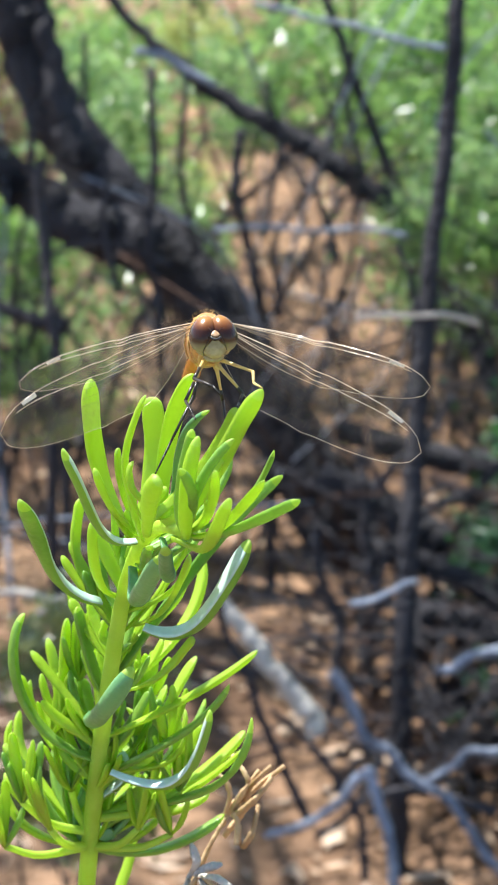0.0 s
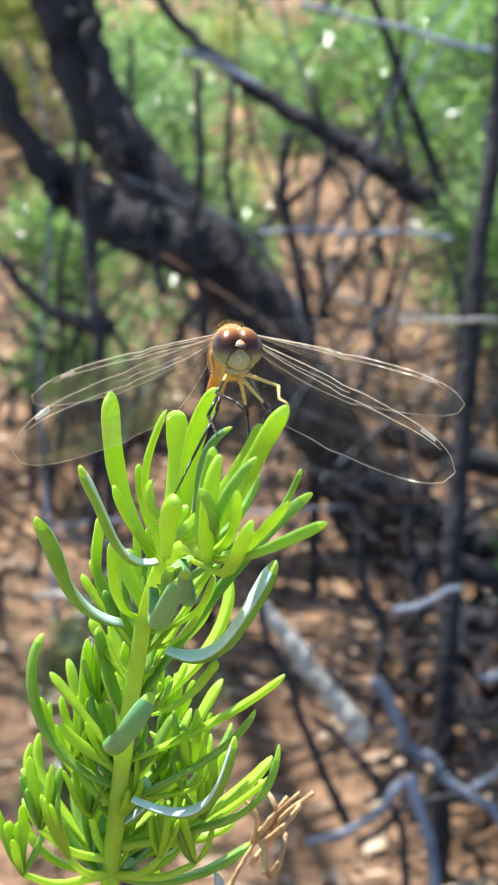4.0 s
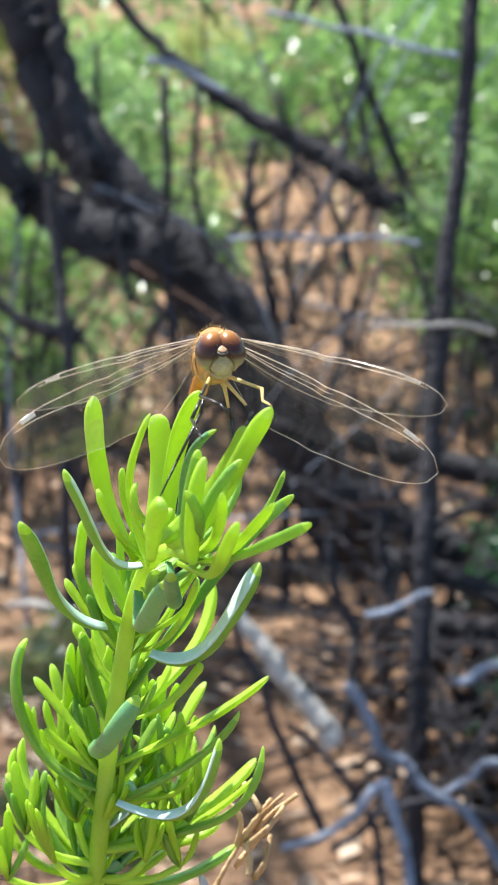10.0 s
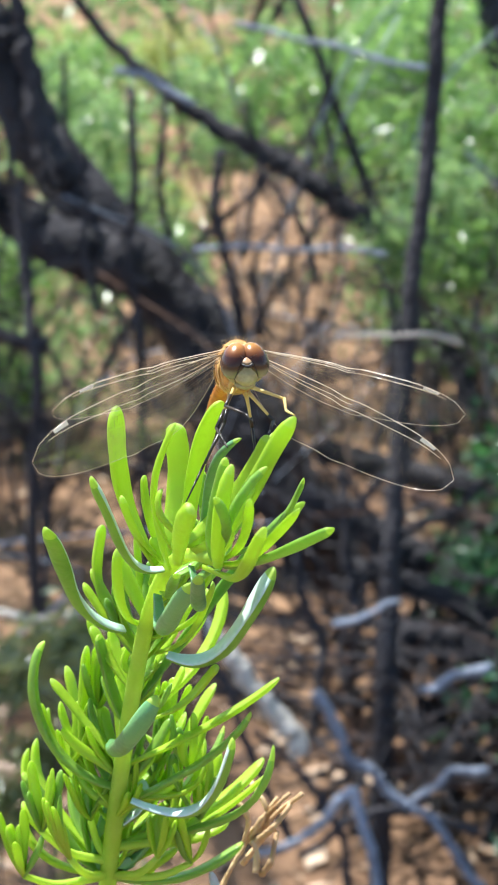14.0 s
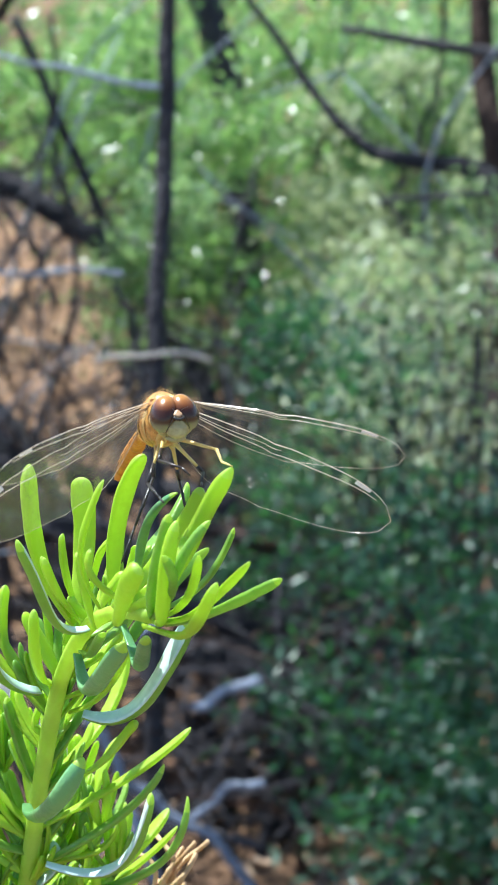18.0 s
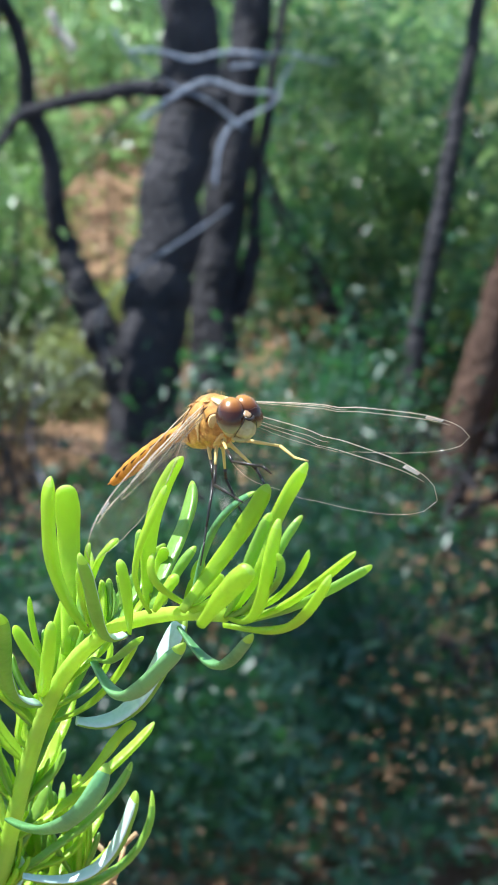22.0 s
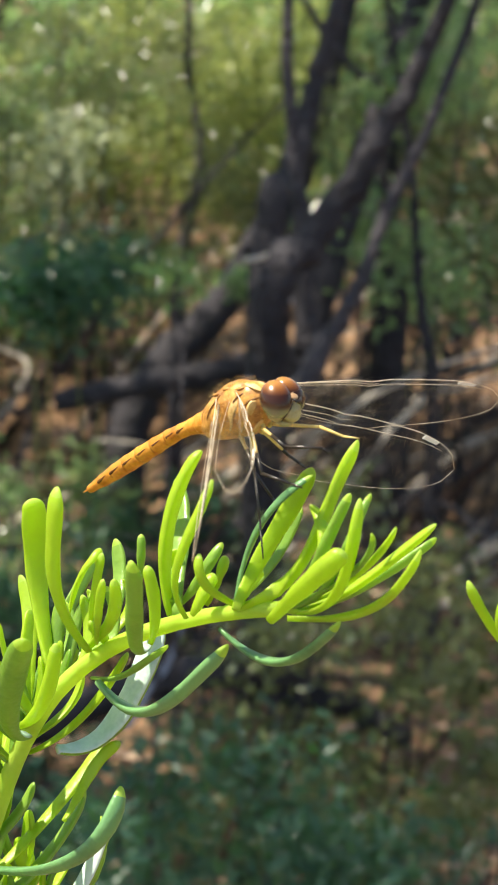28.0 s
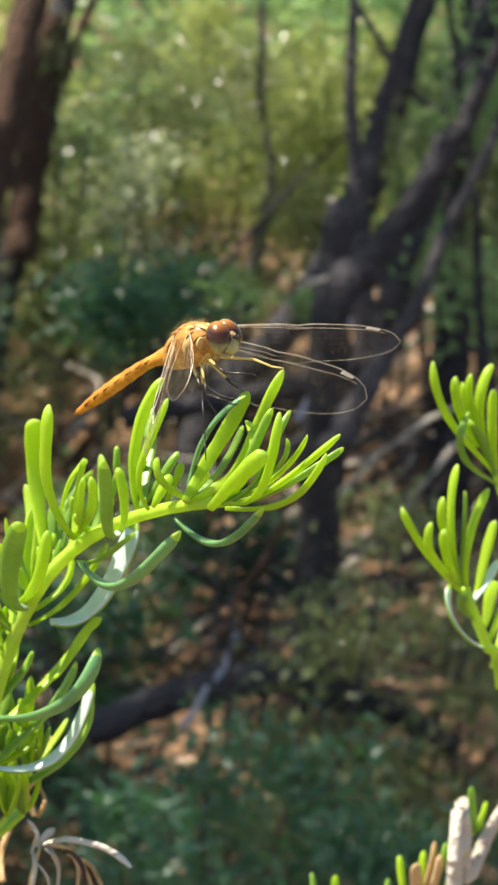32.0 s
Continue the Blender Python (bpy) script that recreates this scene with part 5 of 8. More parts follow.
blade(NEIGHBOUR, (0.0874, 0.0241, 0.9571), (0.0858, 0.0250, 0.9623), (0.0813, 0.0237, 0.9699), (0.0871, 0.0240, 0.9747), 1.9, LEAF)
blade(NEIGHBOUR, (0.0897, 0.0233, 0.9512), (0.0857, 0.0233, 0.9549), (0.0723, 0.0225, 0.9594), (0.0797, 0.0229, 0.9675), 1.4, DEEP_LEAF)
blade(NEIGHBOUR, (0.0886, 0.0236, 0.9535), (0.0874, 0.0238, 0.9579), (0.0848, 0.0243, 0.9618), (0.0818, 0.0241, 0.9652), 2.2, DEEP_LEAF)
blade(NEIGHBOUR, (0.0790, 0.0206, 0.9327), (0.0741, 0.0225, 0.9388), (0.0683, 0.0239, 0.9447), (0.0657, 0.0256, 0.9523), 2.0, LEAF)
blade(NEIGHBOUR, (0.0748, 0.0213, 0.9377), (0.0727, 0.0212, 0.9413), (0.0649, 0.0209, 0.9449), (0.0677, 0.0203, 0.9504), 1.6, LEAF)
blade(NEIGHBOUR, (0.0760, 0.0212, 0.9373), (0.0772, 0.0219, 0.9439), (0.0690, 0.0209, 0.9475), (0.0713, 0.0209, 0.9541), 1.6, LEAF)
blade(NEIGHBOUR, (0.0771, 0.0210, 0.9355), (0.0754, 0.0218, 0.9428), (0.0740, 0.0227, 0.9511), (0.0781, 0.0236, 0.9580), 1.7, LEAF)
blade(NEIGHBOUR, (0.0770, 0.0211, 0.9360), (0.0771, 0.0212, 0.9420), (0.0772, 0.0208, 0.9479), (0.0771, 0.0210, 0.9538), 1.3, DEEP_LEAF)
blade(NEIGHBOUR, (0.0794, 0.0206, 0.9328), (0.0758, 0.0207, 0.9396), (0.0789, 0.0208, 0.9477), (0.0837, 0.0209, 0.9528), 1.7, LEAF)
blade(NEIGHBOUR, (0.0759, 0.0211, 0.9363), (0.0744, 0.0209, 0.9403), (0.0710, 0.0207, 0.9438), (0.0710, 0.0201, 0.9483), 1.8, LEAF)
blade(NEIGHBOUR, (0.0805, 0.0205, 0.9320), (0.0823, 0.0206, 0.9368), (0.0829, 0.0203, 0.9419), (0.0849, 0.0200, 0.9466), 1.9, LEAF)
blade(NEIGHBOUR, (0.0794, 0.0205, 0.9319), (0.0816, 0.0195, 0.9341), (0.0833, 0.0195, 0.9369), (0.0856, 0.0190, 0.9391), 1.6, WAXY_SHEEN)
blade(NEIGHBOUR, (0.0830, 0.0192, 0.9225), (0.0782, 0.0192, 0.9242), (0.0729, 0.0219, 0.9306), (0.0770, 0.0235, 0.9353), 1.4, WAXY_SHEEN)
blade(NEIGHBOUR, (0.0796, 0.0201, 0.9289), (0.0777, 0.0194, 0.9307), (0.0743, 0.0193, 0.9326), (0.0750, 0.0184, 0.9357), 1.7, DEEP_LEAF)
blade(NEIGHBOUR, (0.0828, 0.0197, 0.9266), (0.0845, 0.0201, 0.9288), (0.0844, 0.0206, 0.9325), (0.0871, 0.0208, 0.9340), 2.0, LEAF)
blade(NEIGHBOUR, (0.0894, 0.0238, 0.9546), (0.0872, 0.0232, 0.9594), (0.0871, 0.0240, 0.9649), (0.0873, 0.0234, 0.9701), 1.8, LEAF)
blade(NEIGHBOUR, (0.0834, 0.0192, 0.9230), (0.0844, 0.0189, 0.9262), (0.0859, 0.0186, 0.9292), (0.0879, 0.0179, 0.9318), 1.7, LEAF)
LOW = thing("woody_stem", (0.1111, 0.0439, 0.0), "rough pale grey woody stem with small green sprouts", "plant")
piece("stem", tube(spline([(0.0911, 0.0339, -0.02), (0.0951, 0.0359, 0.5), (0.1066, 0.0442, 0.8453), (0.1111, 0.0439, 0.8545), (0.1173, 0.0427, 0.8656), (0.1276, 0.0391, 0.8803)], 30), [0.0018 - 0.00002 * i for i in range(30)], 10, wobble=0.14), PALE_WOOD, LOW)
sprout(LOW, (0.1142, 0.0451, 0.8642), (0.1127, 0.0455, 0.8748), 2.4, 0.08, LEAF)
sprout(LOW, (0.1145, 0.0450, 0.8644), (0.1187, 0.0461, 0.8691), 2.1, 0.08, LEAF)
sprout(LOW, (0.1142, 0.0450, 0.8639), (0.1122, 0.0471, 0.8670), 2.1, 0.08, LEAF)
sprout(LOW, (0.1145, 0.0449, 0.8642), (0.1169, 0.0454, 0.8671), 2.1, 0.08, LEAF)
sprout(LOW, (0.1139, 0.0451, 0.8635), (0.1135, 0.0477, 0.8677), 2.4, 0.08, LEAF)
sprout(LOW, (0.1008, 0.0526, 0.8514), (0.1033, 0.0564, 0.8582), 2.6, 0.08, LEAF)
sprout(LOW, (0.1027, 0.0507, 0.8514), (0.1065, 0.0525, 0.8596), 2.8, 0.08, LEAF)
sprout(LOW, (0.1056, 0.0482, 0.8520), (0.1088, 0.0484, 0.8623), 2.8, 0.08, LEAF)
sprout(LOW, (0.1069, 0.0471, 0.8526), (0.1097, 0.0449, 0.8638), 2.8, 0.08, LEAF)
sprout(LOW, (0.1043, 0.0495, 0.8520), (0.1073, 0.0502, 0.8624), 2.6, 0.08, STRAW)
sprout(LOW, (0.1030, 0.0503, 0.8508), (0.1011, 0.0501, 0.8595), 2.8, 0.08, STRAW)
sprout(LOW, (0.1049, 0.0484, 0.8509), (0.1055, 0.0473, 0.8609), 2.4, 0.08, STRAW)
sprout(LOW, (0.0874, 0.0650, 0.8495), (0.0898, 0.0687, 0.8544), 2.6, 0.08, LEAF)
sprout(LOW, (0.0899, 0.0625, 0.8496), (0.0915, 0.0636, 0.8551), 2.1, 0.08, LEAF)
sprout(LOW, (0.0972, 0.0549, 0.8485), (0.1008, 0.0570, 0.8535), 2.6, 0.08, LEAF)
sprout(LOW, (0.0936, 0.0579, 0.8474), (0.0968, 0.0594, 0.8515), 2.4, 0.08, LEAF)
sprout(LOW, (0.1071, 0.0465, 0.8514), (0.1107, 0.0465, 0.8587), 2.4, 0.08, LEAF)


# ---- the dragonfly ----
AMBER = material("amber_thorax", (0.2, 0.065, 0.008), (0.8, 0.43, 0.1), 420, 0.32, 0.12, 4, 0.6, 0.14, (0.9, 0.5, 0.06), 0.02)
ORANGE = material("orange_abdomen", (0.34, 0.1, 0.008), (0.76, 0.35, 0.045), 500, 0.42, 0.2, 5, 0.4, 0.2, (0.9, 0.4, 0.02), 0.04)
CREAM = material("cream_face", (0.28, 0.235, 0.09), (0.48, 0.41, 0.19), 500, 0.4, 0.15, 4, 0.4, spread=0.03)
PALE = material("pale_stripe", (0.5, 0.3, 0.08), (0.76, 0.55, 0.24), 500, 0.45, 0.1, 4, 0.4, spread=0.03)
BROW = material("brow", (0.3, 0.17, 0.08), (0.46, 0.28, 0.14), 500, 0.35, 0.1, 4, 0.5, spread=0.03)
DARK = material("black_chitin", (0.008, 0.007, 0.006), (0.03, 0.022, 0.016), 500, 0.35, 0.2, 4, 0.5)
SEAM = material("brown_seam", (0.05, 0.02, 0.005), (0.16, 0.07, 0.014), 700, 0.5, 0.1, 4, 0.3)
MARK = material("brown_black_mark", (0.05, 0.018, 0.004), (0.16, 0.06, 0.012), 700, 0.5, 0.1, 4, 0.3)
LEG = material("amber_leg", (0.5, 0.34, 0.08), (0.78, 0.6, 0.22), 500, 0.4, 0.2, 4, 0.5, 0.2, (0.8, 0.55, 0.12))
HAIR = material("golden_hair", (0.7, 0.48, 0.16), (0.9, 0.7, 0.34), 500, 0.4, 0, 4, 0.4, 0.5, (0.95, 0.7, 0.3))
# golden veins, paled so that the colour carries their glints
VEIN = material("wing_vein", (0.4, 0.3, 0.18), (0.78, 0.66, 0.5), 300, 0.16, 0, 4, 1.0, 0.1, (0.85, 0.7, 0.45))
BROWN_VEIN = material("brown_vein", (0.06, 0.04, 0.02), (0.2, 0.14, 0.08), 300, 0.5, 0, 4, 0.3)
STIGMA = material("pale_wing_spot", (0.62, 0.6, 0.52), (0.85, 0.84, 0.78), 500, 0.3, 0, 4, 0.6, 0.2)


def eye_material():
    m = material("eye", (0.2, 0.055, 0.015), (0.3, 0.1, 0.03), 800, 0.26, 0.0, 4, 0.28)
    n, link = m.node_tree.nodes, m.node_tree.links.new
    b = n["Principled BSDF"]
    co, sep, ramp = n.new("ShaderNodeTexCoord"), n.new("ShaderNodeSeparateXYZ"), n.new("ShaderNodeValToRGB")
    link(co.outputs["Generated"], sep.inputs[0])
    link(sep.outputs["Z"], ramp.inputs["Fac"])
    el = ramp.color_ramp.elements
    el[0].position, el[0].color = 0.1, (0.3, 0.3, 0.17, 1)
    el[1].position, el[1].color = 0.97, (0.34, 0.15, 0.035, 1)
    for at, colour in ((0.3, (0.2, 0.19, 0.1, 1)), (0.4, (0.07, 0.045, 0.025, 1)), (0.5, (0.03, 0.009, 0.005, 1)), (0.7, (0.034, 0.009, 0.005, 1)), (0.8, (0.12, 0.038, 0.01, 1)), (0.9, (0.23, 0.085, 0.02, 1))):
        el.new(at).color = colour
    link(ramp.outputs["Color"], b.inputs["Base Color"])
    b.inputs["Specular Tint"].default_value = (1.0, 0.66, 0.32, 1)
    b.inputs["Coat Weight"].default_value, b.inputs["Coat Roughness"].default_value = 0.5, 0.24
    return m


def wing_material():
    m = bpy.data.materials.new("wing_membrane")
    m.use_nodes = True
    n, link = m.node_tree.nodes, m.node_tree.links.new
    n.remove(n["Principled BSDF"])
    clear, gloss, mx = n.new("ShaderNodeBsdfTransparent"), n.new("ShaderNodeBsdfGlossy"), n.new("ShaderNodeMixShader")
    clear.inputs["Color"].default_value = (0.985, 0.983, 0.975, 1)
    gloss.inputs["Roughness"].default_value = 0.3
    fres, tex, bump = n.new("ShaderNodeFresnel"), n.new("ShaderNodeTexVoronoi"), n.new("ShaderNodeBump")
    fres.inputs["IOR"].default_value = 1.33
    tex.inputs["Scale"].default_value = 1500
    bump.inputs["Strength"].default_value, bump.inputs["Distance"].default_value = 0.12, 0.0001
    co = n.new("ShaderNodeTexCoord")
    link(co.outputs["Object"], tex.inputs["Vector"])
    link(tex.outputs["Distance"], bump.inputs["Height"])
    link(bump.outputs["Normal"], gloss.inputs["Normal"])
    less = n.new("ShaderNodeMath")
    less.operation, less.inputs[1].default_value = "MULTIPLY", 0.16
    link(fres.outputs[0], less.inputs[0])
    link(less.outputs[0], mx.inputs[0])
    link(clear.outputs[0], mx.inputs[1])
    link(gloss.outputs[0], mx.inputs[2])
    milk, both = n.new("ShaderNodeBsdfTranslucent"), n.new("ShaderNodeMixShader")
    milk.inputs["Color"].default_value = (0.9, 0.86, 0.78, 1)
    both.inputs[0].default_value = 0.006
    link(mx.outputs[0], both.inputs[1])
    link(milk.outputs[0], both.inputs[2])
    link(both.outputs[0], n["Material Output"].inputs["Surface"])
    return m


EYE, MEMBRANE = eye_material(), wing_material()
FLY_BACK, FLY_LEFT = Vector((-0.099, 0.995, 0)), Vector((0.995, 0.099, 0))


def body(a, lat, z):
    """A place on the animal: millimetres behind the face, to its left and above."""
    return Vector((0, 0, 1.0)) + (FLY_BACK * a + FLY_LEFT * lat + Vector((0, 0, z))) * 0.001


def way(a, lat, z):
    return (FLY_BACK * a + FLY_LEFT * lat + Vector((0, 0, z))) * 0.001


def wing(fly, name, root, spot, share, chord, fall, side):
    """root, spot: the leading edge's foot and the pale spot near the tip; share: how far out the spot lies; chord: widest, mm."""
    rng = random.Random(name)
    root, spot = body(root[0], root[1] * side, root[2]), body(spot[0], spot[1] * side, spot[2])
    along = (spot - root) / share
    span = along.length
    u = along.normalized()
    down = way(fall[0], fall[1] * side, fall[2]).normalized()
    down = (down - u * down.dot(u)).normalized()
    normal = u.cross(down)

    def curve_in(s, start):
        u = max(0.0, (s - start) / (1 - start))
        return 1 - math.sqrt(max(0.0, 1 - u * u))

    def lead(s):
        return root + along * s - down * (0.0006 * math.sin(math.pi * s)) + down * (0.00032 * math.exp(-(((s - 0.47) / 0.035) ** 2)) + 0.001 * chord * 0.36 * curve_in(s, 0.76))

    def width(s):
        grow_out = 0.2 + 0.8 * math.sin(math.pi / 2 * min(1.0, s / (0.5 if chord < 8 else 0.3))) ** 0.9
        return chord * 0.001 * max(0.006, grow_out - 0.64 * curve_in(s, 0.46) - 0.36 * curve_in(s, 0.76))

    cols, rows = 46, 8
    verts, faces = [], []
    for i in range(cols):
        s = math.sin(math.pi / 2 * i / (cols - 1)) ** 1.15
        for j in range(rows):
            v = j / (rows - 1)
            ripple = 0.00016 * math.sin(j * 2.6) * (1 - s * 0.5) + 0.0009 * math.sin(math.pi * v) * (1 - s)
            verts.append(lead(s) + down * (width(s) * v) + normal * ripple)
    for i in range(cols - 1):
        for j in range(rows - 1):
            a = i * rows + j
            faces.append((a, a + 1, a + rows + 1, a + rows))
    w = piece(name, (verts, faces), MEMBRANE, fly, "clear glassy membranous wing")
    w.visible_shadow = True

    def spot_at(s, v):
        i, j = math.asin(min(1.0, s ** (1 / 1.15))) / (math.pi / 2) * (cols - 1), v * (rows - 1)
        i0, j0 = min(int(i), cols - 2), min(int(j), rows - 2)
        fi, fj = i - i0, j - j0
        p = verts[i0 * rows + j0] * (1 - fi) * (1 - fj) + verts[(i0 + 1) * rows + j0] * fi * (1 - fj)
        return p + verts[i0 * rows + j0 + 1] * (1 - fi) * fj + verts[(i0 + 1) * rows + j0 + 1] * fi * fj

    piece("costa", tube([spot_at(i / 30, 0) for i in range(31)], [0.000068 - 0.00003 * i / 30 for i in range(31)], 6), VEIN, w, "golden leading vein, glints in its pale colour")
    cross = []
    for v, reach, r in ((0.07, 0.5, 0.000036), (0.13, 0.92, 0.000042), (0.2, 0.9, 0.000013), (0.3, 0.6, 0.000011), (0.42, 0.75, 0.00001), (0.56, 0.7, 0.000008), (0.7, 0.6, 0.000008), (0.85, 0.6, 0.000008)):
        bend = rng.uniform(-0.03, 0.05)
        piece("vein", tube([spot_at(reach * i / 18, min(1, max(0, v + bend * math.sin(i / 6)))) for i in range(19)], [r] * 19, 4), VEIN if v < 0.15 else BROWN_VEIN, w)
    for v, reach in ((0.16, 0.42), (0.24, 0.36), (0.34, 0.3)):
        piece("vein", tube([spot_at(0.02 + reach * i / 12, v + 0.12 * i / 12 * v) for i in range(13)], [0.000042 - 0.000002 * i for i in range(13)], 4), BROWN_VEIN, w, "dark vein fanning out from the wing's foot")
    piece("wing_edge", tube([spot_at(i / 30, 1) for i in range(31)], [0.000028] * 31, 4), VEIN, w)
    for i in range(40):
        s = 0.03 + 0.93 * i / 40 + rng.uniform(-0.004, 0.004)
        v0 = rng.choice((0.0, 0.09, 0.17, 0.27))
        v1 = v0 + rng.uniform(0.1, 0.25)
        cross.append(tube([spot_at(s, v0), spot_at(min(1, s + 0.008), v1)], [0.000012] * 2, 3))
    for i in range(260):
        s, v0 = rng.uniform(0.06, 0.93), rng.uniform(0.25, 0.9)
        cross.append(tube([spot_at(s, v0), spot_at(min(0.98, s + rng.uniform(-0.02, 0.02)), min(1, v0 + rng.uniform(0.06, 0.14)))], [0.000008] * 2, 3))
    tagged(piece("vein_network", joined(cross), BROWN_VEIN, w, "fine brown network of cross veining"), kind="stuff")
    s0, s1 = share - 0.034, share + 0.034
    up = normal * 0.00005
    a, b, c, d = spot_at(s0, 0.005), spot_at(s1, 0.005), spot_at(s1 - 0.008, 0.085), spot_at(s0 - 0.008, 0.085)
    corners = [a + up, b + up, c + up, d + up, a - up, b - up, c - up, d - up]
    piece("wing_spot", (corners, [(0, 1, 2, 3), (7, 6, 5, 4), (0, 4, 5, 1), (1, 5, 6, 2), (2, 6, 7, 3), (3, 7, 4, 0)]), STIGMA, w, "pale whitish wing spot", False)
    return w


def dragonfly():
    rng = random.Random(3)
    fly = thing("dragonfly", body(8.5, 0, -3), "amber dragonfly with clear wings perched on the leaf tips", "dragonfly")
    # thorax: a deep, slanting chest, ridged along its back
    sections = [(3.7, -0.4, -2.2, 0.8), (4.2, 0.25, -3.5, 1.2), (5.0, 0.75, -4.5, 1.7), (6.3, 1.0, -5.4, 2.15), (8.2, 0.85, -6.1, 2.4), (9.8, 0.2, -6.6, 2.4), (11.2, -1.0, -6.9, 2.15), (12.4, -2.4, -6.9, 1.75), (13.1, -3.3, -6.5, 1.25), (13.5, -4.0, -6.2, 0.8)]

    def skin(a, turn, proud=1.0):
        """A place on the chest's skin: turn 0 on its left flank, 90 degrees on its back."""
        k = max(0, min(len(sections) - 2, next((q for q in range(len(sections) - 1) if sections[q + 1][0] >= a), 8)))
        f = max(0.0, min(1.0, (a - sections[k][0]) / (sections[k + 1][0] - sections[k][0])))
        top, foot, half = [sections[k][c] + (sections[k + 1][c] - sections[k][c]) * f for c in (1, 2, 3)]
        c, q = math.cos(radians(turn)), math.sin(radians(turn))
        lat = half * math.copysign(abs(c) ** 0.8, c) * (1 - (0.3 if q > 0 else 0.2) * q * q)
        lat += 0.08 * math.sin(a * 2.3) * c
        return body(a, lat * proud, (top + foot) / 2 + (top - foot) / 2 * math.copysign(abs(q) ** 0.85, q) * proud)

    verts, faces, segs, rings = [], [], 28, 26
    for i in range(rings):
        a = 3.7 + 9.8 * i / (rings - 1)
        for k in range(segs):
            fold = 1 + 0.018 * math.sin(k * 2.7 + i * 0.8) * math.sin(i * 0.9)
            verts.append(skin(a, 360 * k / segs, fold))
    for i in range(rings - 1):
        for k in range(segs):
            q, r = i * segs + k, i * segs + (k + 1) % segs
            faces.append((q, r, r + segs, q + segs))
    faces += [tuple(reversed(range(segs))), tuple(range((rings - 1) * segs, rings * segs))]
    chest = piece("thorax", (verts, faces), AMBER, fly, "amber hairy thorax")
    for s in (0, 1):
        def strip(name, rows, half, mat, label, flat=0.35):
            way_in = [skin(a, 180 - turn if s else turn, 1.005) for a, turn in rows]
            line = spline(way_in, 9)
            piece(name, tube(line, [half * 0.001 * f for f in (0.35, 0.75, 0.95, 1, 1, 1, 0.9, 0.7, 0.3)], 8, flat, (line[5] - line[3]).cross(line[4] - body(8.2, 0, -3.2))), mat, chest, label)
        strip("back_stripe", [(4.6, 62), (5.6, 66), (7.0, 68)], 0.48, PALE, "pale back stripe", 0.22)
        strip("side_patch", [(4.9, 22), (5.2, 8), (5.4, -6)], 0.6, PALE, "pale oval side patch", 0.22)
        strip("flank_band", [(7.0, 30), (7.9, 0), (8.2, -34)], 0.55, PALE, "pale golden flank band", 0.12)
        strip("flank_band", [(9.6, 22), (10.2, -4), (10.4, -36)], 0.5, PALE, "pale golden flank band", 0.12)
        strip("breast_plate", [(4.3, -35), (5.0, -52), (6.2, -66)], 0.6, PALE, "pale yellow breast plate", 0.15)
        strip("seam", [(4.5, 40), (6.0, 12), (6.6, -40)], 0.15, SEAM, "brown seam", 0.5)
        strip("seam", [(5.6, 55), (7.6, 20), (8.8, -42)], 0.15, SEAM, "brown seam", 0.5)
        strip("seam", [(9.8, 40), (11.2, 10), (11.8, -40)], 0.13, SEAM, "brown seam", 0.5)
        for hip in ((4.6, -62), (5.9, -64), (7.4, -66)):
            foot = skin(hip[0], 180 - hip[1] if s else hip[1], 0.98)
            piece("hip_plate", ball(foot, (way(0.3, 0, -0.2), way(0, 0.32, 0), way(0.2, 0, 0.6)), 7, 10), LEG, chest, "pale hip plate")
    hairs = []
    for i in range(1000):
        a, turn = rng.uniform(4.0, 13.0), rng.uniform(-70, 250)
        p = skin(a, turn, 0.99)
        d = (p - body(8.2, 0, -3.2)).normalized()
        hairs.append(tube([p, p + d * rng.uniform(0.0003, 0.0008) + way(rng.uniform(-0.2, 0.4), 0, 0)], [0.000006, 0.000002], 3))
    tagged(piece("hair", joined(hairs), HAIR, chest, "fine golden bristles"), kind="stuff")
    for a0, z0 in ((7.4, 0.5), (9.2, 0.1), (10.6, -0.8)):
        for s in (-1, 1):
            piece("wing_joint", ball(body(a0, 1.05 * s, z0 - 0.28), (way(0.75, 0, -0.25), way(0, 0.5, 0), way(0, 0, 0.2)), 8, 12), AMBER, chest)
    piece("neck", tube([body(2.8, 0, -0.9), body(4.4, 0, -1.5)], [0.0009, 0.0013], 10), AMBER, fly)
    # abdomen: ten rings, thick at the foot, slightly clubbed
    line = spline([body(12.6, 0, -4.9), body(17.5, 0, -7.4), body(24.5, 0, -12.3), body(31.4, 0, -17.4)], 61)
    for k in range(10):
        part_line = line[k * 6 : k * 6 + 7]
        w0 = (1.5, 1.25, 0.98, 0.9, 0.98, 1.06, 1.1, 1.08, 1.0, 0.8, 0.5)
        half = [0.001 * (w0[k] + (w0[k + 1] - w0[k]) * i / 6) * (1.06 if i in (5, 6) else 1.0) for i in range(7)]
        ring = piece("abdomen_ring", tube(part_line, half, 14, 0.95, FLY_LEFT), ORANGE, fly, "orange abdomen ring")
        if 2 <= k <= 8:
            for s in (-1, 1):
                mid = [p + FLY_LEFT * (half[3] * 0.95 * s) + Vector((0, 0, 0.0003 - 0.00007 * q)) for q, p in enumerate(part_line[2:7])]
                piece("side_mark", tube(mid, [0.00004, 0.0001, 0.00013, 0.00024, 0.00018], 6, 0.6, (0, 0, 1)), MARK, ring, "dark side mark")
    for s in (-1, 1):
        piece("tail_prong", tube([body(30.9, 0.25 * s, -17.0), body(32.2, 0.4 * s, -17.9)], [0.00018, 0.00005], 6), ORANGE, fly)
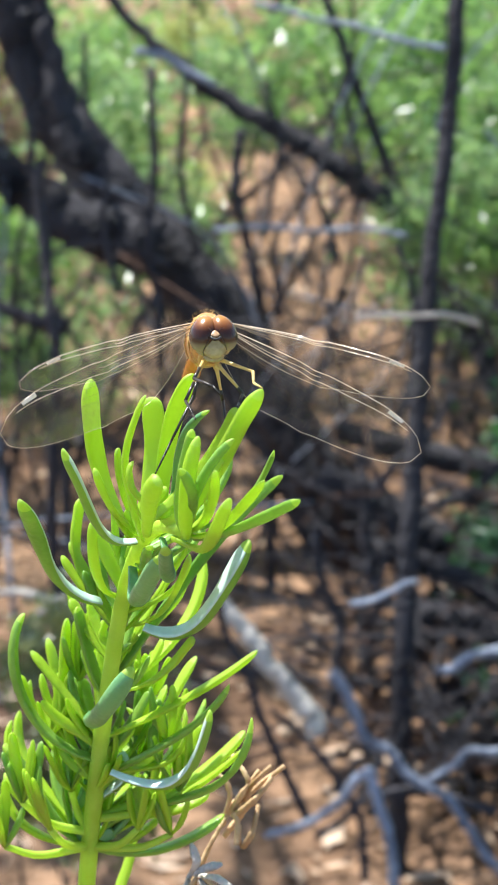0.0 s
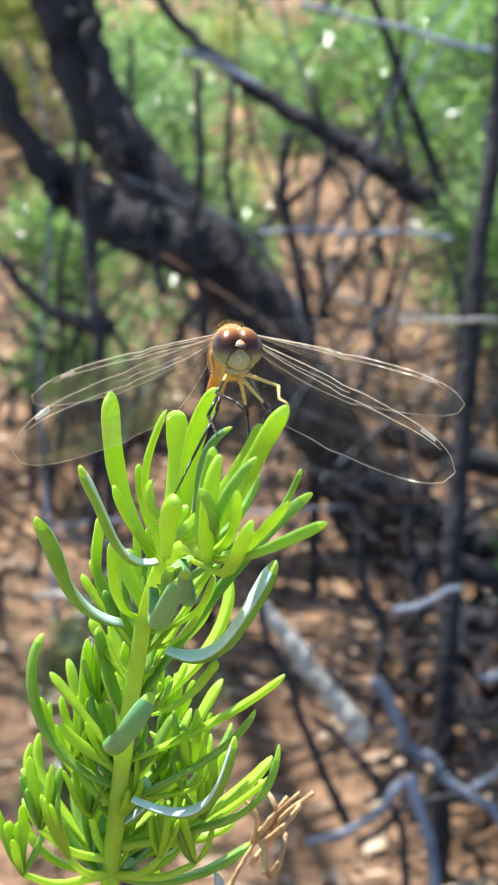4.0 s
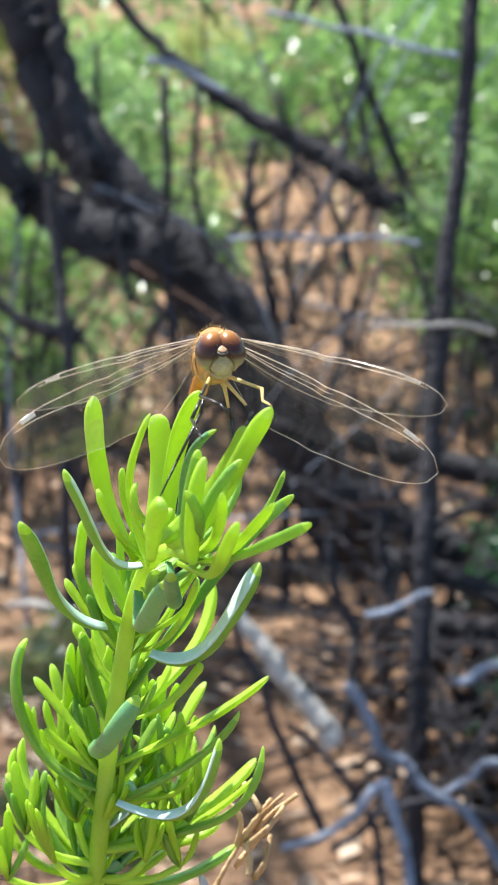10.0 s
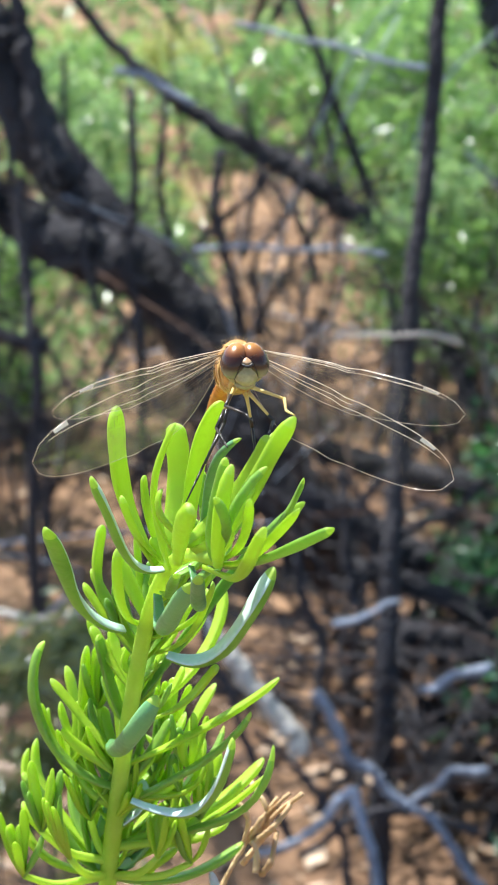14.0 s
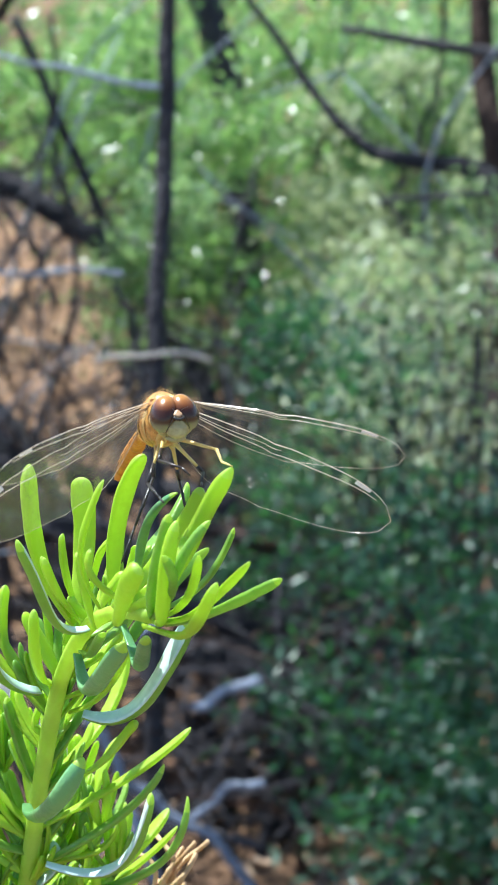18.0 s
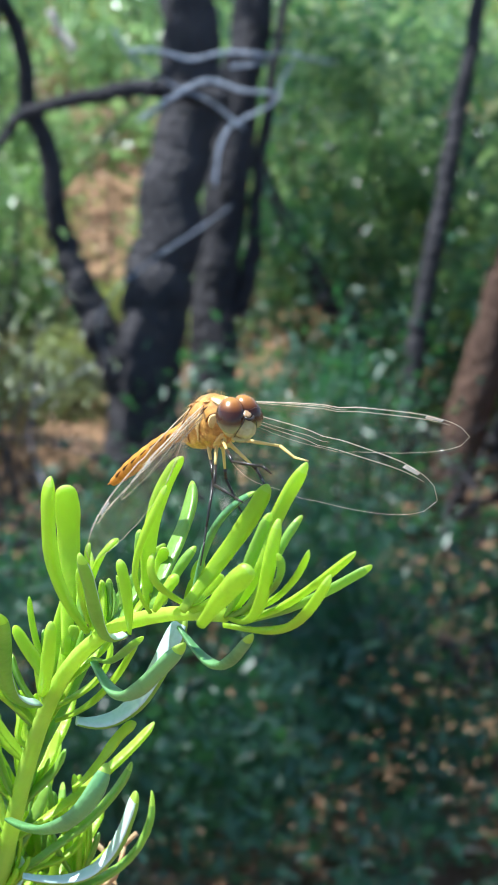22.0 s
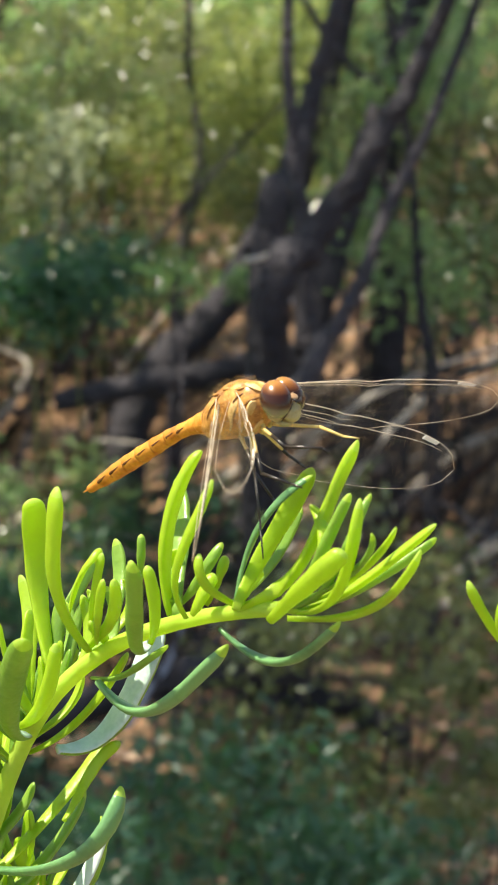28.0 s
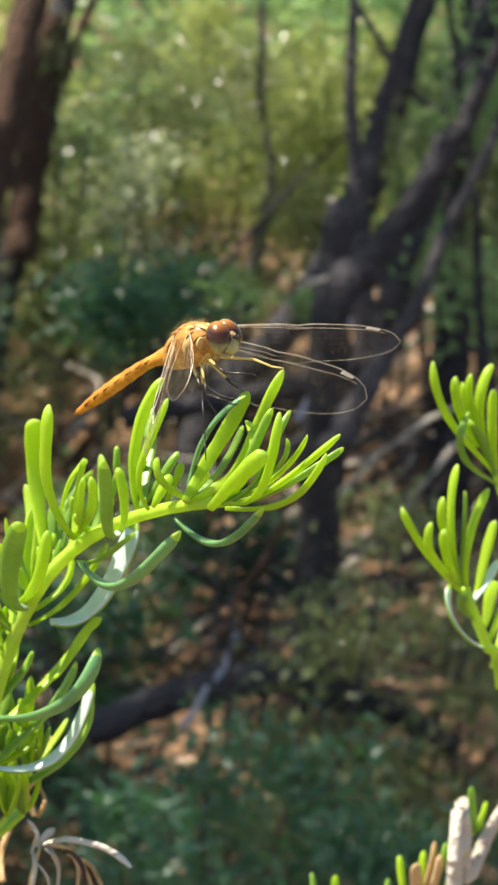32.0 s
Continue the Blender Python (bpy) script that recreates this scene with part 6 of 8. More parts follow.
    # head
    head = new("head")
    head.parent, head.location = fly, body(2.6, 0, -0.2) - fly.location
    head["label"] = "large-eyed pale-faced head"
    for s in (-1, 1):
        def eye_form(th, a):
            return 1 - 0.07 * max(0.0, -math.cos(th)) + 0.03 * math.sin(th) ** 4
        piece("eye", ball(body(2.3, 1.2 * s, -0.15), (way(1.85, 0.3 * s, 0), way(-0.35, 1.6 * s, -0.1), way(0.45, -0.3 * s, 2.08)), 22, 28, eye_form), EYE, head, "glossy red-brown compound eye, greyer below")
        piece("eye_rim", tube(spline([body(0.35, 0.55 * s, 0.15), body(0.3, 1.05 * s, -0.75), body(0.85, 1.35 * s, -1.75), body(1.6, 1.2 * s, -2.6)], 11), [0.00003 + 0.00003 * math.sin(0.3 * i) for i in range(11)], 5), DARK, head, "dark edge between eye and face")

    def snout(th, a):
        """Flattened in front, with a crease between the upper and the lower plate."""
        z = math.cos(th)
        return 1 - 0.07 * math.exp(-(((z + 0.12) / 0.1) ** 2)) - 0.03 * abs(math.sin(a)) ** 6
    piece("face", ball(body(1.35, 0, -1.2), (way(1.25, 0, 0.25), way(0, 1.6, 0), way(0.35, 0, 1.5)), 20, 24, snout), CREAM, head, "pale beige face")
    piece("brow", ball(body(0.74, 0, 0.36), (way(0.42, 0, 0.1), way(0, 0.58, 0), way(0.22, 0, 0.36)), 12, 16, lambda th, a: 1 - 0.42 * math.sin(th) * max(0.0, math.cos(th) + 0.25)), BROW, head, "pale brow")
    piece("brow_line", tube(spline([body(0.3, -0.62, 0.12), body(0.02, -0.35, -0.06), body(-0.06, 0, -0.12), body(0.02, 0.35, -0.06), body(0.3, 0.62, 0.12)], 11), [0.00012 + 0.00009 * math.sin(math.pi * i / 10) for i in range(11)], 6), DARK, head, "black line")
    piece("jaw", ball(body(2.0, 0, -2.7), (way(1.0, 0, 0.2), way(0, 1.3, 0), way(0.2, 0, 0.62)), 10, 16), CREAM, head, "yellowish mouthparts")
    for s in (-1, 1):
        piece("cheek", ball(body(2.3, 1.35 * s, -2.0), (way(0.95, 0, 0), way(0, 0.8 * s, 0.1), way(0, 0.2 * s, 0.75)), 9, 14), CREAM, head, "pale cheek")
        piece("antenna", tube(spline([body(0.7, 0.45 * s, 0.75), body(0.1, 0.75 * s, 1.15), body(-0.5, 1.0 * s, 1.4)], 6), [0.00004, 0.00003, 0.00003, 0.00002, 0.00002, 0.00001], 5), DARK, head)
    # wings
    wing(fly, "forewing", (7.6, 1.6, -0.2), (-9.8, 19.5, -0.8), 0.86, 6.4, (0.4, 0, -1), 1)
    wing(fly, "hindwing", (10.4, 1.6, -1.3), (-4.4, 20.8, -8.9), 0.86, 9.0, (0.2, 0, -1), 1)
    wing(fly, "forewing", (7.6, 1.6, -0.2), (-8.8, 19.5, 0.9), 0.86, 6.6, (0.8, 0, -1), -1)
    wing(fly, "hindwing", (10.4, 1.6, -1.3), (-4.2, 22.2, -4.8), 0.86, 9.0, (0.2, 0, -1), -1)
    # legs: root, knee, ankle, toe, and the share of the thigh that is amber
    for hip, knee, ankle, toe, amber in (
        ((4.6, 0.8, -3.9), (0.25, 4.4, -4.3), (-3.3, 3.95, -4.6), (-5.0, 4.7, -4.7), 1.0),
        ((4.6, -0.8, -3.9), (-0.1, -2.6, -4.75), (-3.9, -0.9, -4.6), (-4.55, -0.1, -5.45), 0.45),
        ((5.8, 0.9, -4.9), (4.4, 3.85, -8.3), (1.9, 3.0, -8.7), (0.7, 2.55, -8.9), 0.8),
        ((5.8, -0.9, -4.9), (2.6, -3.3, -8.3), (-1.2, -2.9, -8.8), (-2.6, -2.75, -9.0), 0.5),
        ((7.3, 1.0, -5.6), (8.0, 1.9, -10.2), (5.0, 1.9, -13.2), (3.95, 1.95, -14.2), 0.7),
        ((7.3, -1.0, -5.6), (4.65, -2.05, -8.4), (1.4, -5.2, -12.9), (-0.85, -7.5, -16.4), 0.4),
    ):
        p = [body(*hip), body(*knee), body(*ankle), body(*toe)]
        dark = amber < 1
        cut = p[0].lerp(p[1], amber)
        leg = piece("leg", tube(spline([p[0], cut], 6), [0.00026, 0.00025, 0.00022, 0.0002, 0.00018, 0.00016], 8), LEG, fly, "amber thigh")
        if dark:
            piece("thigh_tip", tube([cut, p[1]], [0.0002, 0.00022], 8), DARK, leg, "black end of the thigh")
        piece("shin", tube([p[1], p[1].lerp(p[2], 0.5), p[2]], [0.0002, 0.00018, 0.00015], 6), DARK if dark else LEG, leg, "black spiny shin" if dark else "pale shin")
        piece("foot", tube([p[2], p[2].lerp(p[3], 0.6), p[3]], [0.00015, 0.00012, 0.00008], 6), DARK if dark else LEG, leg)
        spines = []
        for i in range(9):
            q = p[1].lerp(p[2], 0.1 + 0.1 * i)
            spines.append(tube([q, q + way(rng.uniform(-0.4, 0.4), rng.uniform(-0.6, 0.6), -0.5)], [0.00002, 0.000008], 3))
        tagged(piece("bristle", joined(spines), DARK, leg), kind="stuff")
    return fly, head


FLY, FLY_HEAD = dragonfly()


# ---- foliage, litter ----
def bush(name, label, at, height, spread, mat, leaves, size, seed, category="bush"):
    rng = random.Random(seed)
    ob = thing(name, (at[0], at[1], 0), label, category, "bushes beyond the thicket")
    for i in range(6):
        a = rng.uniform(0, 6.28)
        top = Vector((at[0] + math.cos(a) * spread * 0.6, at[1] + math.sin(a) * spread * 0.6, height * rng.uniform(0.6, 0.95)))
        mid = Vector((at[0], at[1], 0)).lerp(top, 0.5) + Vector((rng.uniform(-0.1, 0.1), rng.uniform(-0.1, 0.1), 0)) * spread
        piece("branch", tube(spline([(at[0], at[1], -0.02), mid, top], 8), [0.013 * height - 0.0014 * height * k for k in range(8)], 6), BARK, ob)
    clumps = []
    for i in range(26):
        a, r, h = rng.uniform(0, 6.28), spread * math.sqrt(rng.random()), rng.uniform(0.12, 1.0)
        c = (at[0] + r * math.cos(a), at[1] + r * math.sin(a), height * h)
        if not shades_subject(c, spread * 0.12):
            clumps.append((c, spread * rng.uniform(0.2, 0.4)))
    tagged(piece("crown", crown(rng, clumps, leaves // 26, size), mat, ob, smooth=False), kind="stuff")
    return ob


def leafy(name, label, mat, size, per, seed, clumps):
    """A shrub or weed by the places of its leaf clumps, with a stem to each from one foot."""
    rng = random.Random(seed)
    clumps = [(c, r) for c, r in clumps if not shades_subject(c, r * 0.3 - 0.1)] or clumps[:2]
    foot = Vector((sum(c[0] for c, _ in clumps), sum(c[1] for c, _ in clumps), 0)) / len(clumps)
    foot.z = rise(foot.x, foot.y)
    ob = thing(name, foot, label, name, "" if name == "sapling" else name + "s of the undergrowth")
    tall = max(c[2] for c, _ in clumps)
    for c, r in clumps:
        bend = foot.lerp(Vector((c[0], c[1], c[2] * 0.4)), 0.55) + Vector((rng.uniform(-1, 1), rng.uniform(-1, 1), 0)) * 0.1 * tall
        piece("stem", tube(spline([foot - Vector((0, 0, 0.02)), bend, c], 8), [0.0034 * tall + 0.0012 - 0.0004 * tall * k for k in range(8)], 5), BARK if mat is not WEED else OLIVE, ob)
    tagged(piece("crown", crown(rng, clumps, per, size, 0.9 if mat is not WEED else -0.4), mat, ob, smooth=False), kind="stuff")
    # scattered pale flecks stand in for glints on the leaves
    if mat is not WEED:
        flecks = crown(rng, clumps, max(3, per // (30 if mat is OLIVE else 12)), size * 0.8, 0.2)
        tagged(piece("young_leaf", flecks, GLINT_LEAF, ob, "pale flecks painted as glints on the leaves", False), kind="stuff")
    return ob


for i, (x, y, h, s, m) in enumerate((
    (-1.5, 6.6, 1.4, 1.2, FOLIAGE), (0.3, 6.2, 1.2, 1.0, FOLIAGE), (1.6, 6.0, 1.5, 1.1, FOLIAGE), (3.0, 5.8, 1.4, 1.2, FOLIAGE_LIT), (4.6, 4.9, 1.4, 1.1, FOLIAGE),
    (5.6, 4.0, 1.3, 1.1, FOLIAGE_LIT), (6.6, 5.4, 1.6, 1.5, FOLIAGE), (-3.0, 8.0, 1.7, 1.5, FOLIAGE), (1.5, 8.2, 1.6, 1.6, FOLIAGE_LIT), (4.5, 7.6, 1.7, 1.6, FOLIAGE), (7.0, 3.0, 1.6, 1.4, FOLIAGE),
    (1.5, 4.7, 0.8, 0.6, FOLIAGE_LIT), (2.2, 4.4, 0.9, 0.7, FOLIAGE), (2.9, 3.9, 0.9, 0.7, FOLIAGE_LIT), (3.4, 3.4, 0.8, 0.6, FOLIAGE), (3.9, 2.8, 0.9, 0.7, FOLIAGE), (4.2, 2.2, 0.9, 0.7, FOLIAGE), (-0.9, 5.2, 0.7, 0.6, FOLIAGE_LIT),
)):
    bush("bush", "leafy bush beyond the thicket in broken sunlight", (x, y), h, s, m, 7000 if y > 4.8 else 4500, 0.055, 90 + i)


def litter():
    rng = random.Random(11)
    verts, faces = [], []
    for _ in range(9000):
        a, d = rng.uniform(-0.5, 1.5), 1.0 + 7 * rng.random() ** 1.5
        x, y = d * math.sin(a), d * math.cos(a)
        v, f = sprig(rng, Vector((x, y, rise(x, y) + 0.006)), rng.uniform(0.02, 0.06), 0.0)
        v = [Vector((p[0], p[1], rise(x, y) + 0.004 + abs(p[2] - rise(x, y)) * 0.25)) for p in v]
        base = len(verts)
        verts += v
        faces += [tuple(i + base for i in t) for t in f]
    ob = new("leaf_litter", mesh_of("leaf_litter", verts, faces, LITTER, False))
    tagged(ob, "dry brown and pale fallen leaves strewn on soil", "leaf litter", kind="stuff")


litter()


def tangle(name, label, centre, reach, count, seed, mats, thick=0.004, height=1.0, slant=0.0):
    """Thin dead twigs sprung up from the soil, bent and forked, each a piece of its own."""
    rng = random.Random(seed)
    ob = thing(name, (centre[0], centre[1], 0), label, "twigs", "patches of bare twigs")
    for _ in range(count):
        a, r = rng.uniform(0, 6.28), reach * math.sqrt(rng.random())
        foot = Vector((centre[0] + r * math.cos(a), centre[1] + r * math.sin(a), -0.02))
        tall = rng.uniform(0.25, 1.0) * height
        lean = Vector((slant + rng.gauss(0, 0.35), rng.gauss(0, 0.35) - slant, 1)).normalized()
        pts = [foot, foot + lean * tall * 0.35 + Vector((rng.gauss(0, 0.04), rng.gauss(0, 0.04), 0)), foot + lean * tall * 0.7 + Vector((rng.gauss(0, 0.07), rng.gauss(0, 0.07), 0)), foot + lean * tall + Vector((rng.gauss(0, 0.12), rng.gauss(0, 0.12), -0.05))]
        w = thick * rng.uniform(0.5, 1.5)
        stick = piece("twig", tube(spline(pts, 12), [w * (1 - 0.055 * k) for k in range(12)], 5, wobble=0.12, rng=rng), rng.choice(mats), ob)
        for _ in range(2):
            k = rng.uniform(0.3, 0.8)
            start = pts[1].lerp(pts[2], k)
            piece("side_twig", tube(spline([start, start + Vector((rng.gauss(0, 0.1), rng.gauss(0, 0.1), 0.06)), start + Vector((rng.gauss(0, 0.18), rng.gauss(0, 0.18), rng.uniform(-0.05, 0.15)))], 7), [w * 0.5 * (1 - 0.1 * q) for q in range(7)], 4), BARK, stick)


tangle("twig_thicket", "tangle of thin dark bare twigs over red soil", (0.05, 2.5), 0.45, 20, 71, (BARK, BARK, BARK_RED), 0.0032)
tangle("twig_thicket", "tangle of thin dark bare twigs over red soil", (0.45, 2.1), 0.35, 26, 72, (BARK, BARK, BARK_RED), 0.0035, 0.6)
tangle("twig_thicket", "tangle of thin dark bare twigs in shade", (0.9, 2.6), 0.5, 12, 73, (BARK, BARK, BARK_RED))
tangle("twig_thicket", "tangle of thin dry twigs in dappled shade", (1.9, 1.9), 0.5, 34, 74, (BARK_RED, BARK, PALE_WOOD), 0.0045, 1.0, 0.75)
tangle("twig_thicket", "tangle of thin dry twigs in dappled shade", (2.2, 2.5), 0.5, 24, 75, (BARK, BARK_RED, PALE_WOOD), 0.0045, 1.0, 0.75)
tangle("twig_thicket", "mass of thin dark twigs round a leaning trunk", (-0.25, 2.7), 0.35, 24, 76, (BARK, BARK), 0.005)
tangle("twig_thicket", "maze of thin blue-grey dead twigs before green shrubs", (0.3, 2.8), 0.42, 26, 80, (WOOD_GREY, BARK, WOOD_GREY), 0.0032, 1.0, 0.15)
tangle("twig_thicket", "maze of thin blue-grey dead twigs before green shrubs", (0.75, 2.5), 0.35, 24, 81, (WOOD_GREY, BARK, BARK), 0.003, 1.0, -0.2)
tangle("twig_thicket", "thin grey dead twigs round a leaning trunk", (-0.1, 2.3), 0.25, 12, 82, (WOOD_GREY, BARK), 0.003, 0.9, 0.2)
tangle("twig_thicket", "dark low brushwood on red soil", (0.62, 1.8), 0.36, 66, 77, (BARK, BARK, BARK_RED), 0.004, 0.38)
tangle("twig_thicket", "dark low brushwood on red soil", (0.36, 1.9), 0.22, 42, 79, (BARK, BARK, BARK_RED), 0.0055, 0.34)
tangle("twig_thicket", "dark low brushwood in deep shade", (1.35, 1.5), 0.35, 40, 78, (BARK, BARK, BARK_RED), 0.004, 0.38)
# added scrub that darkens the ground behind the shoot
leafy("shrub", "dark scrub added behind the shoot to stand for deep shade", OLIVE, 0.019, 384, 200, [((-0.109, 1.577, 0.249), 0.038), ((-0.080, 1.571, 0.167), 0.038), ((-0.121, 1.536, 0.129), 0.038), ((-0.039, 1.455, 0.143), 0.038), ((-0.022, 1.424, 0.265), 0.038), ((-0.058, 1.402, 0.352), 0.038)])
leafy("shrub", "shrub between dark trunks, painted pale as if sunlit", FOLIAGE_LIT, 0.024, 336, 202, [((2.421, 3.426, 0.056), 0.073), ((2.521, 3.466, 0.050), 0.073), ((2.392, 3.473, 0.050), 0.073), ((2.475, 3.459, 0.101), 0.073), ((2.306, 3.403, 0.050), 0.073), ((2.402, 3.281, 0.107), 0.073)])
# added to darken the bright soil strip between the trunks
leafy("shrub", "low dark shrub added to darken the feet of dark trunks", OLIVE, 0.019, 384, 203, [((1.039, 2.905, 0.050), 0.062), ((1.022, 2.661, 0.136), 0.062), ((1.064, 2.588, 0.118), 0.062), ((1.104, 2.517, 0.151), 0.062), ((1.288, 2.806, 0.050), 0.062), ((0.877, 2.621, 0.130), 0.062)])
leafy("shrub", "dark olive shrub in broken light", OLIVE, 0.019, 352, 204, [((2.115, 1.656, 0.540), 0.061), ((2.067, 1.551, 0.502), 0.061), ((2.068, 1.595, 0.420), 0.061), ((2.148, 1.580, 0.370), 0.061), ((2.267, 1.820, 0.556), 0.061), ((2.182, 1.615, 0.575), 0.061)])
# one more added dark scrub in place of shaded ground
leafy("shrub", "low dark scrub added to stand for deep shade", OLIVE, 0.019, 224, 205, [((1.376, 1.020, 0.200), 0.040), ((1.208, 0.858, 0.226), 0.040), ((1.230, 0.915, 0.143), 0.040), ((1.302, 0.928, 0.308), 0.040)])
leafy("shrub", "dark leafy shrub in half shade", FOLIAGE, 0.024, 168, 207, [((-0.195, 3.028, 0.278), 0.071), ((-0.148, 3.077, 0.194), 0.071), ((-0.184, 2.769, 0.226), 0.071), ((-0.084, 2.926, 0.181), 0.071), ((-0.176, 3.036, 0.078), 0.071), ((-0.099, 3.105, 0.050), 0.071), ((-0.025, 2.998, 0.240), 0.071)])
leafy("shrub", "leafy shrub, deep shade in its dark blue-green colour", WEED, 0.019, 736, 209, [((1.469, 2.656, 0.590), 0.116), ((1.603, 2.734, 0.492), 0.116), ((1.590, 2.566, 0.594), 0.116), ((1.591, 2.781, 0.351), 0.116), ((1.709, 2.802, 0.308), 0.116), ((1.802, 2.781, 0.377), 0.116), ((1.766, 2.571, 0.504), 0.116), ((1.823, 2.583, 0.339), 0.116), ((1.741, 2.629, 0.257), 0.116), ((1.615, 2.609, 0.222), 0.116), ((1.525, 2.627, 0.193), 0.116), ((1.665, 2.344, 0.243), 0.116), ((1.552, 2.407, 0.174), 0.116), ((1.715, 2.469, 0.100), 0.116), ((1.542, 2.549, 0.067), 0.116), ((1.423, 2.585, 0.302), 0.116)])
leafy("shrub", "dark low shrub, deep shade in its colour", OLIVE, 0.019, 352, 210, [((0.551, 2.473, 0.187), 0.062), ((0.646, 2.483, 0.193), 0.062), ((0.589, 2.506, 0.094), 0.062), ((0.497, 2.365, 0.080), 0.062), ((0.590, 2.377, 0.060), 0.062), ((0.487, 2.512, 0.050), 0.062), ((0.536, 2.410, 0.050), 0.062), ((0.695, 2.490, 0.123), 0.062), ((0.501, 2.456, 0.126), 0.062)])
leafy("shrub", "shrub between dark trunks, painted pale as if sunlit", FOLIAGE_LIT, 0.022, 336, 211, [((1.774, 3.618, 0.063), 0.068), ((1.749, 3.521, 0.050), 0.068), ((1.750, 3.551, 0.050), 0.068), ((1.623, 3.226, 0.050), 0.068), ((1.733, 3.323, 0.076), 0.068), ((1.727, 3.381, 0.050), 0.068), ((1.632, 3.363, 0.050), 0.068), ((2.228, 3.235, 0.060), 0.068), ((2.206, 3.311, 0.050), 0.068)])
leafy("shrub", "dark olive shrub in broken light", OLIVE, 0.017, 384, 212, [((2.800, 3.438, 0.410), 0.099), ((3.015, 3.508, 0.296), 0.099), ((2.833, 3.449, 0.165), 0.099), ((2.820, 3.144, 0.440), 0.099), ((3.037, 3.225, 0.304), 0.099), ((2.718, 3.354, 0.050), 0.099), ((2.915, 3.360, 0.081), 0.099)])
leafy("shrub", "sunlit feathery green shrub behind the thicket", BRIGHT, 0.024, 756, 213, [((0.289, 3.976, 0.473), 0.139), ((0.386, 3.846, 0.365), 0.139), ((0.503, 4.144, 0.459), 0.139), ((0.547, 3.795, 0.446), 0.139), ((0.693, 4.200, 0.405), 0.139), ((0.636, 4.212, 0.102), 0.139), ((0.255, 4.327, 0.400), 0.139), ((0.328, 3.909, 0.397), 0.139), ((0.503, 4.230, 0.367), 0.139), ((0.442, 4.172, 0.251), 0.139), ((0.540, 3.882, 0.337), 0.139), ((0.658, 4.071, 0.235), 0.139), ((0.693, 4.191, 0.082), 0.139), ((0.683, 4.026, 0.050), 0.139), ((0.365, 3.856, 0.458), 0.139), ((0.294, 4.027, 0.301), 0.139)])
leafy("shrub", "yellow-green leafy shrub behind dark trunks", FOLIAGE_LIT, 0.022, 646, 214, [((-0.097, 4.305, 0.195), 0.074), ((-0.072, 4.018, 0.149), 0.074), ((-0.016, 4.582, 0.116), 0.074), ((0.093, 4.483, 0.050), 0.074), ((-0.270, 4.299, 0.050), 0.074), ((-0.279, 4.193, 0.050), 0.074), ((-0.135, 4.152, 0.050), 0.074), ((-0.020, 4.226, 0.050), 0.074), ((0.094, 4.418, 0.375), 0.074), ((-0.086, 4.576, 0.352), 0.074), ((0.166, 4.124, 0.386), 0.074)])
leafy("shrub", "leafy green shrub in half shade", FOLIAGE, 0.022, 525, 215, [((0.067, 3.303, 0.180), 0.058), ((0.544, 3.203, 0.096), 0.058), ((-0.178, 3.070, 0.059), 0.058), ((-0.110, 3.210, 0.495), 0.058), ((-0.015, 3.357, 0.282), 0.058)])
leafy("shrub", "leafy green shrub in half shade", FOLIAGE, 0.022, 823, 216, [((0.921, 3.554, 0.517), 0.085), ((0.938, 3.135, 0.554), 0.085), ((0.914, 3.294, 0.421), 0.085), ((0.888, 3.471, 0.264), 0.085), ((0.944, 3.247, 0.256), 0.085), ((0.832, 3.206, 0.179), 0.085), ((0.895, 3.099, 0.123), 0.085), ((0.765, 3.041, 0.095), 0.085), ((0.890, 3.030, 0.050), 0.085), ((1.056, 3.305, 0.419), 0.085)])
leafy("shrub", "leafy green shrub in half shade", FOLIAGE, 0.022, 823, 217, [((1.320, 3.431, 0.450), 0.089), ((1.376, 3.355, 0.277), 0.089), ((1.276, 3.211, 0.135), 0.089), ((1.477, 3.494, 0.295), 0.089), ((1.311, 3.414, 0.050), 0.089), ((1.518, 3.335, 0.481), 0.089), ((1.677, 3.302, 0.138), 0.089), ((1.695, 3.262, 0.050), 0.089), ((1.554, 3.087, 0.050), 0.089), ((1.282, 3.123, 0.076), 0.089)])
leafy("shrub", "shrub beyond the trunks, sunlight in its yellow-green", FOLIAGE_LIT, 0.022, 525, 218, [((1.095, 4.091, 0.332), 0.087), ((1.015, 4.072, 0.226), 0.087), ((1.177, 4.070, 0.120), 0.087), ((1.378, 3.653, 0.050), 0.087), ((1.575, 3.782, 0.050), 0.087), ((1.103, 4.031, 0.050), 0.087), ((1.938, 3.744, 0.050), 0.087), ((1.308, 4.066, 0.050), 0.087), ((1.644, 4.077, 0.050), 0.087), ((1.187, 4.336, 0.050), 0.087)])
leafy("shrub", "leafy green shrub in half shade", FOLIAGE, 0.022, 823, 219, [((2.102, 3.035, 0.459), 0.091), ((2.136, 2.916, 0.320), 0.091), ((2.070, 3.068, 0.254), 0.091), ((2.316, 2.886, 0.061), 0.091), ((2.048, 2.881, 0.207), 0.091), ((1.938, 2.815, 0.097), 0.091), ((2.305, 2.777, 0.390), 0.091), ((2.219, 2.891, 0.444), 0.091), ((2.345, 2.824, 0.226), 0.091), ((2.019, 3.147, 0.121), 0.091)])
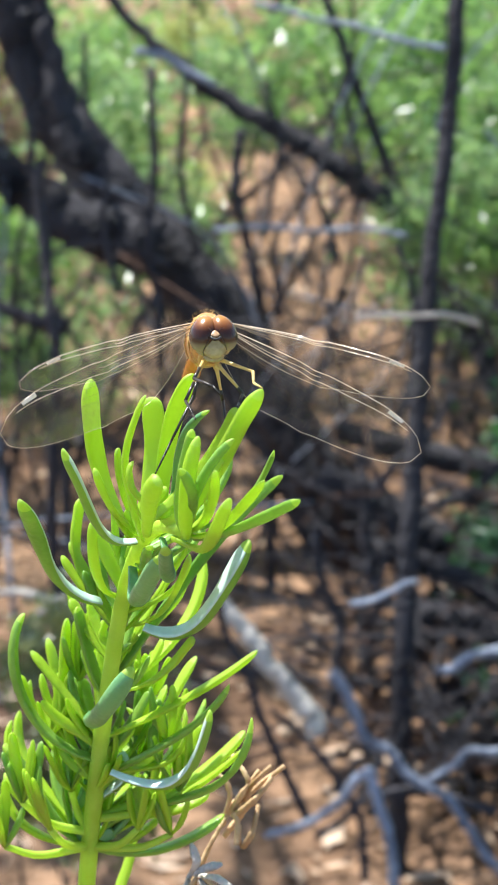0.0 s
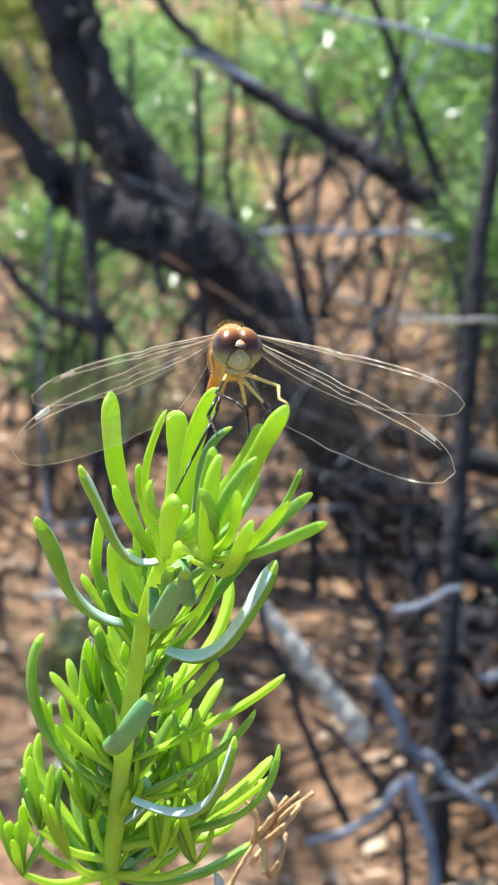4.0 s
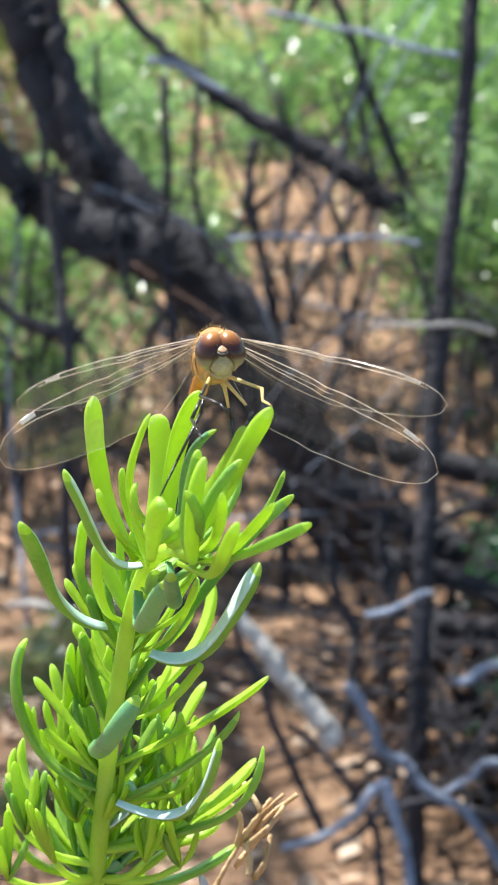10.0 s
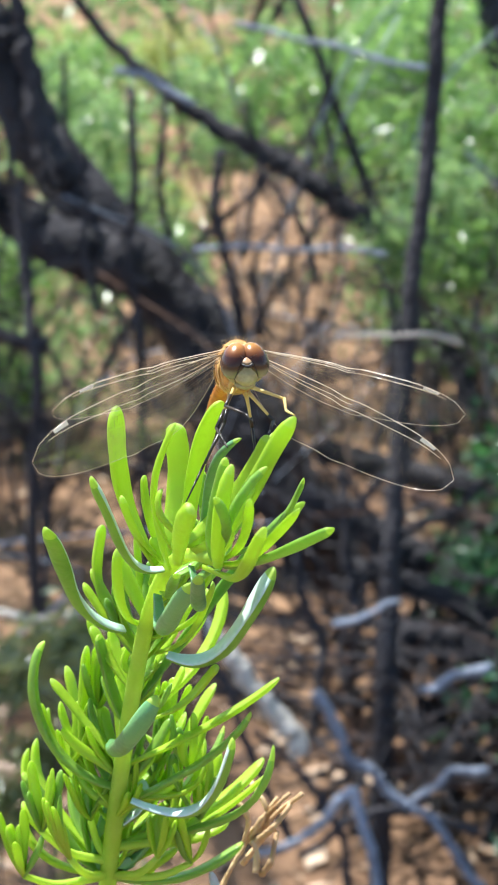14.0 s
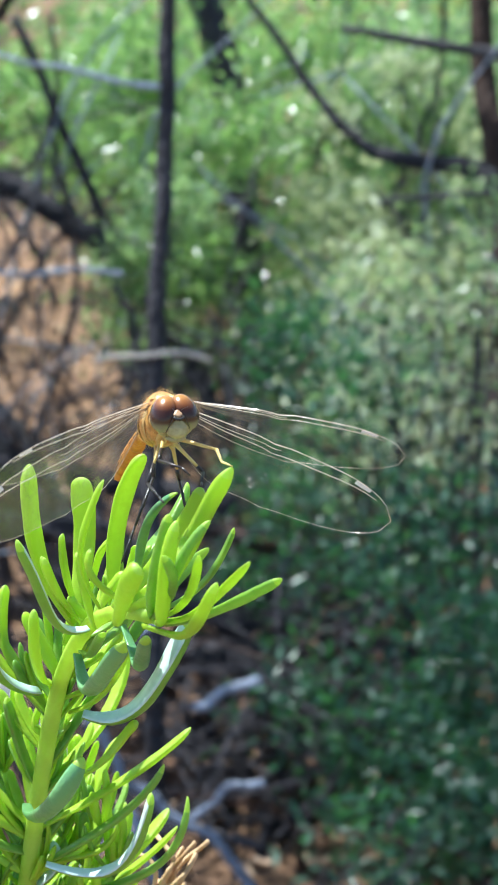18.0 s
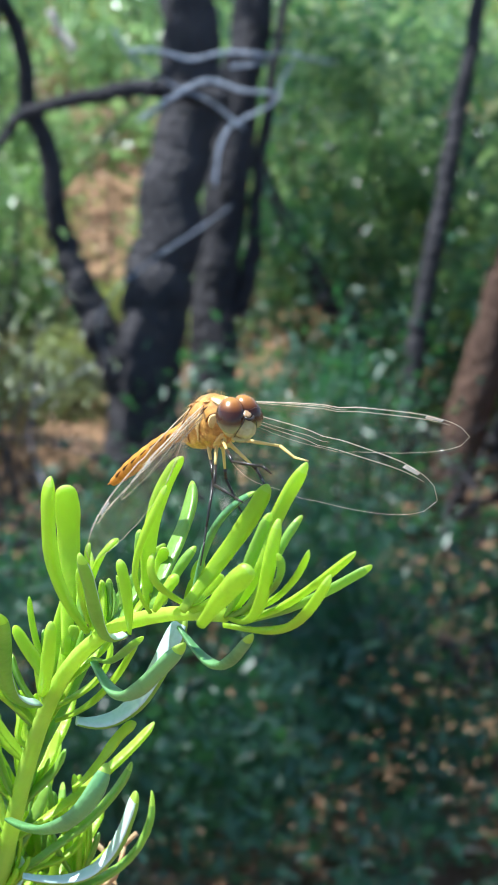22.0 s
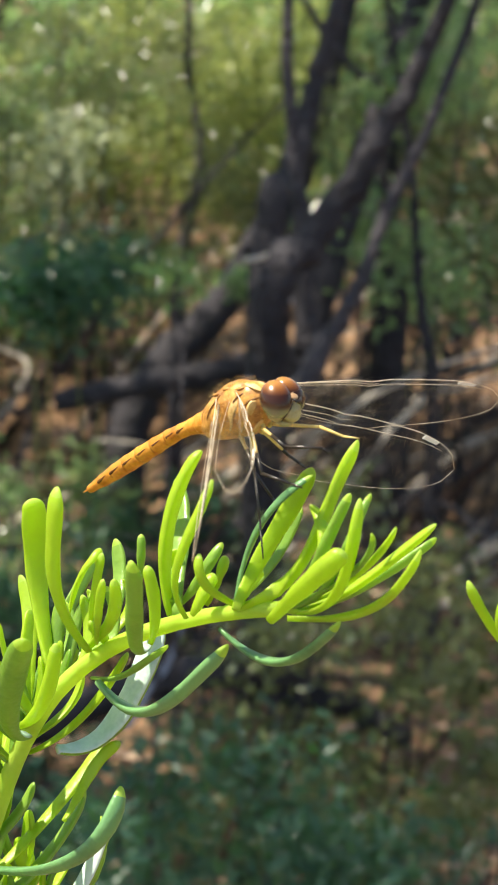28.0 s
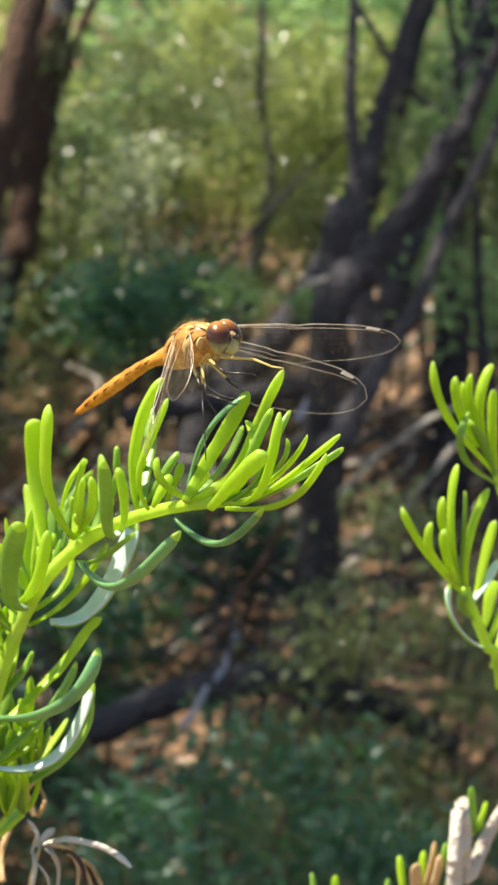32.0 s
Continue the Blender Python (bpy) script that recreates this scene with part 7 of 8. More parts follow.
leafy("shrub", "leafy green shrub in half shade", FOLIAGE, 0.022, 823, 220, [((2.268, 2.528, 0.502), 0.085), ((2.521, 2.693, 0.407), 0.085), ((2.446, 2.572, 0.133), 0.085), ((2.277, 2.621, 0.298), 0.085), ((2.178, 2.474, 0.166), 0.085), ((2.383, 2.551, 0.266), 0.085), ((2.250, 2.647, 0.180), 0.085)])
leafy("shrub", "dark olive shrub, deep shade in its colour", OLIVE, 0.015, 352, 221, [((2.031, 2.454, 0.510), 0.071), ((2.103, 2.405, 0.420), 0.071), ((2.126, 2.299, 0.562), 0.071), ((1.980, 2.359, 0.294), 0.071), ((2.144, 2.319, 0.355), 0.071), ((2.058, 2.359, 0.153), 0.071), ((2.105, 2.155, 0.564), 0.071), ((1.952, 2.031, 0.347), 0.071), ((1.874, 2.295, 0.423), 0.071)])
leafy("shrub", "dark olive shrub, deep shade in its colour", OLIVE, 0.015, 352, 222, [((2.001, 1.957, 0.457), 0.069), ((2.199, 1.857, 0.420), 0.069), ((2.312, 1.825, 0.434), 0.069), ((2.430, 1.929, 0.556), 0.069), ((2.389, 1.886, 0.186), 0.069), ((2.184, 1.788, 0.344), 0.069)])
leafy("shrub", "shrub in the open, sunlight in its bright yellow-green", FOLIAGE_LIT, 0.026, 995, 223, [((3.833, 3.596, 0.198), 0.126), ((3.437, 3.255, 0.153), 0.126), ((3.680, 3.308, 0.275), 0.126), ((3.504, 3.215, 0.215), 0.126), ((3.470, 3.324, 0.217), 0.126), ((3.296, 3.334, 0.349), 0.126)])
leafy("shrub", "dark olive shrub, deep shade in its colour", OLIVE, 0.015, 352, 224, [((1.815, 2.245, 0.654), 0.069), ((1.847, 2.222, 0.531), 0.069), ((1.717, 2.195, 0.429), 0.069), ((1.661, 2.044, 0.335), 0.069), ((2.030, 2.304, 0.637), 0.069), ((1.658, 2.117, 0.207), 0.069), ((1.716, 2.202, 0.549), 0.069)])
leafy("shrub", "dark olive shrub, deep shade in its colour", OLIVE, 0.015, 352, 225, [((1.958, 1.719, 0.583), 0.067), ((2.078, 1.767, 0.641), 0.067), ((2.140, 1.731, 0.677), 0.067), ((2.196, 1.781, 0.548), 0.067), ((2.096, 1.794, 0.421), 0.067), ((2.224, 1.773, 0.339), 0.067), ((2.098, 2.044, 0.483), 0.067), ((1.998, 1.900, 0.435), 0.067), ((2.198, 1.808, 0.166), 0.067)])
leafy("weed", "low leafy weed, deep shade in its blue-green colour", WEED, 0.019, 416, 226, [((0.732, 1.772, 0.178), 0.085), ((0.723, 1.617, 0.269), 0.085), ((0.829, 1.714, 0.217), 0.085), ((0.909, 1.742, 0.194), 0.085), ((0.752, 1.756, 0.082), 0.085), ((0.812, 1.712, 0.058), 0.085), ((0.828, 1.634, 0.050), 0.085), ((0.900, 1.716, 0.075), 0.085)])
leafy("weed", "low leafy weed, deep shade in its blue-green colour", WEED, 0.017, 384, 227, [((0.557, 1.341, 0.189), 0.073), ((0.656, 1.395, 0.115), 0.073), ((0.514, 1.312, 0.158), 0.073), ((0.517, 1.460, 0.178), 0.073), ((0.727, 1.366, 0.098), 0.073), ((0.556, 1.488, 0.288), 0.073), ((0.609, 1.389, 0.194), 0.073)])
leafy("weed", "low leafy weed, deep shade in its blue-green colour", WEED, 0.019, 211, 228, [((1.162, 1.496, 0.211), 0.075), ((0.931, 1.347, 0.126), 0.075), ((1.024, 1.509, 0.091), 0.075)])
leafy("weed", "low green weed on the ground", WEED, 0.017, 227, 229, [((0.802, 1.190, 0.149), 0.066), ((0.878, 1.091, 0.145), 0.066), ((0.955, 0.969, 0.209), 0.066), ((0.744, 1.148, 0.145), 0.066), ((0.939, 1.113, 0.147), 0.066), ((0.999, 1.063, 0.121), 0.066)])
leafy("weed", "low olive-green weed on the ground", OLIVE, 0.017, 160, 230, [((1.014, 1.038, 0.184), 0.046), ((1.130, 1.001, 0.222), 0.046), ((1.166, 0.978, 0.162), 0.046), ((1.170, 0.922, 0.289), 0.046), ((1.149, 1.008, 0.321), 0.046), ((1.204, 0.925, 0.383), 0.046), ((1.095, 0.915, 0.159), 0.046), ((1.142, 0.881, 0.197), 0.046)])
leafy("weed", "dark olive weed, deep shade in its colour", OLIVE, 0.017, 160, 231, [((1.132, 1.058, 0.215), 0.047), ((1.034, 0.912, 0.244), 0.047), ((0.976, 0.947, 0.225), 0.047), ((1.164, 0.975, 0.204), 0.047), ((1.166, 0.930, 0.355), 0.047), ((1.200, 1.083, 0.328), 0.047), ((1.119, 0.958, 0.463), 0.047), ((1.030, 1.036, 0.255), 0.047), ((1.099, 1.029, 0.317), 0.047)])
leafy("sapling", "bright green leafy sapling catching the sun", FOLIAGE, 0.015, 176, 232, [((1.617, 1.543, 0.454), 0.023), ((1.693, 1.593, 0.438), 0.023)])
leafy("weed", "low leafy weed, deep shade in its blue-green colour", WEED, 0.019, 384, 233, [((0.481, 1.692, 0.298), 0.079), ((0.536, 1.690, 0.352), 0.079), ((0.530, 1.572, 0.283), 0.079), ((0.481, 1.567, 0.205), 0.079), ((0.516, 1.515, 0.168), 0.079), ((0.445, 1.655, 0.108), 0.079), ((0.408, 1.715, 0.146), 0.079), ((0.489, 1.511, 0.098), 0.079), ((0.429, 1.487, 0.118), 0.079)])
leafy("shrub", "shrub in the open, sunlight in its yellow-green", FOLIAGE_LIT, 0.024, 315, 234, [((2.822, 3.034, 0.443), 0.071), ((2.983, 3.245, 0.287), 0.071), ((2.733, 2.895, 0.391), 0.071), ((2.784, 3.115, 0.270), 0.071), ((3.131, 3.022, 0.468), 0.071), ((2.794, 2.923, 0.500), 0.071), ((2.691, 3.121, 0.427), 0.071), ((3.033, 2.597, 0.298), 0.071), ((3.063, 2.711, 0.190), 0.071)])
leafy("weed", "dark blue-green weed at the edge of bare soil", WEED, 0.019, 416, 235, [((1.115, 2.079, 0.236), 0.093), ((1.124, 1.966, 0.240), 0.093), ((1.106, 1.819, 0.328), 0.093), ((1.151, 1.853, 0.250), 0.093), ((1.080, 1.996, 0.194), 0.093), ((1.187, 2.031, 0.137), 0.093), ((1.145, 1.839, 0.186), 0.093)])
leafy("weed", "low leafy weed, deep shade in its blue-green colour", WEED, 0.019, 352, 236, [((0.881, 1.583, 0.272), 0.079), ((0.894, 1.491, 0.285), 0.079), ((0.939, 1.490, 0.236), 0.079), ((0.851, 1.467, 0.243), 0.079), ((0.905, 1.439, 0.191), 0.079), ((0.842, 1.494, 0.168), 0.079), ((0.855, 1.405, 0.151), 0.079)])
leafy("weed", "small fresh green weed in a patch of sun", WEED, 0.021, 320, 237, [((1.405, 1.643, 0.464), 0.056), ((1.383, 1.579, 0.470), 0.056), ((1.343, 1.600, 0.485), 0.056), ((1.603, 1.752, 0.435), 0.056)])
leafy("shrub", "bright green feathery shrub in the sun", BRIGHT, 0.026, 320, 300, [((-0.081, 3.104, 0.433), 0.121), ((-0.060, 3.540, 0.488), 0.073), ((-0.104, 3.824, 0.435), 0.126), ((-0.071, 3.824, 0.277), 0.084), ((-0.025, 3.818, 0.362), 0.093), ((0.204, 3.295, 0.427), 0.089), ((0.238, 3.266, 0.517), 0.089)])
leafy("shrub", "bright green feathery shrub in the sun", BRIGHT, 0.026, 320, 301, [((0.181, 3.783, 0.361), 0.126), ((0.195, 3.875, 0.405), 0.074), ((0.356, 3.270, 0.413), 0.124), ((0.358, 3.279, 0.508), 0.108), ((0.327, 3.960, 0.461), 0.110), ((0.341, 4.136, 0.427), 0.074)])
leafy("shrub", "bright green feathery shrub in the sun", BRIGHT, 0.026, 320, 302, [((0.402, 3.489, 0.378), 0.103), ((0.426, 3.182, 0.556), 0.112), ((0.458, 3.147, 0.445), 0.102), ((0.459, 3.495, 0.540), 0.118), ((0.479, 3.513, 0.546), 0.074), ((0.479, 3.631, 0.440), 0.084), ((0.485, 3.628, 0.362), 0.087), ((0.566, 3.899, 0.530), 0.070)])
leafy("shrub", "bright green feathery shrub in the sun", BRIGHT, 0.026, 320, 303, [((0.659, 4.239, 0.394), 0.081), ((0.680, 3.984, 0.320), 0.079)])
leafy("shrub", "green leafy shrub behind a leaning trunk", FOLIAGE, 0.022, 320, 304, [((-0.091, 3.170, 0.449), 0.088), ((-0.030, 2.940, 0.488), 0.058), ((-0.021, 3.318, 0.322), 0.053), ((0.097, 2.940, 0.546), 0.055), ((0.075, 3.130, 0.233), 0.064), ((0.027, 3.486, 0.219), 0.089), ((0.077, 3.259, 0.252), 0.078), ((0.155, 3.245, 0.406), 0.051)])
leafy("shrub", "green leafy shrub in half shade", FOLIAGE, 0.022, 320, 306, [((0.361, 2.661, 0.390), 0.051), ((0.383, 2.698, 0.284), 0.084), ((0.409, 2.515, 0.490), 0.057)])
leafy("shrub", "green leafy shrub in half shade", FOLIAGE, 0.022, 320, 307, [((0.430, 2.846, 0.395), 0.051), ((0.452, 2.894, 0.410), 0.077), ((0.464, 2.869, 0.318), 0.068), ((0.475, 2.876, 0.308), 0.070)])
leafy("shrub", "bright green shrub beside a dark trunk", BRIGHT, 0.022, 320, 308, [((-0.212, 2.674, 0.382), 0.057), ((-0.211, 2.698, 0.180), 0.048), ((-0.140, 2.658, 0.344), 0.054), ((-0.207, 2.994, 0.201), 0.049), ((-0.172, 2.948, 0.092), 0.051)])
leafy("shrub", "bright green feathery shrub in broken sun", BRIGHT, 0.026, 320, 309, [((0.428, 2.890, 0.468), 0.085), ((0.431, 2.914, 0.637), 0.108), ((0.435, 2.963, 0.574), 0.066), ((0.450, 2.646, 0.378), 0.066), ((0.460, 2.964, 0.458), 0.082), ((0.495, 2.747, 0.531), 0.083), ((0.504, 3.425, 0.133), 0.077), ((0.522, 3.578, 0.093), 0.064)])
leafy("shrub", "bright green feathery shrub in broken sun", BRIGHT, 0.026, 320, 310, [((0.550, 3.619, 0.394), 0.064), ((0.564, 3.007, 0.312), 0.097), ((0.552, 2.686, 0.540), 0.071), ((0.587, 2.724, 0.310), 0.109), ((0.610, 2.920, 0.319), 0.080), ((0.655, 3.462, 0.432), 0.106), ((0.654, 2.838, 0.381), 0.081), ((0.674, 3.101, 0.591), 0.065)])
leafy("shrub", "bright green feathery shrub in broken sun", BRIGHT, 0.026, 320, 311, [((0.706, 3.569, 0.574), 0.107), ((0.724, 3.715, 0.470), 0.114), ((0.736, 3.766, 0.378), 0.083), ((0.743, 3.185, 0.431), 0.111), ((0.752, 3.066, 0.480), 0.083), ((0.766, 3.085, 0.620), 0.114), ((0.837, 3.547, 0.406), 0.064), ((0.826, 3.264, 0.398), 0.096)])
leafy("shrub", "bright green feathery shrub in broken sun", BRIGHT, 0.026, 320, 312, [((0.875, 3.343, 0.126), 0.074), ((0.911, 3.732, 0.311), 0.071)])
leafy("shrub", "shrub with shade in its blue-green colour", WEED, 0.020, 320, 313, [((0.392, 1.967, 0.173), 0.073), ((0.425, 2.095, 0.146), 0.059), ((0.445, 2.125, 0.242), 0.053), ((0.437, 1.933, 0.286), 0.062), ((0.487, 2.168, 0.399), 0.057), ((0.513, 2.229, 0.309), 0.091), ((0.529, 2.288, 0.360), 0.077), ((0.507, 2.082, 0.275), 0.080)])
leafy("shrub", "shrub with shade in its blue-green colour", WEED, 0.020, 320, 314, [((0.547, 2.235, 0.051), 0.083), ((0.520, 1.956, 0.407), 0.074)])
leafy("shrub", "leafy green shrub in broken light", FOLIAGE, 0.026, 320, 315, [((0.655, 2.871, 0.157), 0.080), ((0.731, 2.974, 0.645), 0.100), ((0.757, 3.148, 0.472), 0.071), ((0.802, 2.978, 0.395), 0.078), ((0.872, 3.264, 0.551), 0.081), ((0.894, 3.207, 0.591), 0.093), ((0.936, 3.645, 0.434), 0.107), ((0.946, 3.476, 0.150), 0.114)])
leafy("shrub", "leafy green shrub in broken light", FOLIAGE, 0.026, 320, 316, [((0.887, 2.837, 0.619), 0.099), ((1.004, 4.009, 0.091), 0.102), ((1.012, 4.060, 0.366), 0.079), ((0.966, 3.302, 0.527), 0.085), ((0.926, 2.878, 0.070), 0.109), ((0.924, 2.852, 0.223), 0.089), ((0.956, 3.021, 0.396), 0.102), ((1.001, 3.225, 0.586), 0.091)])
leafy("shrub", "leafy green shrub in broken light", FOLIAGE, 0.026, 320, 317, [((1.078, 3.634, 0.041), 0.111), ((1.005, 3.040, 0.083), 0.064), ((1.101, 3.372, 0.067), 0.091), ((1.141, 3.652, 0.449), 0.107), ((1.197, 3.816, 0.214), 0.063), ((1.151, 3.352, 0.547), 0.114), ((1.037, 2.743, 0.376), 0.092), ((1.226, 3.892, 0.358), 0.111)])
leafy("shrub", "leafy green shrub in broken light", FOLIAGE, 0.026, 320, 318, [((1.134, 3.135, 0.391), 0.076), ((1.112, 2.920, 0.522), 0.091), ((1.230, 3.340, 0.190), 0.091), ((1.186, 2.944, 0.639), 0.086), ((1.383, 3.644, 0.256), 0.084), ((1.409, 3.657, 0.294), 0.088), ((1.456, 3.731, 0.430), 0.075), ((1.463, 3.664, 0.254), 0.067)])
leafy("shrub", "bright green shrub beyond dark trunks", BRIGHT, 0.026, 320, 319, [((1.060, 3.500, 0.089), 0.090), ((1.050, 3.099, 0.204), 0.113), ((1.123, 3.612, 0.225), 0.096), ((1.115, 3.254, 0.262), 0.108), ((1.190, 3.756, 0.172), 0.094), ((1.123, 3.187, 0.318), 0.111), ((1.220, 3.501, 0.207), 0.078), ((1.329, 3.979, 0.182), 0.079)])
leafy("shrub", "bright green shrub beyond dark trunks", BRIGHT, 0.026, 320, 320, [((1.254, 3.122, 0.280), 0.082), ((1.348, 3.539, 0.393), 0.088)])
leafy("shrub", "dark leafy shrub in half shade", FOLIAGE, 0.024, 320, 321, [((1.396, 2.780, 0.558), 0.111), ((1.394, 2.708, 0.261), 0.067), ((1.559, 3.019, 0.436), 0.109), ((1.645, 3.279, 0.147), 0.089), ((1.691, 3.248, 0.507), 0.096), ((1.692, 3.188, 0.250), 0.109), ((1.497, 2.637, 0.282), 0.104)])
leafy("shrub", "dark leafy shrub in half shade", FOLIAGE, 0.024, 320, 322, [((1.539, 2.701, 0.286), 0.077), ((1.610, 2.852, 0.495), 0.071), ((1.534, 2.621, 0.606), 0.089), ((1.560, 2.676, 0.260), 0.077), ((1.586, 2.677, 0.370), 0.083), ((1.749, 3.092, 0.398), 0.114), ((1.595, 2.612, 0.522), 0.065), ((1.680, 2.802, 0.188), 0.093)])
leafy("shrub", "dark leafy shrub in half shade", FOLIAGE, 0.024, 320, 323, [((1.677, 2.671, 0.129), 0.106), ((1.928, 3.081, 0.260), 0.104), ((1.918, 3.046, 0.284), 0.075), ((1.833, 2.801, 0.531), 0.070), ((2.104, 3.369, 0.255), 0.117), ((1.782, 2.615, 0.570), 0.113), ((2.086, 3.292, 0.291), 0.093), ((1.881, 2.789, 0.379), 0.065)])
leafy("shrub", "dark leafy shrub in half shade", FOLIAGE, 0.024, 320, 324, [((1.748, 2.457, 0.062), 0.076), ((2.189, 3.264, 0.446), 0.101), ((2.138, 3.135, 0.073), 0.110), ((2.234, 3.290, 0.351), 0.069)])
leafy("shrub", "dark leafy shrub in half shade", FOLIAGE, 0.024, 320, 325, [((1.558, 2.681, 0.289), 0.091), ((1.686, 2.981, 0.136), 0.100), ((1.836, 3.196, 0.367), 0.113), ((1.884, 3.307, 0.089), 0.064), ((1.927, 3.161, 0.481), 0.064), ((1.704, 2.633, 0.386), 0.069), ((1.744, 2.672, 0.320), 0.069), ((1.795, 2.779, 0.351), 0.113)])
leafy("shrub", "dark leafy shrub in half shade", FOLIAGE, 0.024, 320, 326, [((1.877, 2.964, 0.128), 0.101), ((1.814, 2.809, 0.591), 0.085), ((2.030, 3.302, 0.382), 0.094), ((2.031, 3.228, 0.283), 0.108), ((2.127, 3.313, 0.210), 0.084), ((2.195, 3.405, 0.322), 0.079), ((2.027, 2.778, 0.378), 0.064), ((2.172, 2.949, 0.125), 0.093)])
leafy("shrub", "olive shrub in broken light", OLIVE, 0.022, 320, 327, [((1.838, 2.322, 0.259), 0.102), ((1.884, 2.349, 0.276), 0.070), ((1.939, 2.400, 0.228), 0.099), ((2.258, 2.793, 0.201), 0.060), ((2.004, 2.365, 0.378), 0.095), ((2.226, 2.512, 0.516), 0.073), ((2.206, 2.467, 0.484), 0.104), ((2.409, 2.719, 0.348), 0.075)])
leafy("shrub", "olive shrub in broken light", OLIVE, 0.022, 320, 328, [((2.373, 2.664, 0.382), 0.065), ((2.486, 2.820, 0.162), 0.068), ((2.407, 2.639, 0.582), 0.100), ((2.263, 2.378, 0.219), 0.066), ((2.234, 2.323, 0.208), 0.087), ((2.407, 2.492, 0.232), 0.094)])
leafy("shrub", "olive leafy shrub in broken light", OLIVE, 0.022, 320, 329, [((1.860, 2.356, 0.390), 0.062), ((2.077, 2.613, 0.417), 0.061), ((1.995, 2.363, 0.278), 0.087), ((2.050, 2.438, 0.318), 0.105), ((2.257, 2.771, 0.552), 0.106), ((2.222, 2.654, 0.321), 0.103), ((2.344, 2.854, 0.064), 0.106), ((2.212, 2.604, 0.394), 0.100)])
leafy("shrub", "olive leafy shrub in broken light", OLIVE, 0.022, 320, 330, [((2.083, 2.368, 0.424), 0.083), ((2.360, 2.743, 0.483), 0.097), ((2.333, 2.647, 0.096), 0.088), ((2.391, 2.718, 0.502), 0.074), ((2.300, 2.481, 0.283), 0.097)])
leafy("shrub", "olive leafy shrub in broken light", OLIVE, 0.022, 320, 331, [((2.501, 2.585, 0.539), 0.060), ((2.667, 2.816, 0.428), 0.107), ((2.531, 2.569, 0.531), 0.069), ((2.341, 2.222, 0.246), 0.106)])
leafy("weed", "small fresh green weed catching the sun", BRIGHT, 0.012, 60, 332, [((0.924, 0.953, 0.687), 0.024), ((0.959, 0.981, 0.674), 0.021)])
leafy("shrub", "green leafy shrub in half shade", FOLIAGE, 0.022, 320, 333, [((1.931, 1.651, 0.450), 0.067), ((2.254, 1.989, 0.508), 0.059), ((2.101, 1.801, 0.499), 0.103), ((2.192, 1.841, 0.555), 0.057), ((1.882, 1.512, 0.663), 0.059), ((2.387, 2.008, 0.523), 0.096), ((2.144, 1.747, 0.651), 0.067), ((2.393, 1.998, 0.600), 0.094)])
leafy("shrub", "green leafy shrub in half shade", FOLIAGE, 0.022, 320, 334, [((1.845, 1.452, 0.449), 0.103), ((2.270, 1.835, 0.454), 0.090), ((2.062, 1.597, 0.668), 0.092), ((2.374, 1.894, 0.263), 0.057), ((2.380, 1.899, 0.554), 0.070), ((1.981, 1.501, 0.755), 0.083), ((2.152, 1.653, 0.328), 0.079), ((2.480, 1.807, 0.336), 0.097)])
leafy("weed", "low green weed on the ground", WEED, 0.017, 260, 335, [((0.700, 0.831, 0.359), 0.040), ((0.829, 0.926, 0.225), 0.061), ((0.811, 0.853, 0.344), 0.059), ((0.819, 0.779, 0.287), 0.058), ((0.938, 0.877, 0.297), 0.051), ((0.857, 0.742, 0.307), 0.039), ((0.951, 0.828, 0.257), 0.064)])
leafy("weed", "low green weed on the ground", WEED, 0.017, 260, 336, [((0.985, 0.823, 0.234), 0.037), ((1.036, 0.787, 0.222), 0.058)])
leafy("shrub", "shrub painted pale grey-green for sun glints", GLINT_LEAF, 0.024, 170, 337, [((0.686, 2.894, 0.531), 0.055), ((0.775, 2.904, 0.096), 0.060), ((0.811, 3.185, 0.422), 0.057), ((0.843, 3.455, 0.250), 0.061), ((0.802, 2.873, 0.602), 0.059), ((0.872, 3.590, 0.239), 0.082), ((0.821, 2.886, 0.105), 0.078), ((0.964, 3.547, 0.034), 0.077)])
leafy("shrub", "shrub painted pale grey-green for sun glints", GLINT_LEAF, 0.024, 170, 338, [((0.933, 2.886, 0.445), 0.072), ((0.958, 2.967, 0.527), 0.053), ((0.956, 2.947, 0.144), 0.074), ((0.930, 2.781, 0.212), 0.085), ((1.027, 3.401, 0.446), 0.075), ((1.046, 3.420, 0.296), 0.088)])
leafy("shrub", "shrub painted bright yellow-green as if sunlit", FOLIAGE_LIT, 0.024, 220, 340, [((2.234, 2.290, 0.399), 0.078), ((2.315, 2.070, 0.487), 0.078), ((2.365, 2.124, 0.637), 0.065), ((2.338, 2.070, 0.588), 0.057), ((2.140, 2.041, 0.387), 0.067), ((2.177, 2.096, 0.558), 0.070), ((2.108, 2.012, 0.543), 0.064), ((2.114, 1.983, 0.435), 0.079)])
leafy("shrub", "shrub painted bright yellow-green as if sunlit", FOLIAGE_LIT, 0.024, 220, 341, [((2.285, 2.433, 0.660), 0.051), ((2.282, 2.474, 0.450), 0.058), ((2.303, 2.496, 0.424), 0.063), ((2.277, 2.454, 0.576), 0.074), ((2.257, 2.291, 0.467), 0.078), ((2.113, 2.364, 0.415), 0.069), ((2.327, 2.269, 0.386), 0.071), ((2.160, 2.353, 0.411), 0.069)])
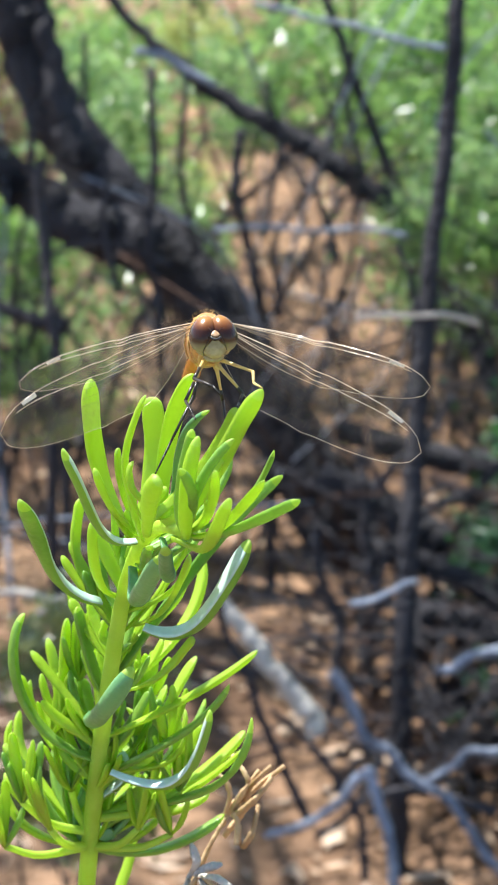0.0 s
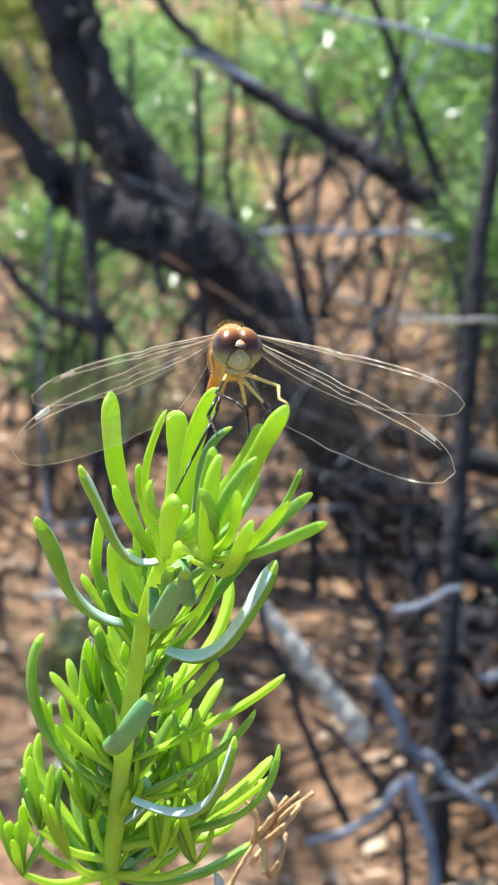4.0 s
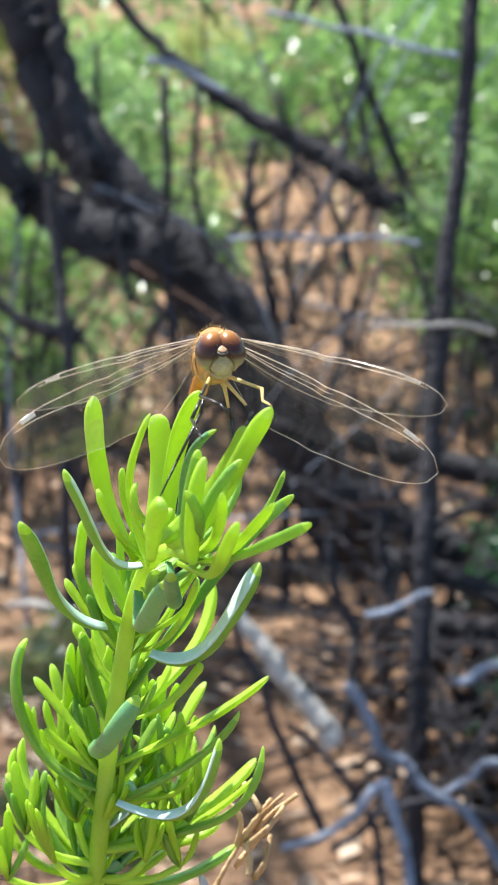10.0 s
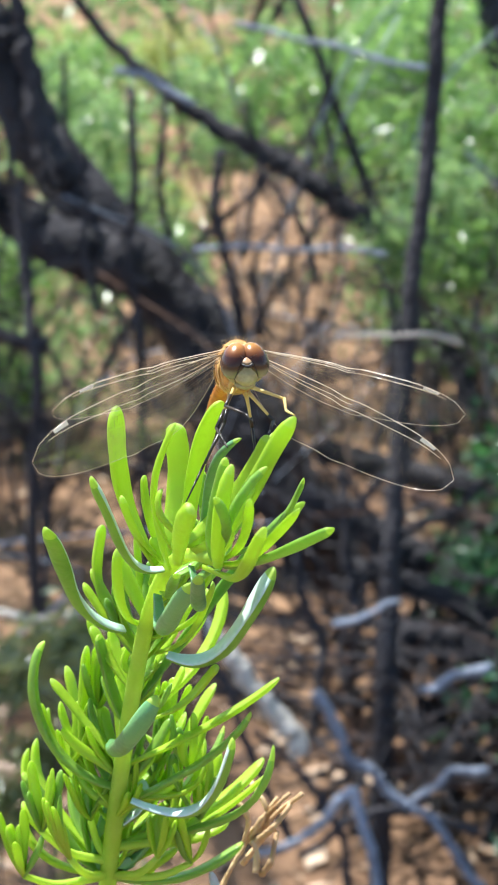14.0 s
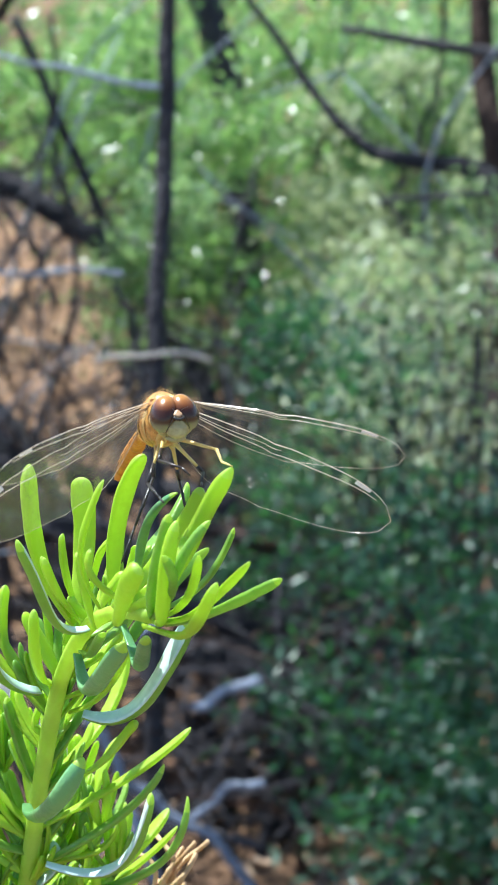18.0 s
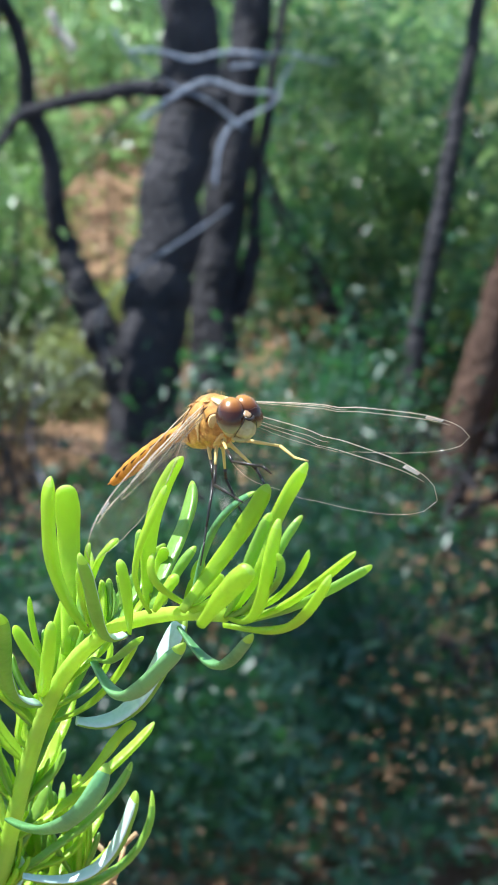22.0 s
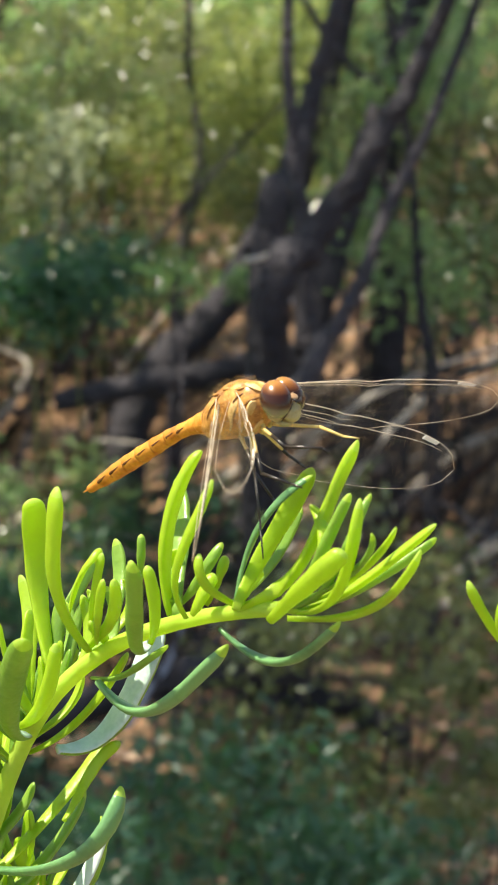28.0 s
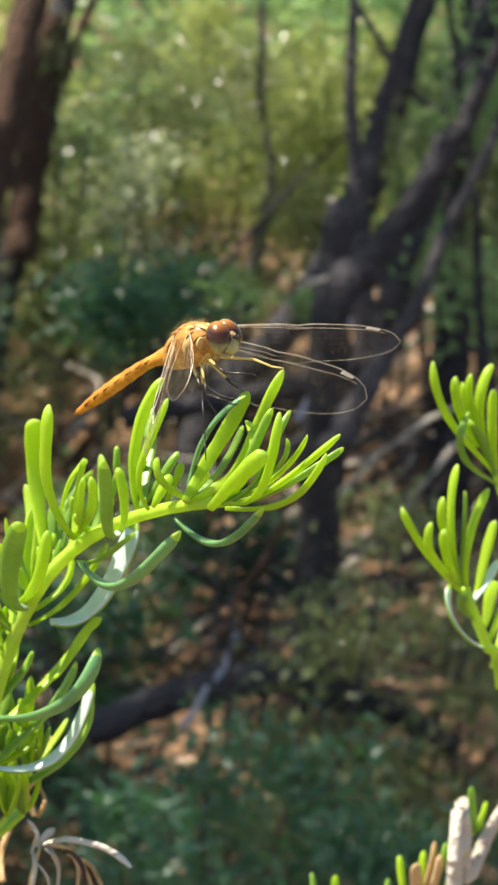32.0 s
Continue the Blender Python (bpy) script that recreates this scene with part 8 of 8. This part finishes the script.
leafy("shrub", "shrub painted pale grey-green for sun glints", GLINT_LEAF, 0.024, 220, 342, [((0.635, 2.726, 0.328), 0.069), ((0.809, 3.029, 0.324), 0.057), ((0.711, 2.849, 0.293), 0.053), ((0.699, 2.776, 0.396), 0.068), ((0.868, 2.655, 0.329), 0.071), ((0.816, 2.641, 0.311), 0.061), ((0.855, 2.699, 0.343), 0.059), ((0.742, 2.680, 0.218), 0.075), ((0.628, 2.494, 0.352), 0.065), ((0.604, 2.564, 0.318), 0.075), ((0.652, 2.362, 0.426), 0.066), ((0.625, 2.639, 0.461), 0.077)])
leafy("shrub", "shrub painted pale grey-green for sun glints", GLINT_LEAF, 0.011, 90, 350, [((0.642, 1.977, 0.483), 0.081), ((0.688, 2.192, 0.313), 0.057), ((0.512, 1.595, 0.460), 0.069), ((0.453, 1.641, 0.542), 0.058), ((0.532, 2.285, 0.273), 0.060), ((0.647, 2.051, 0.458), 0.088), ((0.468, 1.793, 0.445), 0.077), ((0.702, 2.239, 0.223), 0.084), ((0.664, 2.047, 0.306), 0.077), ((0.474, 1.653, 0.446), 0.076)])
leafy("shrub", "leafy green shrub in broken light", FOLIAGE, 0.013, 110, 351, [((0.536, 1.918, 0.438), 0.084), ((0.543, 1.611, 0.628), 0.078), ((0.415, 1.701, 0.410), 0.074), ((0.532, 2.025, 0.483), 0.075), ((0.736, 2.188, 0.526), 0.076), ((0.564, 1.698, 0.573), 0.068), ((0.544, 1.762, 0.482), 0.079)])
leafy("shrub", "shrub before dark trunks, painted pale for glints", GLINT_LEAF, 0.010, 45, 352, [((0.707, 1.921, 0.455), 0.055), ((0.670, 1.649, 0.518), 0.065), ((0.741, 1.809, 0.414), 0.065), ((0.770, 1.906, 0.398), 0.064), ((0.725, 2.140, 0.374), 0.058)])
leafy("weed", "low leafy weed, deep shade in its blue-green colour", WEED, 0.019, 380, 353, [((1.346, 1.692, 0.094), 0.063), ((1.481, 1.647, 0.143), 0.076), ((1.593, 1.587, 0.110), 0.058), ((1.584, 1.593, 0.149), 0.067), ((1.567, 1.714, 0.075), 0.063)])
leafy("weed", "low dark green weed in half shade", FOLIAGE, 0.019, 260, 354, [((1.570, 1.897, 0.050), 0.069), ((1.470, 1.821, 0.156), 0.052), ((1.416, 1.697, 0.095), 0.059), ((1.634, 1.830, 0.130), 0.061)])
leafy("weed", "low leafy weed, deep shade in its blue-green colour", WEED, 0.022, 330, 360, [((0.653, 1.724, 0.157), 0.091), ((0.761, 1.939, 0.103), 0.080), ((0.599, 1.432, 0.112), 0.095), ((0.668, 1.530, 0.126), 0.091), ((0.980, 2.157, 0.092), 0.089)])
leafy("weed", "low leafy weed, deep shade in its blue-green colour", WEED, 0.022, 330, 365, [((0.746, 1.629, 0.103), 0.088), ((0.820, 1.779, 0.157), 0.097), ((0.803, 1.629, 0.167), 0.095), ((0.720, 1.367, 0.150), 0.071), ((0.694, 1.316, 0.148), 0.100)])
leafy("weed", "low leafy weed, deep shade in its blue-green colour", WEED, 0.022, 330, 370, [((0.787, 1.466, 0.089), 0.083), ((0.763, 1.422, 0.170), 0.079), ((0.914, 1.680, 0.171), 0.096), ((0.753, 1.310, 0.198), 0.098), ((1.032, 1.779, 0.102), 0.093)])
leafy("weed", "low leafy weed, deep shade in its blue-green colour", WEED, 0.022, 330, 375, [((0.918, 1.567, 0.190), 0.092), ((1.188, 1.984, 0.101), 0.070), ((0.885, 1.422, 0.171), 0.078), ((1.258, 2.002, 0.096), 0.094), ((1.070, 1.601, 0.195), 0.100)])
leafy("weed", "low leafy weed, deep shade in its blue-green colour", WEED, 0.022, 330, 380, [((0.919, 1.373, 0.095), 0.078), ((1.125, 1.527, 0.080), 0.093), ((1.150, 1.551, 0.161), 0.073), ((1.225, 1.639, 0.102), 0.092), ((0.981, 1.258, 0.165), 0.081)])
leafy("weed", "low leafy weed, deep shade in its blue-green colour", WEED, 0.022, 330, 385, [((1.198, 1.443, 0.133), 0.072), ((1.209, 1.437, 0.182), 0.075)])
leafy("shrub", "shrub between dark trunks, painted pale as if sunlit", FOLIAGE_LIT, 0.022, 260, 339, [((1.488, 2.896, 0.118), 0.046), ((1.756, 3.478, 0.074), 0.037), ((1.786, 3.471, 0.078), 0.058)])
leafy("shrub", "shrub between dark trunks, painted pale as if sunlit", FOLIAGE_LIT, 0.022, 260, 340, [((1.373, 2.961, 0.119), 0.041)])
leafy("shrub", "shrub between dark trunks, painted pale as if sunlit", FOLIAGE_LIT, 0.022, 260, 341, [((1.554, 2.845, 0.263), 0.047), ((1.698, 3.061, 0.238), 0.061), ((1.862, 3.439, 0.122), 0.039)])
leafy("shrub", "shrub between dark trunks, painted pale as if sunlit", FOLIAGE_LIT, 0.022, 260, 342, [((1.887, 2.800, 0.059), 0.051), ((1.984, 3.002, 0.083), 0.046), ((1.967, 2.929, 0.207), 0.058)])
leafy("shrub", "shrub between dark trunks, painted pale as if sunlit", FOLIAGE_LIT, 0.022, 260, 343, [((1.221, 2.928, 0.063), 0.047), ((1.218, 2.874, 0.073), 0.035), ((1.231, 2.887, 0.055), 0.051)])
leafy("shrub", "shrub in the open, sunlight in its yellow-green", FOLIAGE_LIT, 0.024, 320, 344, [((2.204, 2.150, 0.420), 0.080), ((2.087, 1.969, 0.626), 0.081), ((2.214, 2.087, 0.541), 0.075), ((2.510, 2.437, 0.359), 0.090), ((2.196, 1.972, 0.509), 0.074), ((2.532, 2.359, 0.478), 0.081), ((2.395, 2.169, 0.522), 0.076), ((2.631, 2.437, 0.420), 0.055)])
leafy("shrub", "shrub leaves painted pale as if sunlit", GLINT_LEAF, 0.022, 140, 345, [((1.667, 2.700, 0.495), 0.069), ((1.654, 2.649, 0.507), 0.064), ((1.718, 2.793, 0.512), 0.057), ((1.846, 2.998, 0.526), 0.064)])
leafy("shrub", "shrub leaves in broken light, painted pale as glints", GLINT_LEAF, 0.020, 90, 346, [((1.811, 2.075, 0.526), 0.057), ((1.875, 2.152, 0.454), 0.071), ((2.019, 2.343, 0.417), 0.066), ((2.024, 2.305, 0.302), 0.077), ((1.892, 2.098, 0.349), 0.060), ((1.960, 2.163, 0.512), 0.044)])


# ---- what moves ----
def motions():
    """The head: lifted and cocked for a moment, then level again. The second shoot sways back in the breeze."""
    rest = FLY_HEAD.matrix_basis.copy()
    cocked = rest @ pose(0, 0, 0, -42, 14, 8)
    walk(FLY_HEAD, [(0, rest), (2.6, rest), (3.9, rest), (4.2, cocked), (4.6, cocked), (4.8, rest), (5.2, rest), (32, rest)])
    still = NEIGHBOUR.matrix_basis.copy()
    leant = still @ pose(0, 0, -0.002, 0.26, 0.25, 0)
    walk(NEIGHBOUR, [(0, leant), (26.4, leant), (27.9, still), (32, still)])


motions()
